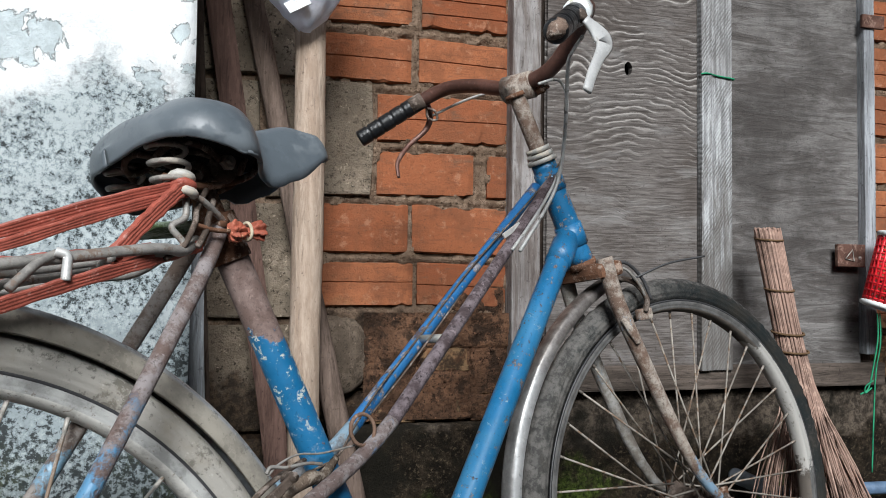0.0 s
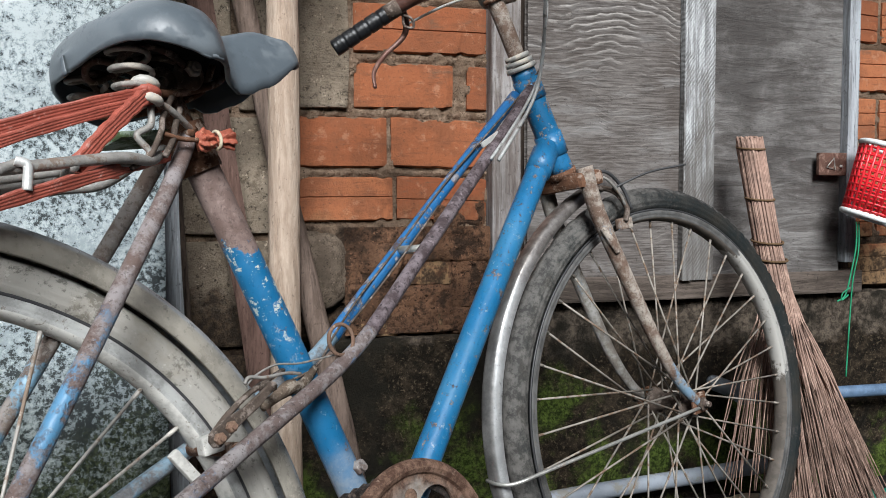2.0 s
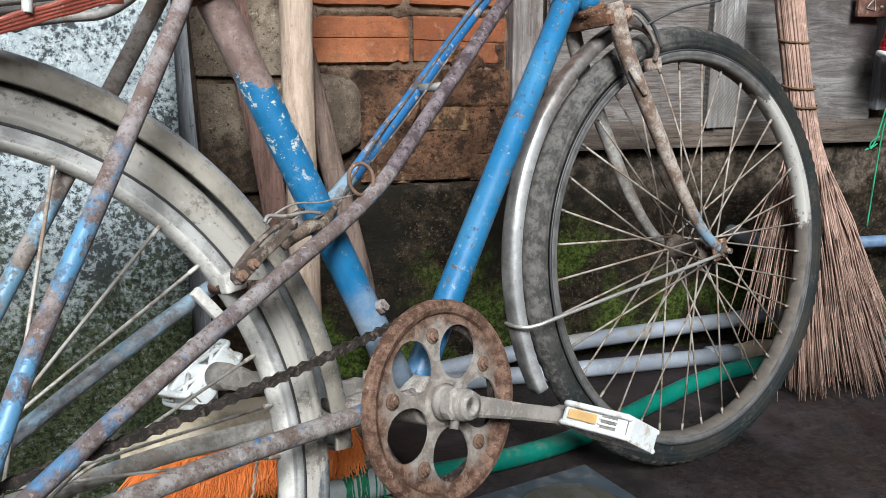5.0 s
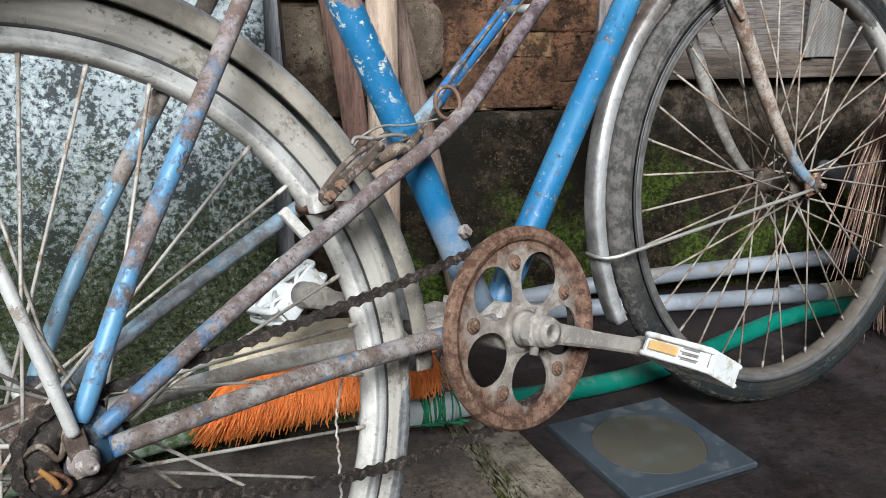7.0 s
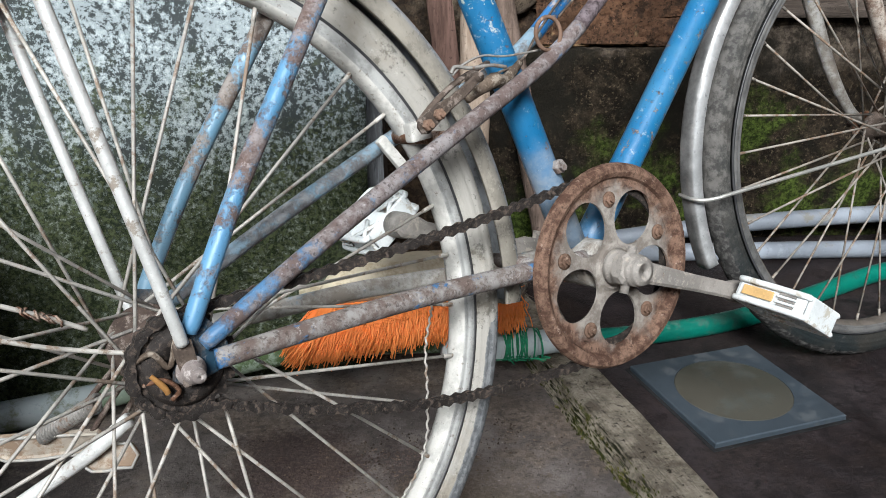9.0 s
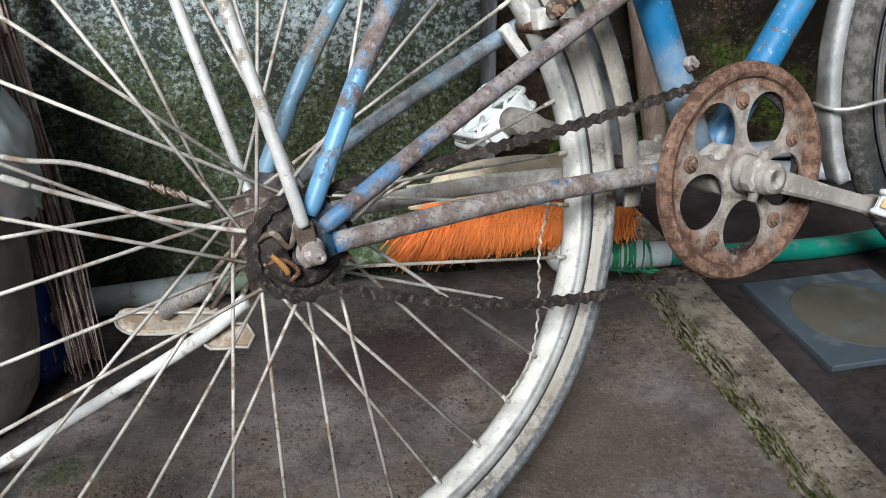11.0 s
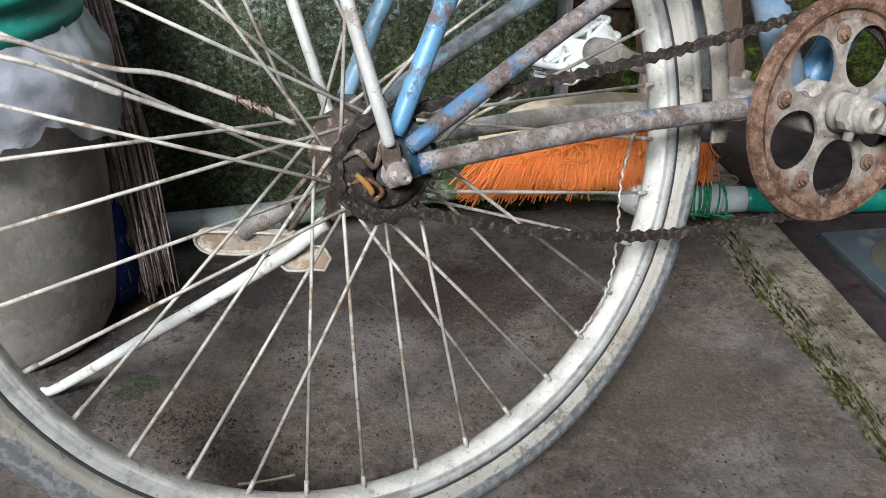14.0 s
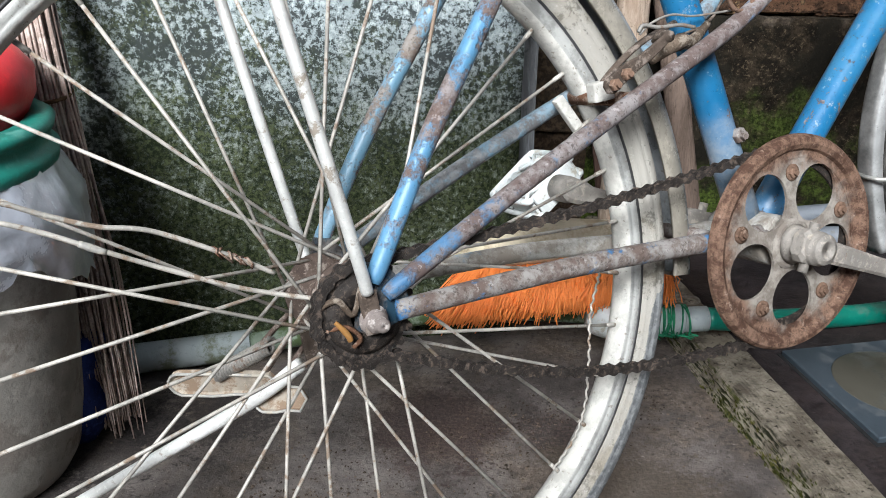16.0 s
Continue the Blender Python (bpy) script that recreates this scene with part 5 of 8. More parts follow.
def saddle_shell(depth, inset, lift):
    """The rounded cover: crown and lower edge both change along the length; depth 1 is the full skirt."""
    bm = bmesh.new()
    nu, nv = 44, 30
    rows = []
    for i in range(nu + 1):
        u = 0.5 - 0.5 * math.cos(math.pi * i / nu)
        x = -0.117 + 0.229 * u
        half = max(saddle_half(u) - inset, 0.0015)
        crown = ease(u, ((0.0, -0.016), (0.05, 0.002), (0.20, 0.015), (0.40, 0.012), (0.62, 0.002), (0.80, 0.008), (0.93, 0.002), (1.0, -0.012)))
        low = ease(u, LOW)
        h = (crown - low) * depth
        row = []
        for j in range(nv + 1):
            v = -1 + 2 * j / nv
            a = abs(v) * math.pi / 2
            yy = math.copysign(half * math.sin(a) ** 0.62, v) if v else 0.0
            row.append(bm.verts.new((x, yy, crown - h * (1 - max(math.cos(a), 0.0) ** 0.75) + lift)))
        rows.append(row)
    for a, b in zip(rows, rows[1:]):
        for j in range(nv):
            bm.faces.new((a[j], a[j + 1], b[j + 1], b[j]))
    bmesh.ops.recalc_face_normals(bm, faces=bm.faces)
    return bm


cover = part("cover", saddle_shell(1.0, 0.0, 0.0), M_SADDLE, saddle)
solid = cover.modifiers.new("thickness", "SOLIDIFY")
solid.thickness, solid.offset = 0.0035, 1
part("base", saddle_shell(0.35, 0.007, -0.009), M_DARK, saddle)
part("edge", sweep([(-0.117 + 0.229 * u, -saddle_half(u) - 0.0015, ease(u, LOW) + 0.001) for u in [(k / 48) ** 1.6 for k in range(13, 36)]], [0.0004, 0.0016, 0.0022, 0.0022, 0.0022], 6, 1), M_SADDLE, saddle, "rolled lower edge")
for sx, sy in ((-0.085, -0.040), (-0.085, 0.040)):
    pts = []
    for i in range(48):
        a = i / 48 * 2 * math.pi * 3
        pts.append((sx + 0.016 * math.cos(a), sy + 0.016 * math.sin(a), -0.016 - 0.044 * i / 48))
    part("coil_spring", sweep(pts, 0.0026, 8, 1), M_CRANK, saddle)
for sy in (-0.03, 0.03):
    part("rail", sweep([(-0.095, sy * 1.5, -0.052), (-0.06, sy * 1.2, -0.058), (-0.02, sy * 0.8, -0.052), (0.015, sy * 0.6, -0.040), (0.03, sy * 0.4, -0.016)], 0.0034, 8), M_RUST, saddle)
for sx, sy, r in ((-0.060, -0.030, 0.030), (-0.075, 0.005, 0.026), (-0.058, 0.035, 0.024)):
    pts = [(sx + r * math.cos(a), sy + 0.014 * math.sin(a), -0.026 + 0.006 * math.sin(a * 2 + sy * 30)) for a in [2 * math.pi * i / 24 for i in range(24)]]
    part("spring_loop", sweep(pts, 0.0033, 8, 1, True), M_HUB, saddle)
part("clamp", lathe([(0.0005, -0.034), (0.013, -0.034), (0.0145, -0.029), (0.010, -0.026), (0.010, 0.026), (0.0145, 0.029), (0.013, 0.034), (0.0005, 0.034)], 18), M_IRON, saddle).location = (-0.026, 0, -0.040)
bolt(saddle, -0.024, -0.033, -0.036, 0.0075, 0.007, M_DUSTY)
part("washer", lathe([(0.005, -0.031), (0.013, -0.031), (0.013, -0.028), (0.005, -0.028)], 18), M_IRON, saddle).location = (-0.052, 0, -0.046)
part("plate", box(-0.085, -0.035, 0.0, 0.05, -0.086, -0.080, 0.002), M_PVC_MOSS, saddle, "pale flat plate under the saddle", smooth=False)


# ---- wheels ----
def wheel(name, parent, m, label, tyre_m, rim_m, flange, flange_y, phase, hub_m, spoke_m, knobs, middle=0.3118, high=0.0212, wide=0.0208):
    w = new(name)
    w.parent = parent
    w.matrix_basis = m
    w["label"] = label
    # tyre section: two fine grooves on each side, a blocky tread with worn shoulders
    prof, crown = [], []
    for i in range(49):
        a = radians(-150 + 300 * i / 48)
        p = (middle + high * math.cos(a), wide * math.sin(a))
        groove = 0.93 if i in (6, 10, 38, 42) else 1.0
        prof.append((p[0], p[1] * groove))
        crown.append(abs(math.degrees(a)))
    bm = lathe(prof, 400)
    m = len(prof)
    for k, v in enumerate(list(bm.verts)):
        col, a = k // m, crown[k % m]
        if knobs and a < 68:
            half = (1 if k % m > m // 2 else 0) if a > 20 else 0
            up = ((col + 2 * half) % 4) < 2 if a > 20 else (col % 6) < 4
            lump = noise.noise(v.co * 90) * 0.0006
            s = 1 + ((0.0007 if up else -0.0006) * min(1.0, (70 - a) / 14) + lump) / 0.32
            v.co = Vector((v.co.x * s, v.co.y * (1 + 0.05 * up * (a > 40)), v.co.z * s))
    part("tyre", bm, tyre_m, w)
    for s in (-1, 1):
        part("bead", lathe([(0.2928, s * 0.0112), (0.2955, s * 0.0112), (0.2955, s * 0.0140), (0.2928, s * 0.0142)], 120), M_CABLE, w)
    half_rim = [(0.2938, -0.0095), (0.2940, -0.0125), (0.2922, -0.0142), (0.2868, -0.0138), (0.2856, -0.0126), (0.2846, -0.0136), (0.2808, -0.0112), (0.2786, -0.0056)]
    rim_prof = half_rim + [(0.2777, 0.0)] + [(r, -y) for r, y in reversed(half_rim)] + [(0.288, 0.004), (0.288, -0.004)]
    part("rim", lathe(rim_prof, 120), rim_m, w)
    part("hub", lathe([(0.0005, -0.05), (0.006, -0.05), (0.006, -flange_y - 0.004), (0.014, -flange_y - 0.003), (flange, -flange_y - 0.0015), (flange, -flange_y + 0.0015), (0.014, -flange_y + 0.004), (0.012, 0), (0.014, flange_y - 0.004), (flange, flange_y - 0.0015), (flange, flange_y + 0.0015), (0.014, flange_y + 0.003), (0.006, flange_y + 0.004), (0.006, 0.05), (0.0005, 0.05)], 32), hub_m, w)
    # one spoke, from the hub's flange to the rim, with its nipple; mirrored for the four lacings
    hole = 2 * math.pi / 18
    shapes = {}
    for s in (-1, 1):
        for lead in (-1, 1):
            a = lead * radians(62)
            p0 = Vector((flange * 0.9 * math.cos(a), s * (flange_y + 0.001 * lead), flange * 0.9 * math.sin(a)))
            p1 = Vector((0.2777, s * 0.001, 0))
            d = (p1 - p0).normalized()
            bm = sweep([p0 - d * 0.003, p1], 0.00155, 6, 1)
            sweep([p1 - d * 0.011, p1 + d * 0.002], 0.0021, 6, 1, bm=bm)
            shapes[s, lead] = bm
    made = {}
    for i in range(36):
        key = ((1, -1)[i % 2], (-1, 1)[(i // 2) % 2])
        turn = Matrix.Rotation(-radians(phase + 10 * i), 4, "Y")
        if key not in made:
            made[key] = part("spoke", shapes.pop(key), spoke_m, w)
            made[key].matrix_basis = turn
        else:
            again(made[key], turn)
    return w


REAR = Matrix.Translation((-0.001, 0.008, 0.001)) @ Matrix.Rotation(radians(2.3), 4, "Z") @ Matrix.Rotation(radians(-4.2), 4, "X")     # the wheel sits askew in the frame
rear = wheel("rear_wheel", bike, REAR, "rear wheel with pale dusty tyre and dirty spokes", M_TYRE_REAR, M_RIM, 0.031, 0.030, 6.5, M_HUB, M_SPOKE, False, 0.3095, 0.0182, 0.0182)
part("axle", lathe([(0.0005, -0.080), (0.0046, -0.080), (0.0048, -0.05), (0.0048, 0.08), (0.0005, 0.08)], 12), M_STEEL, rear)
for s in (-1, 1):
    part("axle_nut", lathe([(0.0048, s * 0.065), (0.0108, s * 0.065), (0.0108, s * 0.067), (0.0080, s * 0.068), (0.0080, s * 0.074), (0.0073, s * 0.0755), (0.0056, s * 0.0765), (0.0052, s * 0.084), (0.0040, s * 0.0855), (0.0005, s * 0.086)], 16), plain("grimy_nut", (0.27, 0.23, 0.215), 0.75, 0.1, 0.3, 80, (0.42, 0.38, 0.36), 0.56), rear)
part("freewheel", lathe([(0.012, -0.053), (0.024, -0.054), (0.029, -0.0515), (0.030, -0.047), (0.030, -0.030), (0.012, -0.026)], 40), M_CHAIN, rear)
# sprocket with teeth
def toothed(r_in, r_out, teeth, y0, y1, hole):
    bm = bmesh.new()
    n = teeth * 4
    out = []
    for i in range(n):
        a = 2 * math.pi * i / n
        r = (r_in, r_out, r_out, r_in)[i % 4]
        out.append((r * math.cos(a), r * math.sin(a)))
    A = [bm.verts.new((x, y0, z)) for x, z in out]
    Bv = [bm.verts.new((x, y1, z)) for x, z in out]
    C = [bm.verts.new((hole * math.cos(2 * math.pi * i / n), y0, hole * math.sin(2 * math.pi * i / n))) for i in range(n)]
    D = [bm.verts.new((hole * math.cos(2 * math.pi * i / n), y1, hole * math.sin(2 * math.pi * i / n))) for i in range(n)]
    for i in range(n):
        j = (i + 1) % n
        bm.faces.new((A[i], A[j], Bv[j], Bv[i]))
        bm.faces.new((A[j], A[i], C[i], C[j]))
        bm.faces.new((Bv[i], Bv[j], D[j], D[i]))
        bm.faces.new((C[i], D[i], D[j], C[j]))
    bmesh.ops.recalc_face_normals(bm, faces=bm.faces)
    return bm


part("sprocket", toothed(0.0345, 0.0395, 18, -0.0495, -0.0465, 0.027), M_CHAIN, rear, smooth=False)
# scraps caught at the axle
part("scrap", sweep([(-0.025, -0.058, 0.004), (-0.022, -0.060, -0.001), (-0.019, -0.062, -0.007), (-0.018, -0.062, -0.011)], [0.0016, 0.0024, 0.0022], 8), plain("dry_orange_leaf", (0.30, 0.15, 0.05), 0.8), rear, "dry orange scrap caught at the axle")
part("scrap", sweep([(-0.034, -0.046, 0.012), (-0.020, -0.056, 0.018), (-0.012, -0.060, 0.006), (-0.004, -0.062, 0.022), (0.002, -0.058, 0.030)], 0.0022, 6), M_RAG, rear)
part("scrap", sweep([(-0.030, -0.048, -0.004), (-0.018, -0.058, -0.002), (-0.010, -0.06, -0.012), (-0.016, -0.058, -0.018)], 0.0018, 6), M_RUST, rear)

# twisted wire along the rim, and taped spokes
pts = []
for i, p in enumerate(curve_points([(0.240, -0.004, -0.040), (0.233, -0.004, -0.056), (0.220, -0.004, -0.085), (0.212, -0.004, -0.126), (0.201, -0.004, -0.168), (0.184, -0.004, -0.195), (0.158, -0.004, -0.216)], 12)):
    pts.append(p + Vector((0.0010 * math.cos(i * 1.9), 0.0010 * math.sin(i * 1.9), 0)))
part("wire", sweep(pts, 0.0012, 5, 1), M_SPOKE, rear, "twisted wire tied to the spokes")
part("bent_spoke", sweep([(-0.268, -0.002, 0.150), (-0.209, -0.010, 0.133), (-0.181, -0.010, 0.117), (-0.152, -0.010, 0.101), (-0.120, -0.010, 0.089), (-0.074, -0.010, 0.058), (-0.047, -0.010, 0.037)], 0.0018, 8), M_SPOKE, rear, "bent doubled spoke")
part("bent_spoke", sweep([(-0.262, -0.004, 0.142), (-0.211, -0.030, 0.124), (-0.184, -0.030, 0.109), (-0.159, -0.030, 0.092), (-0.112, -0.030, 0.061), (-0.072, -0.030, 0.037), (-0.017, -0.036, 0.012)], 0.0018, 8), M_SPOKE, rear)
part("tape", sweep([(-0.166, -0.030, 0.0968), (-0.160, -0.030, 0.0925), (-0.152, -0.030, 0.0872)], [0.0023, 0.0030, 0.0024], 8, 3, wobble=0.4), M_DUSTY, rear)
pts = []
rnd = random.Random(17)
for i in range(34):
    p = Vector((-0.084, -0.010, 0.0645)).lerp(Vector((-0.060, -0.010, 0.048)), i / 33 + rnd.gauss(0, 0.05))
    q = rnd.uniform(0.0026, 0.0044)
    pts.append(p + Vector((0.0, q * math.cos(i * 1.15), q * math.sin(i * 1.15))))
part("wire", sweep(pts, 0.0009, 5, 1), M_RUST, rear)

for o in rear.children:
    if o.name.split(".")[0] in ("axle", "axle_nut", "freewheel", "sprocket", "scrap", "wire", "bent_spoke", "tape"):
        o.matrix_basis = REAR.inverted()

front_m = Matrix.Translation((1.0205, -0.009, -0.070)) @ Matrix.Rotation(radians(-11.8), 4, "Z") @ Matrix.Rotation(radians(2.6), 4, "X")
front = wheel("front_wheel", bike, front_m, "front wheel with dark tyre and rusty spokes", M_TYRE_FRONT, M_RIM_FRONT, 0.021, 0.030, 3.7, M_IRON, M_SPOKE_FRONT, True, 0.3105, 0.0182, 0.0172)
part("axle", lathe([(0.0005, -0.072), (0.0040, -0.072), (0.0046, -0.070), (0.0046, 0.074), (0.0005, 0.074)], 12), M_HUB, front)
for s in (-1, 1):
    part("axle_nut", lathe([(0.0046, s * 0.053), (0.010, s * 0.053), (0.010, s * 0.061), (0.0046, s * 0.062)], 6), M_IRON, front, smooth=False)

# ---- fork, steering ----
fork = new("fork")
fork.parent = bike
fork.matrix_basis = STEER
fork["label"] = "rusted front fork with flaking paint"
part("crown", box(0.868, 0.912, -0.050, 0.050, 0.275, 0.297, 0.007, rough=0.003, cuts=2), M_RUST, fork, smooth=False)
for s in (-1, 1):
    part("blade", sweep([(0.884, s * 0.043, 0.302), (0.892, s * 0.045, 0.24), (0.922, s * 0.049, 0.14), (0.962, s * 0.052, 0.025), (0.994, s * 0.053, -0.036), (1.020, s * 0.053, -0.066)], [0.0120, 0.0112, 0.0098, 0.0078, 0.0070], 14), M_FORK if s < 0 else M_STAY_PALE, fork)
    part("tip", box(1.006, 1.036, s * 0.053 - 0.0025, s * 0.053 + 0.0025, -0.082, -0.052, 0.002), M_RUST, fork, smooth=False)
part("steerer", sweep([AX0 - AXD * 0.02, AX0 + AXD * 0.05], 0.0125, 14, 1), M_FORK, fork)


def guard(name, parent, m, a0, a1, r, half, drop, material, label, lip=True):
    """A mudguard: a thin rolled strip over part of the wheel."""
    prof = []
    n = 14
    for i in range(n + 1):
        t = -1 + 2 * i / n
        prof.append((r - drop * abs(t) ** 6 - 0.002 * t * t, half * math.copysign(abs(t) ** 0.7, t)))
    if lip:
        prof = [(r - drop - 0.003, -half + 0.003)] + prof + [(r - drop - 0.003, half - 0.003)]
    back_side = [(a - 0.0014, b * 0.985) for a, b in reversed(prof)]
    bm = lathe(prof + back_side, 72, a0, a1)
    o = part(name, bm, material, parent, label)
    o.matrix_basis = m
    return o


guard("mudguard", bike, REAR, -14, 172, 0.3500, 0.0268, 0.023, M_FENDER_REAR, "dusty brown rear mudguard")
guard("mudguard", bike, front_m, 98, 197, 0.359, 0.0140, 0.013, M_FENDER_FRONT, "dull chrome front mudguard")
a = radians(181)
stay_end = Vector((0.349 * math.cos(a), 0, 0.349 * math.sin(a)))
fs = part("mudguard_stay", sweep([Vector((0.0, -0.058, -0.004)), stay_end + Vector((0.06, -0.040, 0.002)), stay_end + Vector((0.004, -0.030, 0)), stay_end + Vector((-0.012, -0.012, 0.002)), stay_end + Vector((-0.008, 0.014, 0.002))], 0.0026, 8), M_STEEL, bike)
fs.matrix_basis = front_m
# white rods from the axle to the carrier
for s in (-1, 1):
    tube("carrier_stay", [(-0.001, s * 0.068, 0.020), (-0.004, s * 0.070, 0.05), (-0.018, s * 0.070, 0.20), (-0.030, s * 0.066, 0.340)], 0.0046, M_ROD, seg=12)
    part("eye", box(-0.008, 0.006, s * 0.0665 - 0.002, s * 0.0665 + 0.002, -0.010, 0.022, 0.002), M_IRON, bike, smooth=False)

# carrier, straps
carrier = new("carrier")
carrier.parent = bike
carrier["label"] = "grey wire luggage carrier with bent rods"
for s in (-1, 1):
    part("rod", sweep([(0.262, s * 0.024, 0.362), (0.235, s * 0.045, 0.349), (0.20, s * 0.058, 0.350), (0.10, s * 0.060, 0.346), (-0.10, s * 0.062, 0.340), (-0.29, s * 0.060, 0.336)], 0.0046, 10), M_WIRE, carrier)
for yy in (-0.036, -0.018, 0.0, 0.018, 0.036):
    part("rod", sweep([(0.172, yy, 0.347), (0.06, yy * 1.05, 0.340 + 0.004 * math.sin(yy * 99)), (-0.28, yy, 0.336)], 0.0036, 8), M_WIRE, carrier)
for xx in (0.165, 0.105, -0.02, -0.15, -0.28):
    part("rod", sweep([(xx, -0.062, 0.345), (xx + 0.004, 0, 0.342), (xx, 0.062, 0.345)], 0.0038, 8), M_WIRE, carrier)
part("clip", sweep([(0.122, -0.066, 0.351), (0.129, -0.068, 0.347), (0.128, -0.067, 0.338), (0.126, -0.066, 0.329)], 0.0036, 10), M_ROD, carrier, "short pale clip on the carrier")
part("clip", sweep([(0.085, -0.070, 0.326), (0.108, -0.066, 0.343), (0.124, -0.062, 0.350)], 0.0036, 10), M_WIRE, carrier)
part("wire", sweep([(0.290, -0.030, 0.376), (0.262, -0.045, 0.392), (0.248, -0.045, 0.396), (0.242, -0.046, 0.378), (0.228, -0.046, 0.370), (0.236, -0.046, 0.356), (0.228, -0.048, 0.349), (0.206, -0.050, 0.347), (0.183, -0.052, 0.353), (0.150, -0.056, 0.348)], 0.0030, 8), M_WIRE, carrier, "twisted grey binding wire")
part("wire", sweep([(0.272, -0.038, 0.404), (0.256, -0.044, 0.385), (0.250, -0.046, 0.372), (0.234, -0.048, 0.352), (0.215, -0.050, 0.343)], 0.0026, 8), M_IRON, carrier)
part("wire", sweep([(0.280, -0.034, 0.395), (0.268, -0.040, 0.378), (0.262, -0.042, 0.366), (0.250, -0.044, 0.352)], 0.0028, 8), M_IRON, carrier)


def strap(pts, w, th, label=""):
    """A ribbed rubber strap: a flat band with fine ridges along it."""
    bm = bmesh.new()
    P = curve_points(pts, 8)
    prof = []
    n = 8
    for i in range(n + 1):
        t = -1 + 2 * i / n
        prof.append((w / 2 * t, th * (0.72 + 0.09 * (i % 2))))
    prof += [(p[0], -p[1]) for p in reversed(prof)]
    rows = []
    for i, p in enumerate(P):
        d = (P[min(i + 1, len(P) - 1)] - P[max(i - 1, 0)]).normalized()
        side = d.cross(Vector((0, 0.9, 0.45)))
        side.normalize()
        up = side.cross(d)
        wob = 1 + 0.10 * math.sin(i * 1.7)
        rows.append([bm.verts.new(p + side * a * wob + up * b) for a, b in prof])
    for a, b in zip(rows, rows[1:]):
        for j in range(len(prof)):
            bm.faces.new((a[j], a[(j + 1) % len(prof)], b[(j + 1) % len(prof)], b[j]))
    return part("strap", bm, M_STRAP, bike, label, smooth=False)


strap([(0.252, -0.046, 0.408), (0.16, -0.052, 0.388), (0.06, -0.058, 0.363), (-0.06, -0.062, 0.345)], 0.0095, 0.003, "ribbed red rubber strap")
strap([(0.252, -0.048, 0.401), (0.16, -0.054, 0.379), (0.06, -0.060, 0.353), (-0.06, -0.064, 0.341)], 0.0085, 0.003)
strap([(0.244, -0.055, 0.405), (0.227, -0.055, 0.393), (0.198, -0.055, 0.371), (0.168, -0.056, 0.346)], 0.0115, 0.004)
strap([(0.262, -0.030, 0.356), (0.20, -0.050, 0.342), (0.12, -0.064, 0.325), (0.04, -0.070, 0.306)], 0.010, 0.003)
strap([(0.10, 0.0, 0.352), (0.16, -0.01, 0.352), (0.22, -0.02, 0.352)], 0.020, 0.003)
for i, zz in enumerate((0.398, 0.405, 0.412)):
    part("knot", sweep([(0.243 + 0.009 * math.cos(t), -0.046 + 0.011 * math.sin(t), zz + 0.002 * math.sin(t * 2)) for t in [2 * math.pi * j / 14 for j in range(14)]], 0.0042, 8, 1, True), M_DUSTY if i != 1 else M_STRAP, bike)
# orange bow tied round the seat cluster
tube("tie_wire", [(0.250, -0.044, 0.372), (0.272, -0.042, 0.366), (0.302, -0.040, 0.364)], 0.0022, M_RUST, seg=6)
for k, sgn in enumerate((-1, 1)):
    bm = bmesh.new()
    bmesh.ops.create_icosphere(bm, subdivisions=4, radius=1.0)
    for v in bm.verts:
        w = 0.55 + 0.45 * max(0.0, v.co.x * sgn)
        folds = 1 + 0.28 * math.sin(math.atan2(v.co.z, v.co.y) * 7 + k) + 0.30 * noise.noise(v.co * 3.1 + Vector((k * 9, 0, 0)))
        v.co = Vector((v.co.x * 0.0095, v.co.y * 0.011 * w * folds, v.co.z * 0.0125 * w * folds))
    lobe = part("tie", bm, M_ORANGE_TIE, bike, "bunched orange rubber tie")
    lobe.location = (0.3045 + sgn * 0.0095, -0.040, 0.364)
part("band", sweep([(0.3050, -0.040 + 0.0072 * math.cos(t), 0.364 + 0.0080 * math.sin(t)) for t in [2 * math.pi * j / 14 for j in range(14)]], 0.0016, 6, 1, True), M_CREAM, bike)

# ---- drive ----
cranks = new("crankset")
cranks.parent = bike
cranks.matrix_basis = Matrix.Translation(BB)
cranks["label"] = "rusty chainring with five round openings and dusty cranks"


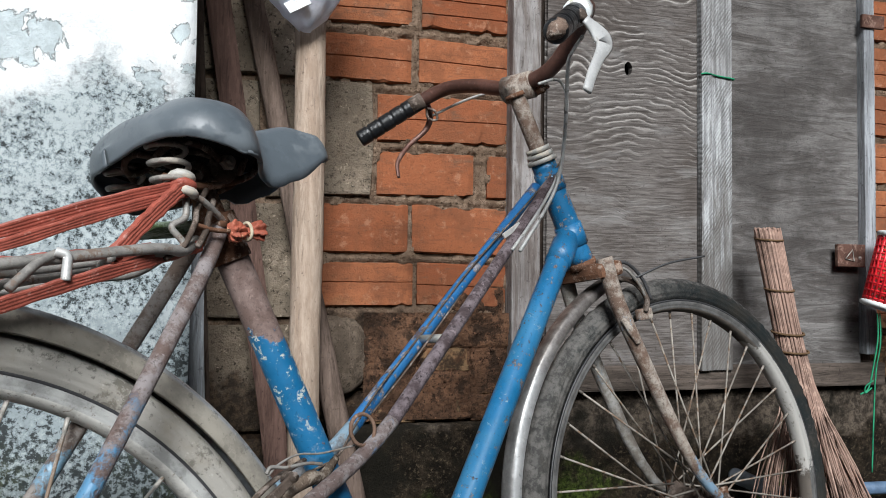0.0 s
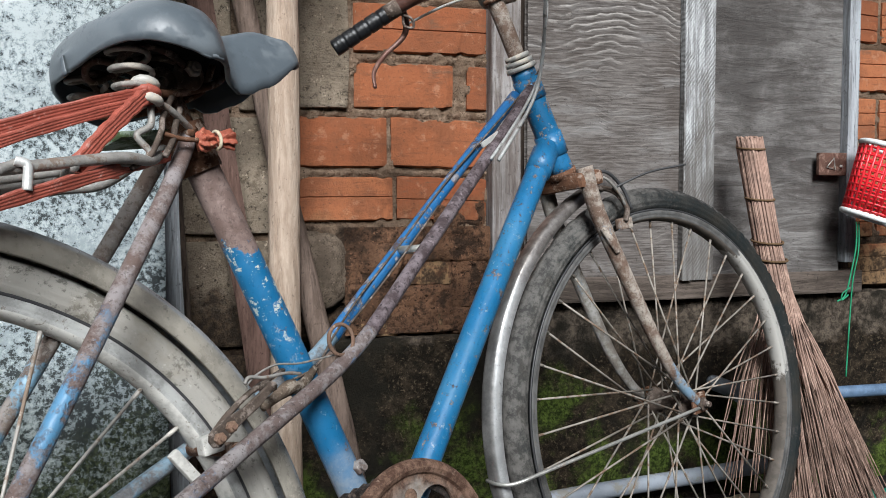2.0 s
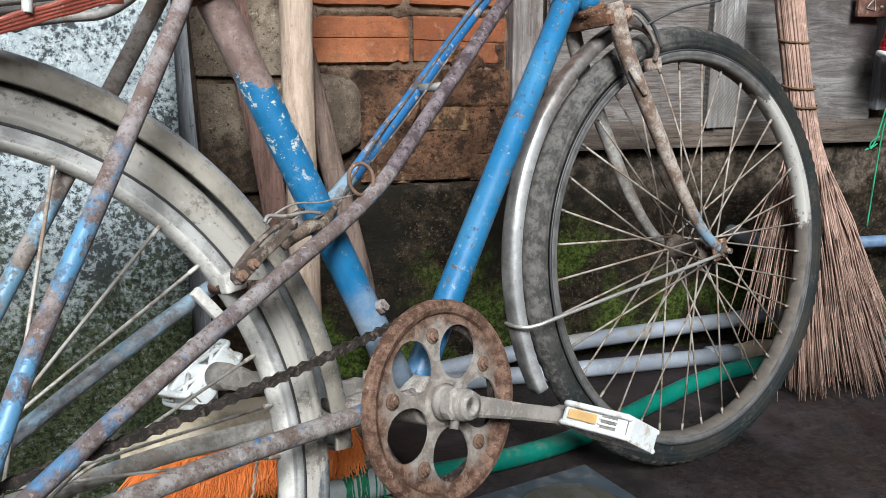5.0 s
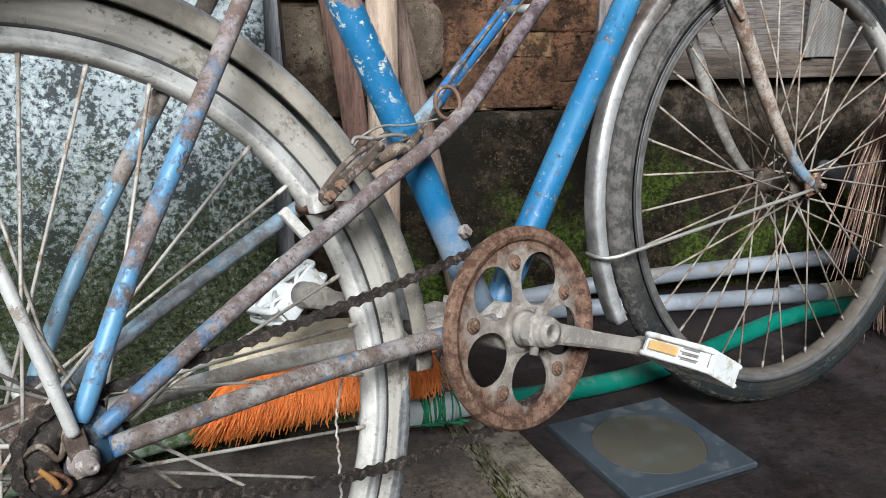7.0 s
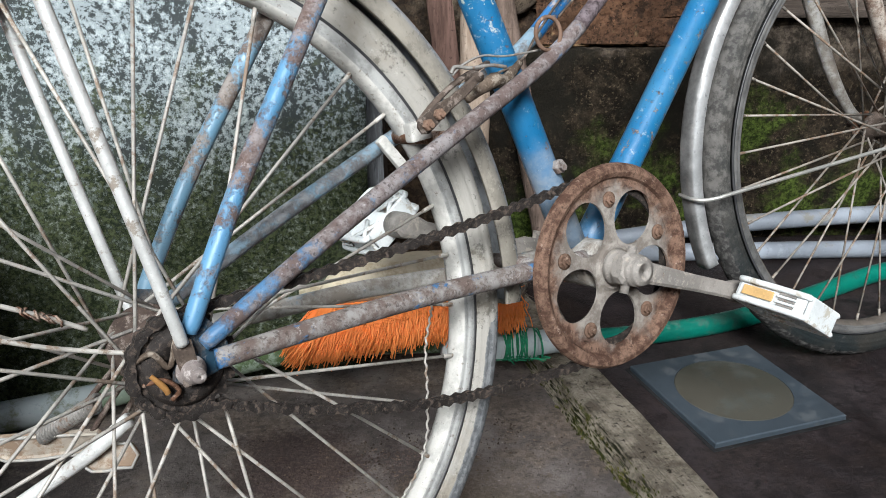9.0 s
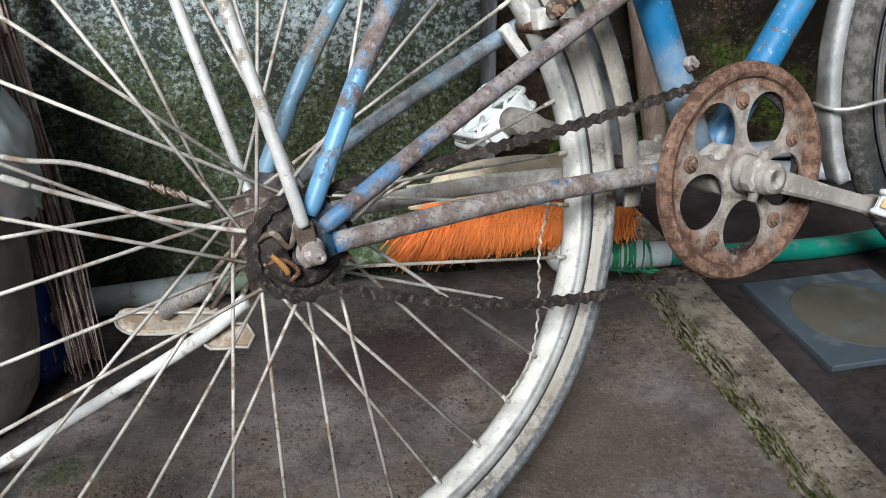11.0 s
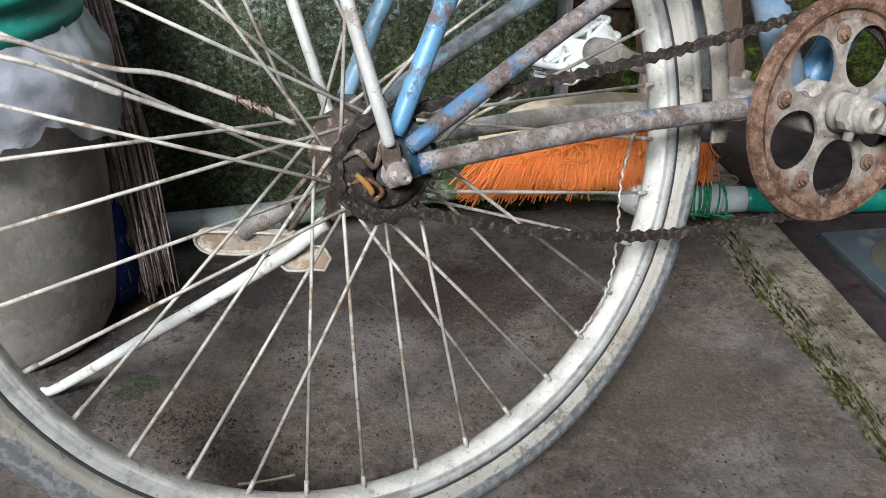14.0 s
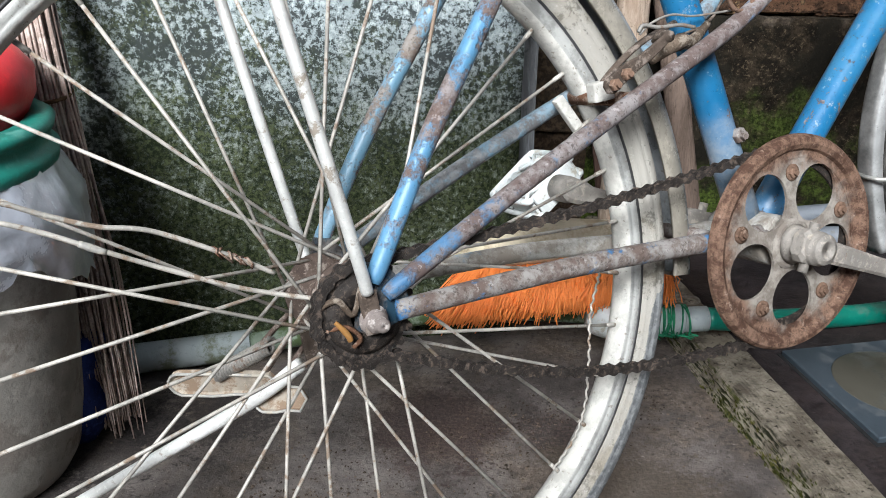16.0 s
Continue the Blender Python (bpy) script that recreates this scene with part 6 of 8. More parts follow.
def ring_with_holes():
    """The chainring disc: rim, five lobed openings, a raised spider."""
    bm = bmesh.new()
    y0, y1 = -0.0515, -0.0485
    mid = 0.0530
    # one sector of quads between each opening and the surrounding outline
    for j in range(5):
        c = radians(85.5 + 36 + 72 * j)
        n = 28
        hole, outer = [], []
        for i in range(n):
            t = 2 * math.pi * i / n
            u, v = 0.0272 * math.cos(t), (0.0258 + 0.0016 * math.cos(t)) * math.sin(t)
            hole.append((mid + u, v))
            # outline of the sector: ring segment from r 0.0225 to 0.0775 over 72 degrees
            ct, st = math.cos(t), math.sin(t)
            s = 0.0
            while s < 0.1:
                x, z = mid + s * ct, s * st
                if not (0.0215 < math.hypot(x, z) < 0.0815 and abs(math.atan2(z, x)) < radians(36)):
                    break
                s += 0.0004
            outer.append((mid + s * ct, s * st))
        cs, sn = math.cos(c), math.sin(c)
        for y, flip in ((y0, 1), (y1, -1)):
            H = [bm.verts.new((x * cs - z * sn, y, x * sn + z * cs)) for x, z in hole]
            O = [bm.verts.new((x * cs - z * sn, y, x * sn + z * cs)) for x, z in outer]
            for i in range(n):
                q = (i + 1) % n
                bm.faces.new((H[i], O[i], O[q], H[q]) if flip > 0 else (H[q], O[q], O[i], H[i]))
            if flip < 0:
                for i in range(n):
                    q = (i + 1) % n
                    bm.faces.new((first[i], first[q], H[q], H[i]))
            first = H
    bmesh.ops.remove_doubles(bm, verts=bm.verts, dist=0.0007)
    # outer rim: a rolled guard
    lathe([(0.0798, -0.0520), (0.084, -0.0520), (0.0865, -0.0525), (0.0885, -0.0560), (0.0930, -0.0585), (0.0985, -0.0575), (0.1015, -0.0530), (0.1018, -0.0485), (0.0995, -0.0460), (0.0945, -0.0490), (0.0798, -0.0485)], 96, bm=bm)
    lathe([(0.0005, -0.0535), (0.0215, -0.0535), (0.0245, -0.0515), (0.0245, -0.0460), (0.0005, -0.0460)], 40, bm=bm)
    return bm


part("guard_ring", ring_with_holes(), M_CHAINRING, cranks, smooth=False)
part("chainring", toothed(0.0895, 0.0945, 46, -0.0455, -0.0430, 0.074), M_CHAIN, cranks, smooth=False)
for j in range(5):
    c = radians(85.5 + 72 * j)
    bolt(cranks, 0.0672 * math.cos(c), -0.0515, 0.0672 * math.sin(c), 0.0054, 0.0042, M_RING)
    part("washer", moved(lathe([(0.003, -0.0530), (0.0078, -0.0530), (0.0078, -0.0515), (0.003, -0.0515)], 16), Matrix.Translation((0.0672 * math.cos(c), 0, 0.0672 * math.sin(c)))), M_RING, cranks)
part("axle", lathe([(0.0005, -0.0900), (0.0070, -0.0900), (0.0076, -0.0912), (0.0100, -0.0912), (0.0106, -0.0900), (0.0134, -0.0896), (0.0142, -0.0880), (0.0142, -0.0840), (0.0152, -0.0832), (0.0158, -0.0815), (0.0158, -0.0650), (0.0165, -0.0620), (0.0168, -0.0575), (0.0190, -0.0545), (0.0005, -0.05)], 36), M_CRANK, cranks, "dusty round crank boss")
CA = radians(-27.0)
for s, ang in ((-1, CA), (1, CA + math.pi)):
    d = Vector((math.cos(ang), 0, math.sin(ang)))
    e = Vector((-math.sin(ang), 0, math.cos(ang)))
    bm = bmesh.new()
    rows = []
    for t, w, th, yy in ((-0.018, 0.010, 0.006, 0.072), (-0.012, 0.0155, 0.008, 0.072), (0.010, 0.0155, 0.008, 0.073), (0.024, 0.0105, 0.0065, 0.074), (0.085, 0.0085, 0.0055, 0.078), (0.140, 0.0085, 0.0055, 0.081), (0.152, 0.0120, 0.0060, 0.082), (0.166, 0.0120, 0.0060, 0.082), (0.173, 0.0075, 0.005, 0.082)):
        c = d * t + Vector((0, s * yy, 0))
        rows.append([bm.verts.new(c + e * a * w + Vector((0, b * th, 0))) for a, b in ((-1, -0.6), (-0.7, -1), (0.7, -1), (1, -0.6), (1, 0.6), (0.7, 1), (-0.7, 1), (-1, 0.6))])
    for a, b in zip(rows, rows[1:]):
        for i in range(8):
            bm.faces.new((a[i], a[(i + 1) % 8], b[(i + 1) % 8], b[i]))
    bm.faces.new(rows[0]), bm.faces.new(list(reversed(rows[-1])))
    bmesh.ops.recalc_face_normals(bm, faces=bm.faces)
    part("crank", bm, M_CRANK, cranks, smooth=False)
    if s < 0:
        # worn stamped bar on the crank
        for k in range(9):
            m0 = d * (0.040 + k * 0.0085) + Vector((0, -0.0805 - 0.0004 * k, 0))
            part("stamp", moved(box(-0.0026, 0.0026, -0.0008, 0.0008, -0.0036, 0.0036, 0.0006), Matrix.Translation(m0) @ Matrix.Rotation(-ang, 4, "Y")), M_WIRE, cranks, smooth=False)
    part("cotter", sweep([d * -0.002 + e * -0.024 + Vector((0, s * 0.072, 0)), d * -0.002 + e * 0.022 + Vector((0, s * 0.072, 0))], 0.0046, 10, 1), M_CRANK, cranks)
    # pedal
    pd = new("pedal")
    pd.parent = bike
    pd["label"] = "white plastic pedal with an amber reflector" if s < 0 else "white plastic cage pedal, open and dusty"
    tilt = Matrix.Rotation(radians(7), 4, "X") if s < 0 else Matrix.Identity(4)
    pd.matrix_basis = Matrix.Translation(BB + d * 0.159 + Vector((0, s * 0.088 if s < 0 else 0.100, 0))) @ tilt @ Matrix.Rotation(radians(38 if s < 0 else -30), 4, "Y")
    part("spindle", sweep([(0, 0, 0), (0, s * 0.088, 0)], 0.0065, 12, 1), M_DUSTY, pd)
    part("sleeve", sweep([(0, s * 0.004, 0), (0, s * 0.020, 0)], 0.0098, 16, 1), M_DUSTY, pd)
    hx, y0, y1, hz2 = 0.034, 0.012, 0.088, 0.010
    for sx in (-1, 1):
        for sz in (-1, 1):
            part("rail", sweep([(sx * (hx - 0.006), s * y0, sz * hz2), (sx * hx, s * (y0 + 0.008), sz * hz2), (sx * hx, s * (y1 - 0.008), sz * hz2), (sx * (hx - 0.006), s * y1, sz * hz2)], 0.0032, 8, 4), M_WHITE, pd)
        part("cheek", box(sx * (hx - 0.004) - 0.002, sx * (hx - 0.004) + 0.002, min(s * 0.014, s * 0.086), max(s * 0.014, s * 0.086), -0.009, 0.009, 0.0015), M_WHITE, pd, smooth=False)
        if s < 0:
            part("reflector", box(sx * (hx + 0.0005) - 0.001, sx * (hx + 0.0005) + 0.001, s * 0.054, s * 0.020, -0.0050, 0.0050, 0.001), M_AMBER, pd, "amber reflector", smooth=False)
        for g4 in range(3):
            zz = -0.0056 + 0.0056 * g4
            part("slot", box(sx * (hx - 0.001) - 0.0014, sx * (hx - 0.001) + 0.0014, min(s * 0.059, s * 0.076), max(s * 0.059, s * 0.076), zz - 0.0013, zz + 0.0013, 0.0004), M_WIRE, pd, smooth=False)
            part("rib", box(sx * (hx + 0.0002) - 0.0012, sx * (hx + 0.0002) + 0.0012, min(s * 0.057, s * 0.078), max(s * 0.057, s * 0.078), zz + 0.0016, zz + 0.0040, 0.0006), M_WHITE, pd, smooth=False)
    for yy in (y0, y1):
        part("end_plate", box(-hx + 0.006, hx - 0.006, min(s * yy - 0.0025, s * yy + 0.0025), max(s * yy - 0.0025, s * yy + 0.0025), -0.013, 0.013, 0.002), M_WHITE, pd, smooth=False)
    part("barrel", sweep([(0, s * 0.022, 0), (0, s * 0.086, 0)], 0.0098, 16, 1), M_WHITE, pd)
    part("cross_rib", box(-hx + 0.004, hx - 0.004, min(s * 0.047, s * 0.055), max(s * 0.047, s * 0.055), -0.0115, 0.0115, 0.002), M_WHITE, pd, smooth=False)
    for yy in (0.031, 0.070):
        for sx in (-1, 1):
            part("strut", sweep([(sx * 0.008, s * (yy - 0.012), 0.009), (sx * 0.031, s * (yy + 0.010), 0.009)], 0.0024, 6, 1), M_WHITE, pd)
            part("strut", sweep([(sx * 0.008, s * (yy + 0.012), 0.009), (sx * 0.031, s * (yy - 0.010), 0.009)], 0.0024, 6, 1), M_WHITE, pd)
    if s > 0:
        part("axle_cap", lathe([(0.0005, -0.0215), (0.0045, -0.0215), (0.0052, -0.0205), (0.0054, -0.0175), (0.0080, -0.0172), (0.0082, -0.0150), (0.0118, -0.0146), (0.0132, -0.0130), (0.0135, -0.010), (0.0135, 0.008), (0.0005, 0.009)], 28), M_CRANK, pd, "dusty spindle end with a round nut")

# chain: a closed loop of links
chain = new("chain")
chain.parent = bike
chain["label"] = "dark oily chain with a slack lower run"
loop = []
R1, R2, YC = 0.0920, 0.0370, -0.0442
for i in range(30):
    a = radians(98 - 196 * i / 29)
    loop.append(Vector((BB.x + R1 * math.cos(a), YC, BB.z + R1 * math.sin(a))))
for t in [j / 24 for j in range(1, 24)]:
    p = Vector((BB.x - R1 * 0.139, YC, BB.z - R1 * 0.99)).lerp(Vector((0.012, YC - 0.003, -R2 * 0.97)), t)
    p.z -= 0.024 * math.sin(math.pi * t) * (0.75 + 0.5 * t)
    loop.append(p)
for i in range(16):
    a = radians(-70 - 200 * i / 15)
    loop.append(Vector((R2 * math.cos(a), YC - 0.004, R2 * math.sin(a))))
for t in [j / 24 for j in range(1, 24)]:
    p = Vector((-0.001, YC - 0.004, R2)).lerp(Vector((BB.x - R1 * 0.139, YC, BB.z + R1 * 0.99)), t)
    p.z -= 0.006 * math.sin(math.pi * t)
    loop.append(p)
total = sum((loop[i] - loop[i - 1]).length for i in range(len(loop)))
count = round(total / 0.0127)


def on_loop(s):
    s %= total
    for i in range(len(loop)):
        a, b = loop[i], loop[(i + 1) % len(loop)]
        if s <= (b - a).length:
            return a.lerp(b, s / (b - a).length)
        s -= (b - a).length
    return loop[0]


def link_mesh(wide):
    bm = bmesh.new()
    for sy in (-1, 1):
        y0 = sy * wide
        o = []
        for cx, a0 in ((-0.00635, 90), (0.00635, -90)):
            o.append((0.0, math.copysign(0.0024, a0)))
            for i in range(5):
                a = radians(a0 + 45 * i)
                o.append((cx + 0.0044 * math.cos(a), 0.0044 * math.sin(a)))
        A = [bm.verts.new((x, y0 - 0.0006, z)) for x, z in o]
        C = [bm.verts.new((x, y0 + 0.0006, z)) for x, z in o]
        bm.faces.new(A), bm.faces.new(list(reversed(C)))
        for i in range(12):
            bm.faces.new((A[i], C[i], C[(i + 1) % 12], A[(i + 1) % 12]))
    for cx in (-0.00635, 0.00635):
        sweep([(cx, -wide, 0), (cx, wide, 0)], 0.0033, 6, 1, bm=bm)
        sweep([(cx, -wide - 0.0014, 0), (cx, wide + 0.0014, 0)], 0.0019, 6, 1, bm=bm)
    bmesh.ops.recalc_face_normals(bm, faces=bm.faces)
    return bm


links = [part("link", link_mesh(0.0030), M_CHAIN, chain, smooth=False), part("link", link_mesh(0.0042), M_CHAIN, chain, smooth=False)]
for i in range(count):
    p, q = on_loop(total * i / count), on_loop(total * (i + 1) / count)
    d = (q - p).normalized()
    ang = math.atan2(d.z, d.x)
    m = Matrix.Translation((p + q) / 2) @ Matrix.Rotation(-ang, 4, "Y") @ Matrix.Rotation(radians(3 * math.sin(i * 2.1)), 4, "X")
    if i < 2:
        links[i % 2].matrix_basis = m
    else:
        again(links[i % 2], m)

# ---- rear brake by the stays, kickstand ----
brake = new("rear_brake")
brake.parent = bike
brake["label"] = "rusty rear brake arm on the stays"
bm = bmesh.new()
outline = [(0.232, 0.110), (0.2290, 0.116), (0.2305, 0.121), (0.253, 0.131), (0.266, 0.1335), (0.278, 0.1385), (0.296, 0.1465), (0.301, 0.1445), (0.299, 0.1400), (0.281, 0.1300), (0.270, 0.1255), (0.259, 0.1205), (0.238, 0.109)]
front_face = [bm.verts.new((x, -0.0530, z)) for x, z in outline]
back_face = [bm.verts.new((x, -0.0490, z)) for x, z in outline]
bm.faces.new(front_face), bm.faces.new(list(reversed(back_face)))
for k in range(len(outline)):
    q = (k + 1) % len(outline)
    bm.faces.new((front_face[k], back_face[k], back_face[q], front_face[q]))
bmesh.ops.recalc_face_normals(bm, faces=bm.faces)
bmesh.ops.bevel(bm, geom=[e for e in bm.edges if abs(e.verts[0].co.y - e.verts[1].co.y) < 1e-4], offset=0.0009, segments=1, affect="EDGES")
part("arm", bm, M_IRON, brake, smooth=False)
part("knuckle", sweep([(0.297, -0.054, 0.1435), (0.300, -0.040, 0.1440), (0.304, -0.028, 0.1400)], [0.0048, 0.0050, 0.0036], 8, 4), M_IRON, brake)
part("arm", sweep([(0.245, -0.028, 0.116), (0.268, -0.026, 0.130), (0.30, -0.02, 0.142), (0.340, -0.012, 0.150)], 0.0040, 8, flat=0.6), M_IRON, brake)
part("shoe", moved(box(-0.010, 0.010, -0.006, 0.006, -0.008, 0.008, 0.002), Matrix.Translation((0.244, -0.026, 0.110))), M_RIM, brake, smooth=False)
part("shoe", moved(box(-0.005, 0.005, -0.004, 0.004, -0.020, 0.020, 0.002), pose(0.246, 0.026, 0.088, 0, -30, 0)), M_RIM, brake, smooth=False)
bolt(brake, 0.237, -0.0535, 0.1165, 0.0050, 0.005, M_RING)
bolt(brake, 0.2495, -0.0535, 0.1225, 0.0050, 0.005, M_RING)
part("rag", sweep([(0.305, -0.02, 0.124), (0.335, -0.022, 0.134), (0.352, -0.018, 0.132), (0.375, -0.016, 0.144)], [0.004, 0.007, 0.0055, 0.003], 8, wobble=0.5), M_RAG, brake)
part("wire", sweep([(0.286, -0.03, 0.150), (0.292, -0.03, 0.1545), (0.307, -0.03, 0.1505), (0.330, -0.03, 0.1485), (0.346, -0.03, 0.144)], 0.0018, 6), M_WIRE, brake, "bent grey wire")
part("wire", sweep([(0.287, -0.03, 0.148), (0.301, -0.028, 0.1545), (0.325, -0.026, 0.1580), (0.351, -0.026, 0.153), (0.392, -0.026, 0.151)], 0.0011, 6), M_WIRE, brake)
tube("cable", [(0.335, -0.018, 0.138), (0.38, -0.012, 0.145), (0.42, 0.004, 0.166), (0.48, 0.018, 0.200), (0.56, 0.020, 0.248), (0.66, 0.014, 0.315), (0.80, -0.004, 0.402), (0.86, -0.024, 0.45)], 0.0013, M_IRON, seg=6)
tube("cable", [(0.43, -0.016, 0.176), (0.50, -0.012, 0.215), (0.60, -0.012, 0.28)], 0.0011, M_IRON, seg=6)
part("cable_ring", sweep([(0.398 + 0.0150 * math.cos(t), -0.034, 0.164 + 0.0150 * math.sin(t)) for t in [2 * math.pi * j / 24 for j in range(24)]], 0.0020, 8, 1, True), M_RING, bike, "rusty wire ring hanging at the seat tube")
part("clip", moved(box(-0.020, 0.020, -0.0015, 0.0015, -0.0035, 0.0035, 0.001), pose(0.712, -0.020, 0.352, 0, -20, 0)), M_ROD, bike, smooth=False)
bolt(bike, 0.400, -0.014, 0.038, 0.0075, 0.007, M_STAY)

stand = new("kickstand")
stand.parent = bike
stand["label"] = "white-painted kickstand folded out on the far side"
part("leg", sweep([(-0.030, 0.050, -0.060), (-0.075, 0.088, -0.094), (-0.19, 0.190, -0.165), (-0.290, 0.280, -0.226), (-0.308, 0.296, -0.230)], [0.0062, 0.0062, 0.0058, 0.0054, 0.0036], 12), M_LEG, stand)
def foot_plate(length, h0, h1, th):
    """A flat pressed plate with one rounded end and turned edges."""
    bm = bmesh.new()
    o = [(length / 2, -h1), (length / 2 + h1 * 0.6, 0), (length / 2, h1), (length * 0.1, h1 * 1.1), (-length * 0.2, h0)]
    o += [(-length / 2 + h0 * math.cos(radians(a)), h0 * math.sin(radians(a))) for a in (100, 130, 160, 190, 220, 250)]
    o += [(-length * 0.2, -h0), (length * 0.1, -h1 * 0.9)]
    n = len(o)
    A = [bm.verts.new((x, -th, z)) for x, z in o]
    C = [bm.verts.new((x, th, z)) for x, z in o]
    I = [bm.verts.new((x * 0.93, -th * 0.2, z * 0.78)) for x, z in o]
    bm.faces.new(list(reversed(C)))
    bm.faces.new(I)
    for k in range(n):
        q = (k + 1) % n
        bm.faces.new((A[k], C[k], C[q], A[q]))
        bm.faces.new((I[k], A[k], A[q], I[q]))
    bmesh.ops.recalc_face_normals(bm, faces=bm.faces)
    return bm


M_PLATE = plain("dirty_cream_enamel", (0.46, 0.40, 0.33), 0.6, 0, 0.3, 40, (0.24, 0.17, 0.12), 0.50)
for length, h0, h1, place in ((0.080, 0.0130, 0.0115, pose(-0.083, 0.104, -0.076, 18, 6, -36)), (0.030, 0.0105, 0.0100, pose(-0.046, 0.072, -0.094, -20, 4, -36))):
    plate = part("plate", foot_plate(length, h0, h1, 0.003), M_PLATE, stand, "white pressed foot plate, stained brown inside", smooth=False)
    plate.matrix_basis = place
    o = [(length / 2, -h1), (length / 2 + h1 * 0.6, 0), (length / 2, h1), (length * 0.1, h1 * 1.1), (-length * 0.2, h0)]
    o += [(-length / 2 + h0 * math.cos(radians(a)), h0 * math.sin(radians(a))) for a in (100, 130, 160, 190, 220, 250)]
    o += [(-length * 0.2, -h0), (length * 0.1, -h1 * 0.9)]
    part("rim", sweep([(x, -0.0030, z) for x, z in o], 0.0014, 6, 1, True), M_DUSTY, plate)
for a, b in (((-0.006, 0.062, -0.020), (-0.056, 0.084, -0.072)), ((0.004, 0.062, -0.030), (-0.050, 0.080, -0.088)), ((-0.016, 0.060, -0.012), (-0.066, 0.092, -0.060))):
    part("arm", sweep([a, Vector(a).lerp(Vector(b), 0.5) + Vector((0, 0.004, 0)), b], [0.0048, 0.0040, 0.0046], 8, 5, flat=0.6), M_HUB, stand, "rust-stained stand arm")
pts = [(-0.045 - 0.045 * i / 160, 0.075 + 0.028 * i / 160, -0.045 - 0.02 * i / 160) for i in range(161)]
pts = [(x + 0.0045 * math.cos(i * 0.8), y + 0.003 * math.cos(i * 0.8), z + 0.0065 * math.sin(i * 0.8)) for i, (x, y, z) in enumerate(pts)]
part("spring", sweep(pts, 0.0018, 6, 1), M_WIRE, stand)
part("bracket", box(-0.022, 0.010, 0.062, 0.068, -0.066, 0.010, 0.003), M_IRON, stand, smooth=False)

# ---- handlebar ----
bar = new("handlebar")
bar.parent = bike
bar["label"] = "rusty brown handlebar with black grips"
TOP = AX0 + AXD * 0.270
part("stem", sweep([AX0 + AXD * 0.16, AX0 + AXD * 0.22, TOP + AXD * 0.006], [0.0118, 0.0118, 0.0125], 16), M_FORK, bar, "flaking stem")
part("clamp", sweep([TOP + Vector((0.012, 0.022, 0.003)), TOP + Vector((0.016, -0.022, -0.003))], 0.0195, 16, 1), M_FORK, bar)
part("clamp", sweep([TOP - AXD * 0.016, TOP - AXD * 0.010], 0.0165, 16, 1), M_RUST, bar)
bolt(bar, 0.836, -0.022, 0.548, 0.006, 0.012, M_RUST)
part("bar", sweep([(0.766, 0.268, 0.574), (0.800, 0.228, 0.594), (0.826, 0.198, 0.608), (0.846, 0.150, 0.616), (0.842, 0.09, 0.598), (0.830, 0.03, 0.571), (0.828, -0.02, 0.563), (0.824, -0.06, 0.566), (0.812, -0.110, 0.586), (0.775, -0.160, 0.597), (0.705, -0.194, 0.574), (0.575, -0.234, 0.512)], 0.0108, 16), M_BAR, bar)
for pts in ([(0.760, 0.275, 0.5705), (0.826, 0.198, 0.608)], [(0.572, -0.2355, 0.510), (0.700, -0.196, 0.572)]):
    a, b = Vector(pts[0]), Vector(pts[1])
    ridges = [0.0112] + [0.0134 - 0.0016 * (k % 9 == 8) - 0.0003 * (k % 3 == 2) for k in range(46)] + [0.0128]
    part("grip", sweep([a.lerp(b, k / 47) for k in range(48)], ridges, 16, 1), M_RUBBER, bar, "ribbed black rubber grip")
part("tape", sweep([(0.561, -0.2390, 0.5045), (0.568, -0.2368, 0.508), (0.576, -0.2344, 0.5118)], [0.003, 0.0075, 0.0118], 12, 3, wobble=0.7), plain("torn_grip_end", (0.20, 0.14, 0.11), 0.8, 0, 0.5, 90, (0.42, 0.36, 0.31), 0.56, 0.002), bar, "torn dirty grip end")
part("collar", sweep([(0.818, 0.206, 0.604), (0.832, 0.190, 0.611)], 0.0130, 14, 1), M_IRON, bar)
part("cable_end", sweep([(0.836, 0.192, 0.600), (0.846, 0.182, 0.590), (0.850, 0.186, 0.578), (0.842, 0.196, 0.584), (0.838, 0.190, 0.602)], 0.0022, 6), M_HUB, bar, "rusty lever bracket")
part("collar", sweep([(0.668, -0.207, 0.557), (0.690, -0.200, 0.567)], 0.0160, 14, 1), M_WHITE, bar)
part("lever", sweep([(0.838, 0.188, 0.606), (0.852, 0.200, 0.588), (0.850, 0.214, 0.570), (0.822, 0.232, 0.548), (0.795, 0.236, 0.522), (0.786, 0.232, 0.496)], [0.0045, 0.005, 0.004, 0.0038, 0.0032], 8, flat=0.7), M_BAR, bar, "rusty brake lever")
part("rod", sweep([(0.852, 0.200, 0.588), (0.880, 0.15, 0.598), (0.892, 0.10, 0.597)], 0.0022, 8), M_ROD, bar)
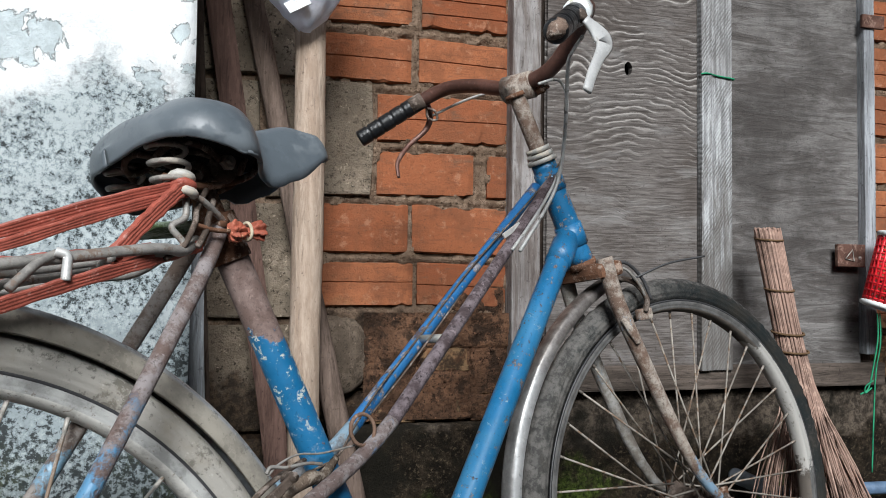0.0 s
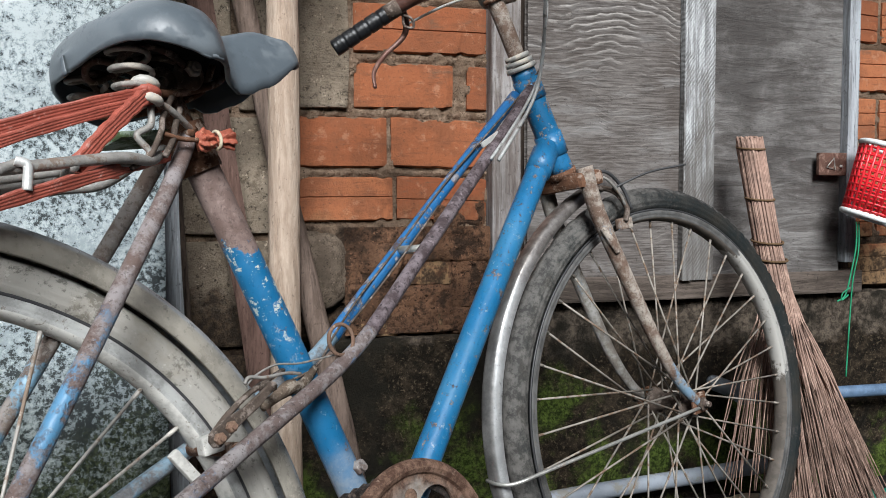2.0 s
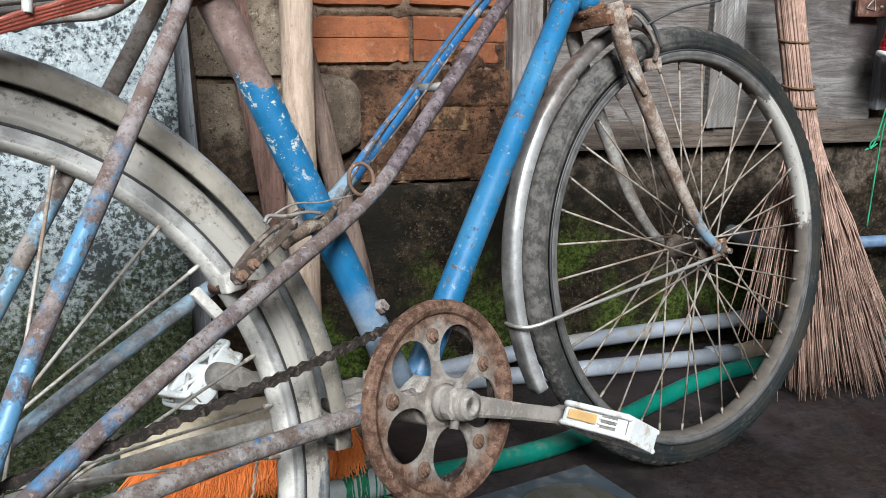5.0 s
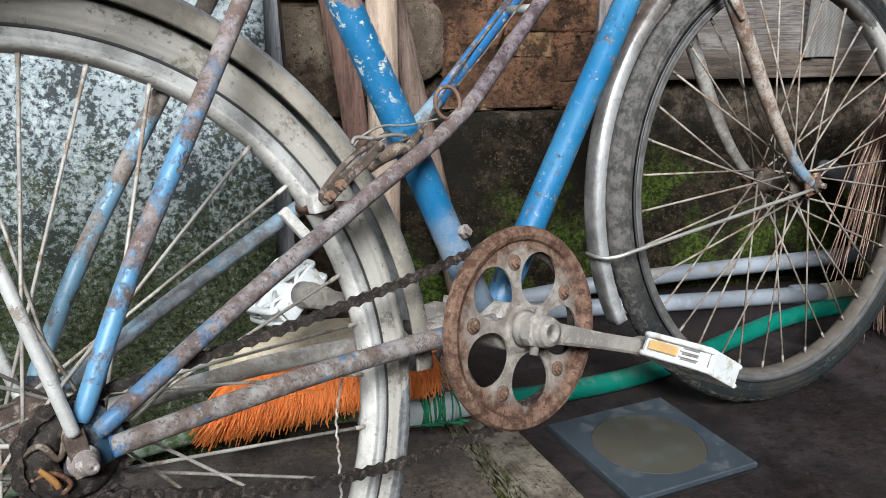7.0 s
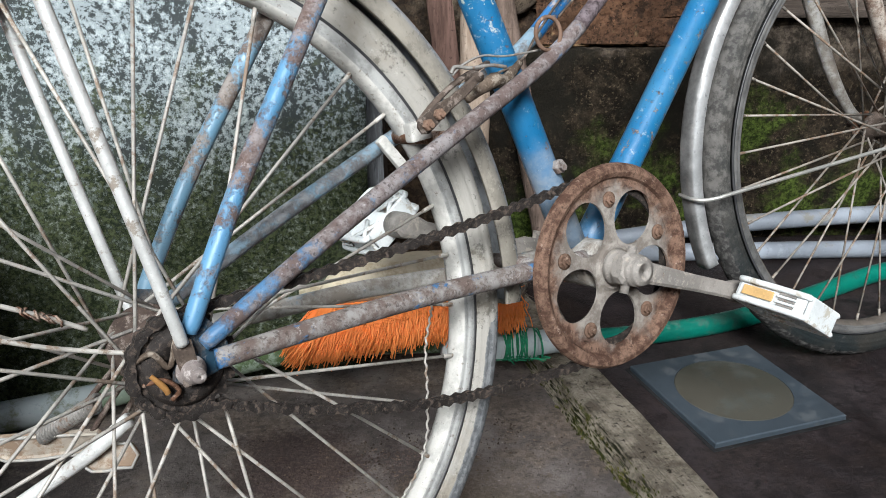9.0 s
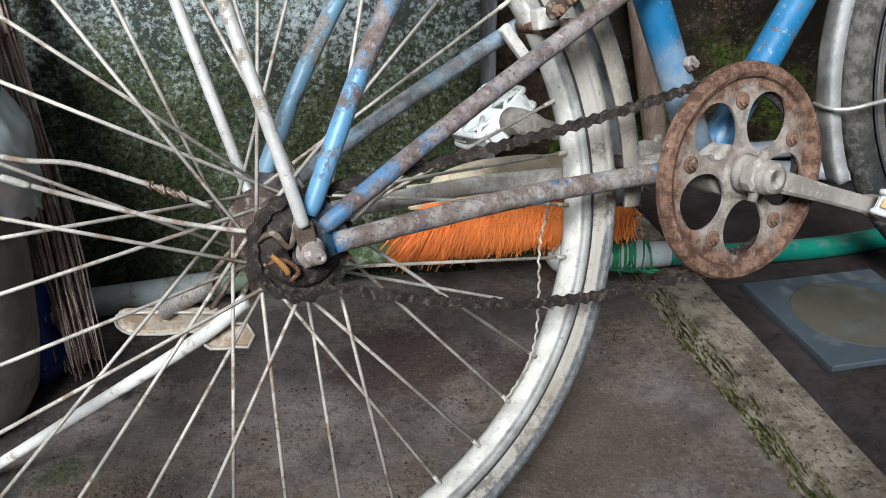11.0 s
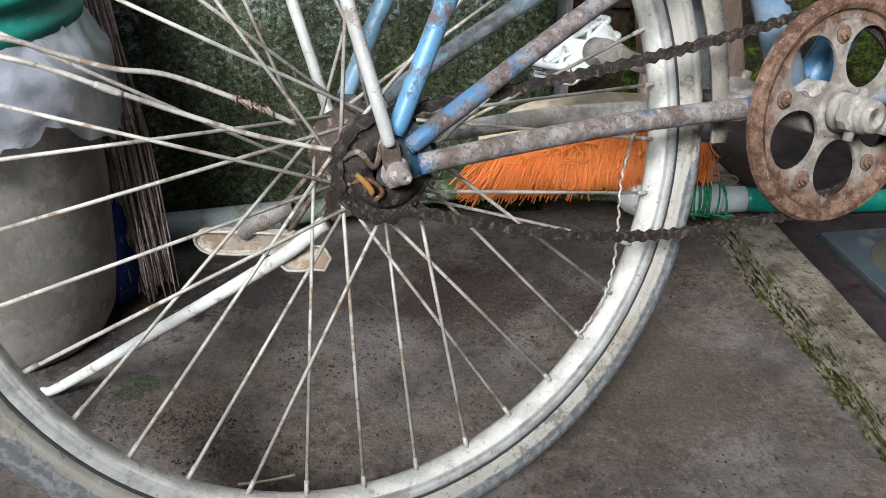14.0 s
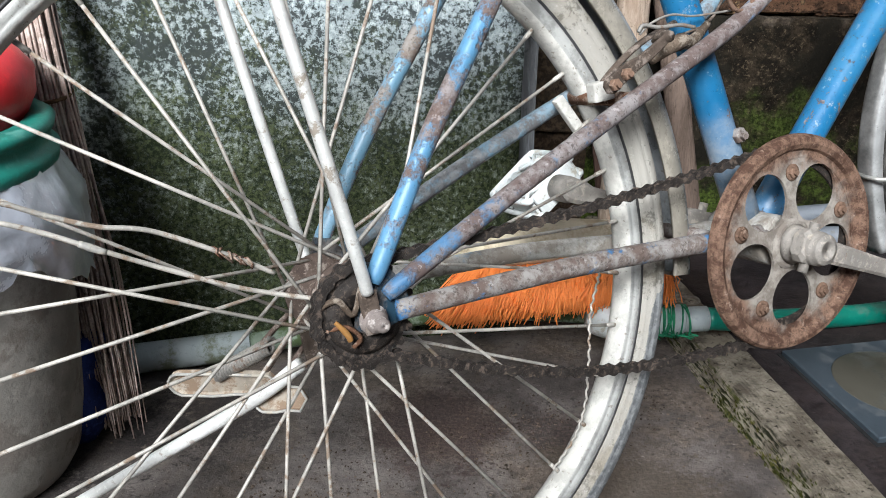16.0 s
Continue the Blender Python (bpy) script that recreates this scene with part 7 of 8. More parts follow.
def blade(line, widths, th):
    """A pressed lever: a flat strip whose width changes along it."""
    bm = bmesh.new()
    P = curve_points(line, 6)
    rows = []
    for i, p in enumerate(P):
        d = (P[min(i + 1, len(P) - 1)] - P[max(i - 1, 0)]).normalized()
        side = d.cross(Vector((0.35, 0.93, 0))).normalized()
        up = side.cross(d)
        w = ease(i / (len(P) - 1), widths)
        rows.append([bm.verts.new(p + side * a * w + up * b * th) for a, b in ((-1, -0.4), (-0.8, 0.5), (0.8, 0.5), (1, -0.4), (0.8, -1), (-0.8, -1))])
    for a, b in zip(rows, rows[1:]):
        for j in range(6):
            bm.faces.new((a[j], a[(j + 1) % 6], b[(j + 1) % 6], b[j]))
    bm.faces.new(rows[0]), bm.faces.new(list(reversed(rows[-1])))
    bmesh.ops.recalc_face_normals(bm, faces=bm.faces)
    return bm


part("lever", blade([(0.640, -0.232, 0.535), (0.652, -0.236, 0.520), (0.656, -0.238, 0.506), (0.638, -0.238, 0.488), (0.620, -0.237, 0.470), (0.604, -0.236, 0.450)], ((0.0, 0.0060), (0.32, 0.0125), (0.62, 0.0066), (1.0, 0.0056)), 0.003), M_LEVER, bar, "white brake lever")
part("lever_mount", sweep([(0.660, -0.212, 0.556), (0.650, -0.224, 0.546), (0.640, -0.231, 0.536)], 0.0055, 8), M_IRON, bar)
tube("brake_cable", [(0.769, -0.150, 0.567), (0.740, -0.150, 0.545), (0.723, -0.150, 0.528), (0.735, -0.130, 0.495), (0.770, -0.085, 0.440), (0.770, -0.055, 0.390), (0.70, -0.035, 0.322)], 0.0024, M_GREY_CABLE, seg=8)
tube("brake_cable", [(0.800, -0.050, 0.545), (0.826, -0.060, 0.550), (0.843, -0.060, 0.544), (0.845, -0.060, 0.520), (0.818, -0.060, 0.470), (0.795, -0.058, 0.425), (0.765, -0.048, 0.388), (0.725, -0.038, 0.352), (0.690, -0.031, 0.325)], 0.0021, M_GREY_CABLE, seg=8)
tube("brake_cable", [(0.72, -0.20, 0.592), (0.77, -0.21, 0.62), (0.83, -0.20, 0.645)], 0.0019, M_CABLE, seg=8)
tube("brake_cable", [(0.71, -0.205, 0.585), (0.77, -0.22, 0.60), (0.82, -0.21, 0.63)], 0.0017, M_CABLE, seg=8)

# front brake caliper and loose wires at the crown
fb = new("front_brake")
fb.parent = bike
fb.matrix_basis = STEER
fb["label"] = "rusty front brake caliper with loose wires"
for s in (-1, 1):
    part("arm", sweep([(0.930, 0.0, 0.275), (0.950, s * 0.026, 0.262), (0.962, s * 0.034, 0.236), (0.962, s * 0.028, 0.218)], [0.006, 0.0055, 0.0065], 8, flat=0.7), M_IRON, fb)
    part("shoe", box(0.948, 0.976, s * 0.024 - 0.005, s * 0.024 + 0.005, 0.205, 0.222, 0.003), M_FORK, fb, smooth=False)
part("cable", sweep([(0.905, -0.020, 0.288), (0.935, -0.030, 0.292), (0.962, -0.032, 0.266), (0.972, -0.034, 0.232)], 0.0026, 8), M_CABLE, fb)
part("cable", sweep([(0.945, -0.030, 0.266), (1.00, -0.050, 0.280), (1.06, -0.070, 0.282)], 0.0018, 6), M_CABLE, fb)
part("cable", sweep([(0.900, -0.03, 0.285), (0.928, -0.035, 0.283), (0.950, -0.036, 0.258), (0.958, -0.036, 0.24)], 0.0022, 8), M_WIRE, fb)
part("rust_flakes", sweep([(0.890, -0.052, 0.215), (0.898, -0.056, 0.195), (0.905, -0.058, 0.178)], [0.004, 0.006, 0.004], 8, wobble=0.6), M_FORK, fb)


# ---- floor drain ----
drain = thing("floor_drain", "square blue-grey steel floor plate with a round dull brass cap", "drain", pose(0.408, 1.011, SLAB, 0, 0, 15.0))
bm = bmesh.new()
R0, TOP_Z, n = 0.0765, 0.0085, 64
inner, outer = [], []
for i in range(n):
    a = 2 * math.pi * i / n
    k = 0.0985 / max(abs(math.cos(a)), abs(math.sin(a)))
    inner.append((R0 * math.cos(a), R0 * math.sin(a)))
    outer.append((k * math.cos(a), k * math.sin(a)))
rows = [[bm.verts.new((x, y, z)) for x, y in ring] for ring, z in ((inner, 0.0), (inner, TOP_Z), ([(x * 0.985, y * 0.985) for x, y in outer], TOP_Z), (outer, TOP_Z - 0.0015), (outer, -0.004))]
for a, b in zip(rows, rows[1:]):
    for i in range(n):
        bm.faces.new((a[i], a[(i + 1) % n], b[(i + 1) % n], b[i]))
bmesh.ops.recalc_face_normals(bm, faces=bm.faces)
part("plate", bm, M_STEEL_PLATE, drain, smooth=False)
# the cap is a low dome
cap = []
for k in range(30):
    u = k / 29
    cap.append((0.0005 + 0.0735 * u, 0.0135 - 0.0050 * u * u))
cap += [(0.0755, 0.0085), (0.0763, 0.0080), (0.0764, 0.0060)]
bm = bmesh.new()
rows = [[bm.verts.new((r * math.cos(2 * math.pi * i / 64), r * math.sin(2 * math.pi * i / 64), z)) for i in range(64)] for r, z in cap]
for a, b in zip(rows, rows[1:]):
    for i in range(64):
        bm.faces.new((a[i], a[(i + 1) % 64], b[(i + 1) % 64], b[i]))
bm.faces.new(rows[0])
bmesh.ops.recalc_face_normals(bm, faces=bm.faces)
part("cap", bm, M_DRAIN, drain, "round dull brass cap")
part("seat", box(-0.1035, 0.1035, -0.1035, 0.1035, -0.004, 0.0012, 0.0006), M_DARK, drain, "dark joint round the plate", smooth=False)


# ---- pipes and hose ----
def pipe(name, pts, r, material, label, category="pipe", steps=8):
    a = Vector(pts[0])
    base = thing(name, label, category, Matrix.Translation(a))
    part("tube", moved(sweep(pts, r, 20, steps), Matrix.Translation(-a)), material, base)
    return base


p1 = pipe("pipe", [(0.30, 1.475, SLAB + 0.0165), (0.98, 1.470, SLAB + 0.0165)], 0.0165, M_PVC, "grey plastic pipe lying along the foot of the wall", steps=1)
part("coupling", moved(sweep([(0.60, 0, 0), (0.655, 0, 0)], 0.0195, 20, 1), Matrix.Identity(4)), M_PVC, p1)
pipe("pipe", [(0.28, 1.512, SLAB + 0.018), (0.60, 1.525, SLAB + 0.050), (1.10, 1.530, SLAB + 0.075)], 0.0165, M_PVC, "grey plastic pipe leaning behind another pipe")
part("end_cap", moved(sweep([(0.665, -0.005, 0), (0.70, -0.005, 0.0)], 0.021, 20, 1), Matrix.Identity(4)), M_CREAM, p1)
elbow = thing("pipe_fitting", "dirty cream pipe fitting with a pale plug", "pipe fitting", Matrix.Translation((1.00, 1.465, SLAB)))
part("body", sweep([(-0.03, 0.0, 0.020), (0.0, 0, 0.022), (0.04, -0.002, 0.024)], [0.017, 0.021, 0.022, 0.018], 18), M_CREAM, elbow)
part("plug", sweep([(0.034, -0.008, 0.024), (0.056, -0.012, 0.026)], [0.020, 0.019, 0.014], 18, 3), M_WHITE, elbow)
pipe("pipe", [(1.02, 1.50, 0.262), (1.80, 1.545, 0.240)], 0.013, M_BLUE_PIPE, "dark blue-grey pipe fixed along the wall base", steps=1)
ballp = thing("pipe", "short pale grey pipe with a rounded end at the wall", "pipe", Matrix.Translation((0.996, 1.475, 0.279)))
bm = bmesh.new()
bmesh.ops.create_uvsphere(bm, u_segments=20, v_segments=12, radius=0.019)
moved(bm, Matrix.Diagonal((0.9, 1, 1.05, 1)))
part("dome", bm, M_PVC, ballp)
part("collar", sweep([(0.0, 0.0, 0), (0.004, 0.05, 0), (0.006, 0.105, 0)], 0.016, 16), M_PVC, ballp)
pipe("pipe", [(1.30, 1.40, SLAB + 0.014), (1.75, 1.46, SLAB + 0.014)], 0.014, M_BLUE_PIPE, "blue pipe lying on the floor", steps=1)
pipe("pipe", [(1.28, 1.44, SLAB + 0.014), (1.75, 1.50, SLAB + 0.014)], 0.014, M_PVC, "grey pipe lying on the floor", steps=1)
hose = pipe("garden_hose", [(0.186, 1.106, 0.071), (0.24, 1.122, 0.062), (0.33, 1.155, 0.050), (0.45, 1.185, 0.049), (0.57, 1.235, 0.049), (0.69, 1.300, 0.049), (0.83, 1.370, 0.049), (1.00, 1.415, 0.049), (1.25, 1.44, 0.049), (1.7, 1.45, 0.049)], 0.0155, M_HOSE, "green garden hose lying on the floor", "hose")
pipe("pipe", [(-0.70, 0.9911, 0.014), (-0.43, 1.0485, 0.0348)], 0.0205, M_PVC_PALE, "pale stained pipe slanting up along the wall", steps=1)
pipe("pipe", [(-0.43, 1.0485, 0.0348), (-0.1776, 1.1021, 0.066), (0.0, 1.108, 0.072), (0.078, 1.099, 0.069)], 0.0150, M_PVC_MOSS, "mossy pale green pipe running on from a paler pipe")
tee = thing("hose_coupling", "pipe coupling bound with green cord between pipe and hose", "coupling", Matrix.Translation((0.13, 1.100, 0.013)))
part("sleeve", sweep([(-0.055, -0.002, 0.054), (-0.03, -0.001, 0.055), (0.02, 0.002, 0.057), (0.028, 0.002, 0.057)], [0.0185, 0.021, 0.021, 0.018], 20, 4), M_PVC_PALE, tee)
part("end_cap", sweep([(-0.074, -0.003, 0.053), (-0.070, -0.003, 0.053), (-0.050, -0.002, 0.054)], [0.012, 0.0195, 0.0195], 20, 3), M_WHITE, tee, "white plastic end cap")
part("socket", sweep([(0.026, 0.002, 0.057), (0.058, 0.006, 0.058)], 0.0175, 20, 1), M_PVC_PALE, tee)
bm = bmesh.new()
rnd = random.Random(12)
for k in range(22):
    xo = rnd.uniform(-0.020, 0.030)
    tl = rnd.uniform(-0.5, 0.5)
    ph = rnd.random() * 6
    pts = [(xo + tl * 0.015 * math.sin(t), 0.0222 * math.cos(t + ph), 0.056 + 0.0222 * math.sin(t + ph)) for t in [2 * math.pi * j / 14 for j in range(14)]]
    sweep(pts, 0.0012, 5, 1, True, bm=bm)
for k in range(12):
    xo = rnd.uniform(-0.02, 0.03)
    sweep([(xo, -0.022, 0.05), (xo + rnd.gauss(0, 0.010), -0.029, 0.050), (xo + rnd.gauss(0, 0.016), -0.030 + rnd.gauss(0, 0.005), 0.048)], 0.0009, 5, 4, bm=bm)
tagged(part("cord", bm, M_CORD, tee, "tangled green cord"), kind="stuff")
part("knob", sweep([(-0.01, 0.004, 0.078), (-0.01, 0.004, 0.090)], [0.010, 0.012, 0.009], 12, 3), M_RAG, tee)
M_ROPE = plain("frayed_pale_rope", (0.33, 0.29, 0.25), 0.95, 0, 0.4, 90, (0.18, 0.15, 0.13), 0.56, 0.002)
bm = sweep([(0.004, -0.006, 0.088), (0.000, -0.010, 0.125), (0.002, -0.014, 0.150), (0.012, -0.018, 0.178)], [0.0042, 0.0035, 0.0040, 0.0026], 8, 6, wobble=0.5)
for k in range(26):
    t = rnd.random()
    c = Vector((0.004 * (1 - t) + 0.008 * t, -0.008 - 0.009 * t, 0.090 + 0.085 * t))
    sweep([c, c + Vector((rnd.gauss(0, 0.007), rnd.gauss(0, 0.005), rnd.uniform(-0.014, 0.004)))], 0.0006, 4, 1, bm=bm)
part("twine", bm, M_ROPE, tee, "frayed pale rope hanging at the coupling")
part("wire", sweep([(-0.032, -0.010, 0.094), (-0.012, -0.014, 0.100), (0.012, -0.014, 0.100), (0.034, -0.012, 0.099), (0.041, -0.010, 0.092), (0.036, -0.010, 0.087)], 0.0014, 6), M_ROPE, tee)
scrap = thing("wrapper_scrap", "crumpled dark red wrapper with pale marks behind the coupling", "wrapper", Matrix.Translation((0.100, 1.112, 0.100)))
bm = bmesh.new()
g = [[bm.verts.new((-0.016 + 0.008 * i, 0.006 * noise.noise(Vector((i * 0.9, j * 0.8, 3))), -0.014 + 0.007 * j + 0.003 * noise.noise(Vector((i, j, 7))))) for i in range(5)] for j in range(5)]
for j in range(4):
    for i in range(4):
        bm.faces.new((g[j][i], g[j][i + 1], g[j + 1][i + 1], g[j + 1][i]))
foil = part("foil", bm, plain("dark_red_foil", (0.22, 0.012, 0.016), 0.35, 0, 0.3, 60, (0.05, 0.01, 0.01), 0.58), scrap)
foil.modifiers.new("thickness", "SOLIDIFY").thickness = 0.0012
for k in range(3):
    part("mark", box(-0.010 + k * 0.007, -0.007 + k * 0.007, -0.0055, -0.0045, -0.006, 0.004, 0.0004), M_WHITE, scrap, smooth=False)

# ---- broom head with orange bristles, cream body ----
brush = thing("push_broom", "orange-bristled broom head with cream plastic body lying on the floor", "broom", pose(-0.02, 1.10, 0.0, 0, 0, 8))
bm = bmesh.new()
rnd = random.Random(21)
for k in range(6500):
    u = rnd.uniform(-0.122, 0.140)
    v = rnd.uniform(-0.016, 0.016)
    flare = 1.10 + 0.10 * max(0.0, -u / 0.12) ** 2
    tip = Vector((u * flare - 0.017 + rnd.gauss(0, 0.009), v * 1.6 - 0.032 + rnd.gauss(0, 0.007), 0.088 + rnd.gauss(0, 0.006) + 0.11 * (u + 0.155)))
    root = Vector((u, v - 0.012, 0.152 + 0.050 * (u + 0.155)))
    mid = root.lerp(tip, 0.55) + Vector((rnd.gauss(0, 0.0022), -0.005 + rnd.gauss(0, 0.003), rnd.gauss(0, 0.002)))
    near = mid.lerp(tip, 0.55) + Vector((rnd.gauss(0, 0.0022), rnd.gauss(0, 0.003), 0))
    sweep([root, mid, near, tip], 0.00085, 3, 1, bm=bm)
for k in range(240):
    u = rnd.uniform(-0.10, 0.135)
    c = Vector((u * 1.06 - 0.01, -0.040 + rnd.gauss(0, 0.006), 0.125 + 0.075 * (u + 0.155) + rnd.gauss(0, 0.014)))
    q = Vector((rnd.gauss(0, 0.007), rnd.gauss(0, 0.003), rnd.gauss(0, 0.007)))
    sweep([c - q, c + Vector((0.003, -0.003, 0.003)), c + q], 0.0008, 3, 1, bm=bm)
tagged(part("bristle_mass", bm, M_BRISTLE, brush, "orange plastic bristles"), kind="stuff")
bm = bmesh.new()
rows = []
for i in range(25):
    u = -0.120 + 0.256 * i / 24
    lo, hi = 0.098 + 0.11 * (u + 0.155), 0.150 + 0.050 * (u + 0.155)
    rows.append([bm.verts.new((u + (hi - z) * -0.10, y + (0.006 * noise.noise(Vector((u * 90, z * 20, y * 50)))), z)) for y, z in ((-0.034, lo), (-0.022, (lo + hi) / 2), (-0.018, hi), (0.004, hi), (0.006, lo))])
for a, b in zip(rows, rows[1:]):
    for j in range(5):
        bm.faces.new((a[j], b[j], b[(j + 1) % 5], a[(j + 1) % 5]))
bm.faces.new(rows[0]), bm.faces.new(list(reversed(rows[-1])))
bmesh.ops.recalc_face_normals(bm, faces=bm.faces)
part("bristle_core", bm, M_BRISTLE, brush)
part("block", moved(box(-0.148, 0.148, -0.016, 0.020, -0.012, 0.012, 0.006), pose(0, 0.006, 0.162, 0, -2.9, 0)), M_CREAM, brush, smooth=False)
bm = sweep([(-0.12, 0, 0.152), (-0.09, 0.0, 0.170), (-0.01, 0.0, 0.182), (0.09, 0.0, 0.186)], [0.010, 0.026, 0.034, 0.034, 0.026], 14, flat=0.8)
part("body", bm, M_CREAM, brush, "cream plastic moulding")
cup = thing("plastic_cup", "white plastic cup lying behind the wheel", "cup", pose(0.040, 1.068, 0.080, 0, 0, 0))
part("bowl", sweep([(-0.018, 0, 0.012), (0.0, 0, 0.008), (0.022, 0.004, 0.004)], [0.016, 0.025, 0.028, 0.024], 18), M_WHITE, cup)

# ---- twig brooms ----
def twig_broom(name, label, base, top, n, material, spread, fan, bands, seed, handle_r=0.017, split=0.0):
    """A bundle of midribs bound with twine: narrow above, fanned out below."""
    b0, t0 = Vector(base), Vector(top)
    t = thing(name, label, "broom", Matrix.Translation(b0))
    rnd = random.Random(seed)
    bm = bmesh.new()
    ax = t0 - b0
    for k in range(n):
        a, q = rnd.random() * 2 * math.pi, math.sqrt(rnd.random())
        ox, oy = q * math.cos(a), q * math.sin(a)
        top_p = ax + Vector((ox * handle_r, oy * handle_r, rnd.uniform(-0.012, 0.004)))
        mid_p = ax * 0.62 + Vector((ox * handle_r * 1.18, oy * handle_r * 1.1, 0))
        low_p = Vector((ox * spread + fan * (1 if ox > -0.3 else 0.3) + rnd.gauss(0, spread * 0.10), oy * spread * 0.35 + rnd.gauss(0, 0.01), max(0.003, rnd.uniform(0.0, 0.05))))
        if rnd.random() < split:
            low_p.x -= spread * 0.95
            low_p.z += rnd.uniform(0.08, 0.17)
        bend = mid_p.lerp(low_p, 0.5) + Vector((rnd.gauss(0, 0.005), rnd.gauss(0, 0.005), 0))
        sweep([top_p, mid_p, bend, low_p], [0.0020, 0.0018, 0.0015, 0.0008], 4, 3, bm=bm)
    tagged(part("broom_head", bm, material, t), kind="stuff")
    for f, r in bands:
        p = ax * f
        part("binding", sweep([p + Vector((r * math.cos(x), r * math.sin(x), 0.004 * math.sin(x))) for x in [2 * math.pi * j / 18 for j in range(18)]], 0.0022, 6, 1, True), M_TWINE, t)
    return t


twig_broom("twig_broom", "reddish coconut-twig broom standing against the plywood, fanned out below", (1.030, 1.275, SLAB), (0.984, 1.445, 0.782), 560, M_TWIG, 0.115, 0.05, ((0.975, 0.0255), (0.846, 0.0262), (0.738, 0.0285), (0.694, 0.030)), 31, 0.0235, 0.18)
twig_broom("twig_broom", "old dark twig broom standing upside between drum and wall", (-0.553, 0.885, 0.0), (-0.632, 1.0, 0.64), 150, M_TWIG_DARK, 0.035, 0.0, ((0.93, 0.026), (0.62, 0.027)), 33, 0.024)
rag = thing("rag", "dark blue cloth stuffed behind the drum", "cloth", Matrix.Translation((-0.60, 0.90, 0.0)))
bm = bmesh.new()
bmesh.ops.create_icosphere(bm, subdivisions=4, radius=0.055)
for v in bm.verts:
    v.co *= 1 + 0.35 * noise.noise(v.co * 28)
    v.co.z = v.co.z * 1.3 + 0.065
part("fabric", bm, M_BLUE_RAG, rag)

# ---- the drum with its basin ----
drum = thing("drum", "grey cement-coloured drum wrapped in thin plastic under a teal lid", "drum", Matrix.Translation((-0.670, 0.805, 0.0)))


def turned(profile, seg=48, rough=0.0):
    bm = bmesh.new()
    rows = []
    for r, z in profile:
        rows.append([bm.verts.new((r * math.cos(2 * math.pi * i / seg), r * math.sin(2 * math.pi * i / seg), z)) for i in range(seg)])
    for a, b in zip(rows, rows[1:]):
        for i in range(seg):
            bm.faces.new((a[i], a[(i + 1) % seg], b[(i + 1) % seg], b[i]))
    bm.faces.new(list(reversed(rows[0])))
    bm.faces.new(rows[-1])
    if rough:
        for v in bm.verts:
            k = 1 + rough * noise.noise(Vector((v.co.x * 16, v.co.y * 16, v.co.z * 12)))
            v.co.x *= k
            v.co.y *= k
    return bm


part("body", turned([(0.078, 0.0), (0.094, 0.006), (0.105, 0.025), (0.116, 0.08), (0.126, 0.18), (0.130, 0.30), (0.130, 0.36), (0.126, 0.366)]), M_DRUM, drum)
seg = 120
rows = []
bm = bmesh.new()
for j in range(15):
    t = j / 14
    row = []
    for i in range(seg):
        a = 2 * math.pi * i / seg
        q = Vector((math.cos(a) * 2.2, math.sin(a) * 2.2, t * 1.2))
        hem = 0.026 * math.sin(a * 4 + 0.6) + 0.020 * noise.noise(q * 2.3) + 0.010 * noise.noise(q * 7)
        z = 0.364 - (0.100 + hem * 0.7) * t
        flare = 0.134 + 0.025 * min(1.0, t * 2.2) - 0.006 * t
        r = flare * (1 + 0.050 * noise.noise(q * 2.6) * t ** 0.5 + 0.030 * noise.noise(Vector((math.cos(a) * 9, math.sin(a) * 9, t * 3))) + 0.016 * noise.noise(q * 13))
        row.append(bm.verts.new((r * math.cos(a), r * math.sin(a), z)))
    rows.append(row)
for p, q in zip(rows, rows[1:]):
    for i in range(seg):
        bm.faces.new((p[i], p[(i + 1) % seg], q[(i + 1) % seg], q[i]))
film = part("film", bm, M_BAG, drum, "thin milky plastic wrapped round the drum")
part("lid", turned([(0.132, 0.356), (0.137, 0.360), (0.139, 0.372), (0.133, 0.376), (0.131, 0.388), (0.137, 0.392), (0.139, 0.399), (0.132, 0.404), (0.112, 0.402), (0.106, 0.392), (0.005, 0.388)]), M_TEAL, drum, "teal plastic lid with a rolled rim")
sticker = part("sticker", moved(box(-0.012, 0.012, -0.001, 0.001, -0.008, 0.008), pose(0.082, -0.108, 0.382, 0, -15, 37)), M_CREAM, drum, smooth=False)
bowl = thing("red_bowl", "bright red plastic bowl standing on the teal lid", "bowl", Matrix.Translation((-0.655, 0.835, 0.390)))
part("shell", turned([(0.060, 0.0), (0.085, 0.006), (0.098, 0.030), (0.100, 0.055), (0.085, 0.075), (0.050, 0.082)]), M_RED, bowl)

# ---- red basket on the door ----
basket = thing("basket", "red plastic slotted basket with white rims hanging on the door", "basket", pose(1.306, 1.462, 0.622, 10, 16, 0))
for z, r in ((0.0, 0.078), (0.142, 0.092)):
    part("rim", sweep([(r * math.cos(x), r * 0.75 * math.sin(x), z) for x in [2 * math.pi * j / 40 for j in range(40)]], 0.0058, 8, 1, True), M_WHITE, basket, "white rim")
for lvl in range(9):
    z = 0.010 + 0.0152 * lvl
    r = 0.078 + 0.014 * z / 0.142
    part("band", sweep([(r * math.cos(x), r * 0.75 * math.sin(x), z) for x in [2 * math.pi * j / 40 for j in range(40)]], 0.0026, 6, 1, True), M_RED, basket)
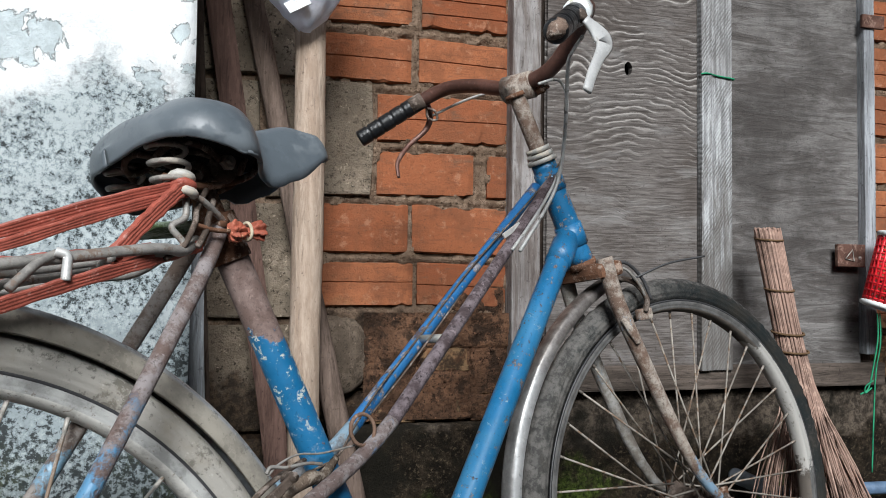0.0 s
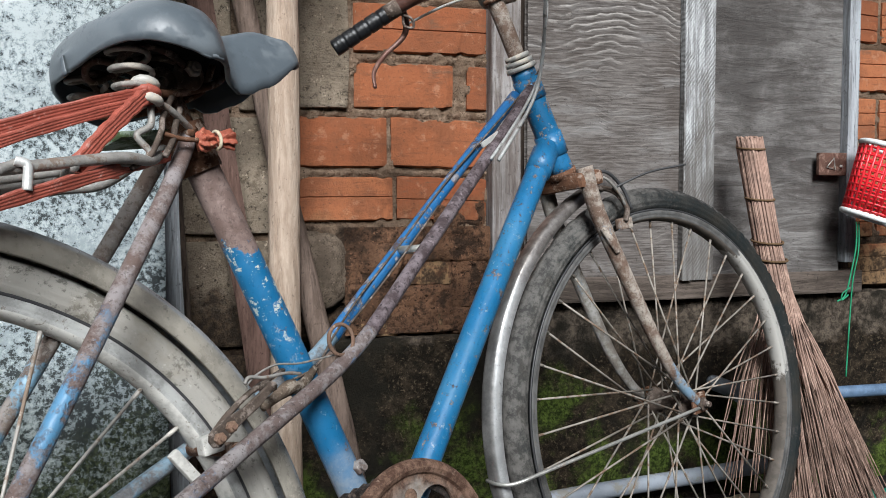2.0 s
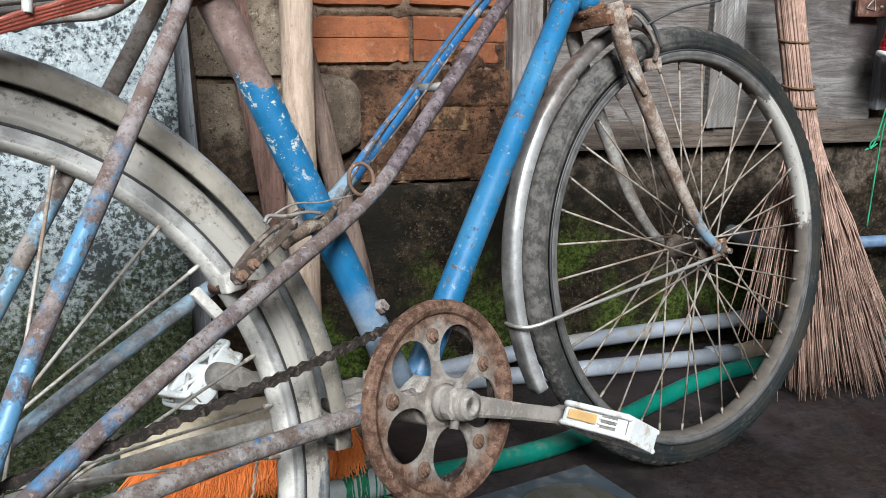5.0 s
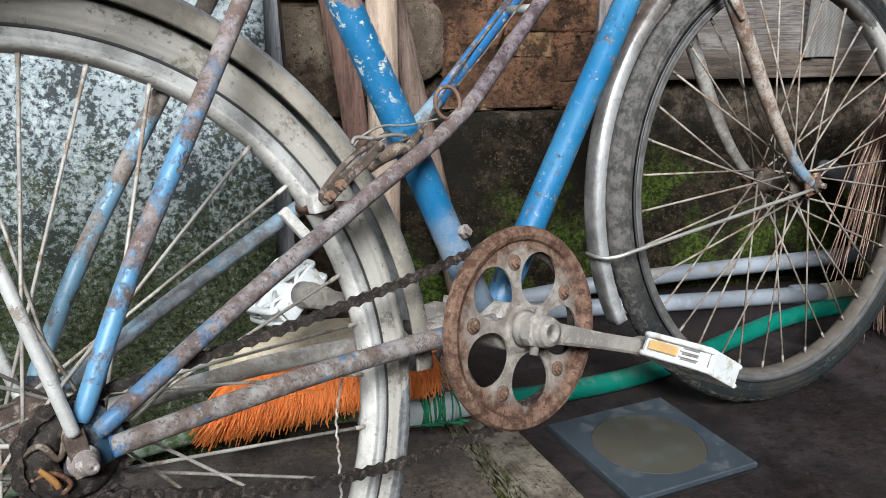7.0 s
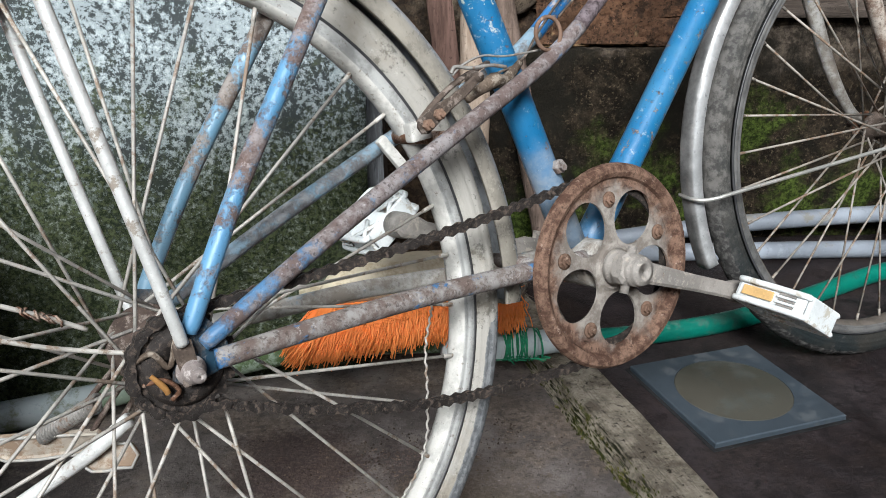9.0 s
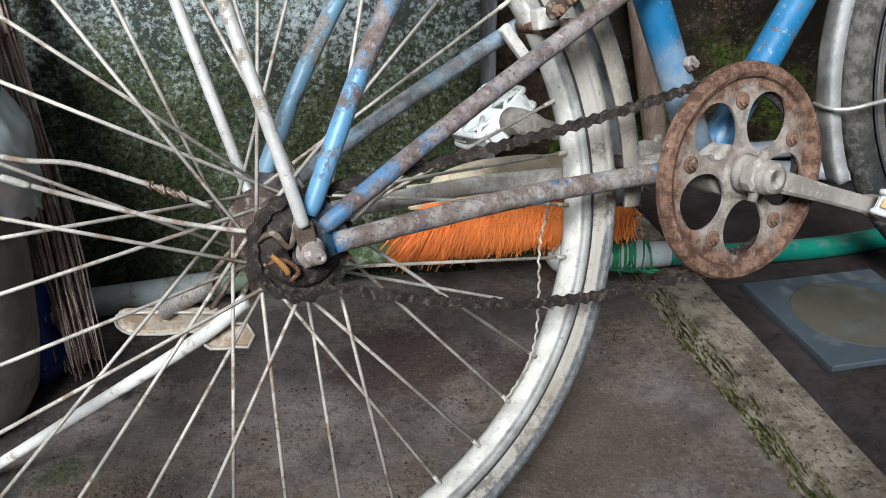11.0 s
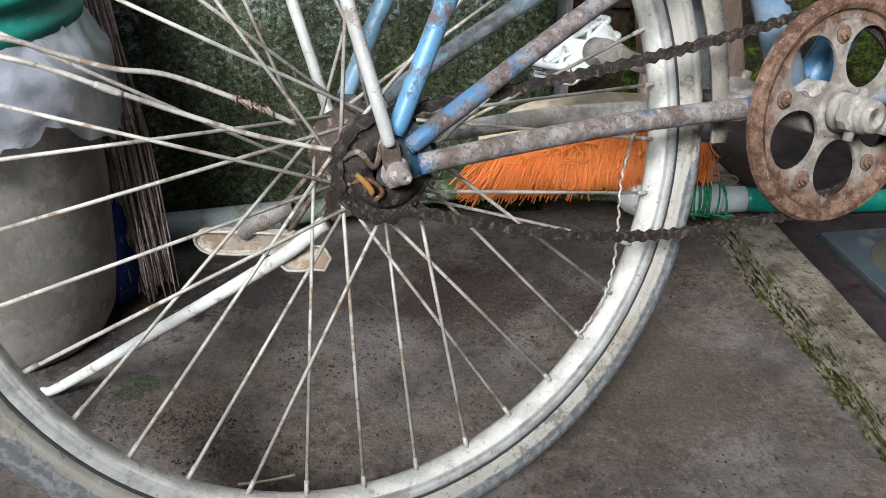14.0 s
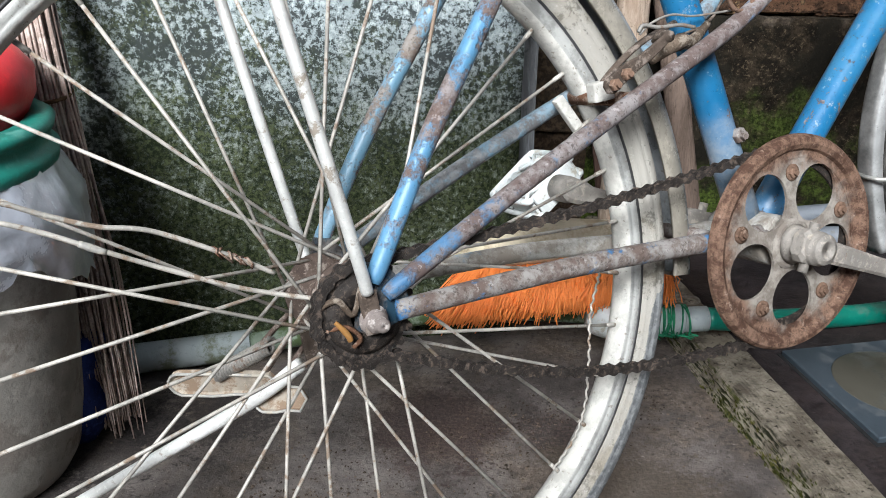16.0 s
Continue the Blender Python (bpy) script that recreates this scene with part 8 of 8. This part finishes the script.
for i in range(34):
    x = 2 * math.pi * i / 34
    part("slat", sweep([(0.078 * math.cos(x), 0.0585 * math.sin(x), 0.002), (0.092 * math.cos(x), 0.069 * math.sin(x), 0.142)], 0.0030, 5, 1), M_RED, basket)
part("bottom", sweep([(0, 0, 0.0), (0, 0, 0.004)], 0.058, 32, 1), M_RED, basket)
cord = thing("cord", "green cord hanging from the basket", "cord", Matrix.Translation((1.245, 1.452, 0.62)))
bm = sweep([(0.0, 0, 0.0), (0.004, 0.004, -0.05), (-0.002, 0.008, -0.10), (-0.014, 0.01, -0.150), (-0.032, 0.012, -0.163)], 0.0017, 6)
sweep([(0.006, 0, 0.0), (0.010, 0.004, -0.06), (0.002, 0.008, -0.12), (0.0, 0.012, -0.20), (-0.004, 0.014, -0.32)], 0.0016, 6, bm=bm)
sweep([(-0.008, 0.004, -0.135), (-0.024, 0.006, -0.146), (-0.022, 0.01, -0.160), (-0.006, 0.01, -0.150)], 0.0015, 6, bm=bm)
part("strand", bm, M_CORD, cord)

# dry leaf stem and crumbs on the floor
tagged(part("straw", sweep([(-0.345, 0.600, 0.003), (-0.318, 0.606, 0.005), (-0.296, 0.618, 0.003)], 0.0014, 6), M_CREAM), "single pale straw on the floor", "straw")
rnd = random.Random(5)
spots = []
for cx, cy, sx, sy, count in ((-0.445, 0.690, 0.055, 0.022, 400), (-0.375, 0.650, 0.050, 0.022, 320), (-0.41, 0.68, 0.09, 0.05, 320), (-0.33, 0.785, 0.035, 0.012, 120), (-0.10, 0.90, 0.05, 0.035, 260), (-0.06, 0.95, 0.04, 0.02, 150), (0.09, 0.98, 0.05, 0.03, 160), (0.0, 0.85, 0.2, 0.12, 260), (-0.20, 0.70, 0.12, 0.06, 300), (-0.05, 0.70, 0.16, 0.05, 300), (-0.25, 0.84, 0.10, 0.05, 220)):
    for k in range(count):
        x, y = rnd.gauss(cx, sx), rnd.gauss(cy, sy)
        spots.append((x, y, 0.0005, rnd.choice((0.0008, 0.0011, 0.0015, 0.0021)) * rnd.uniform(0.7, 1.1), 1.0, 1.0))
bm = grains(spots)
tagged(part("crumbs", bm, M_CRUMB), "dark crumbs of earth scattered on the floor", "dirt", kind="stuff")
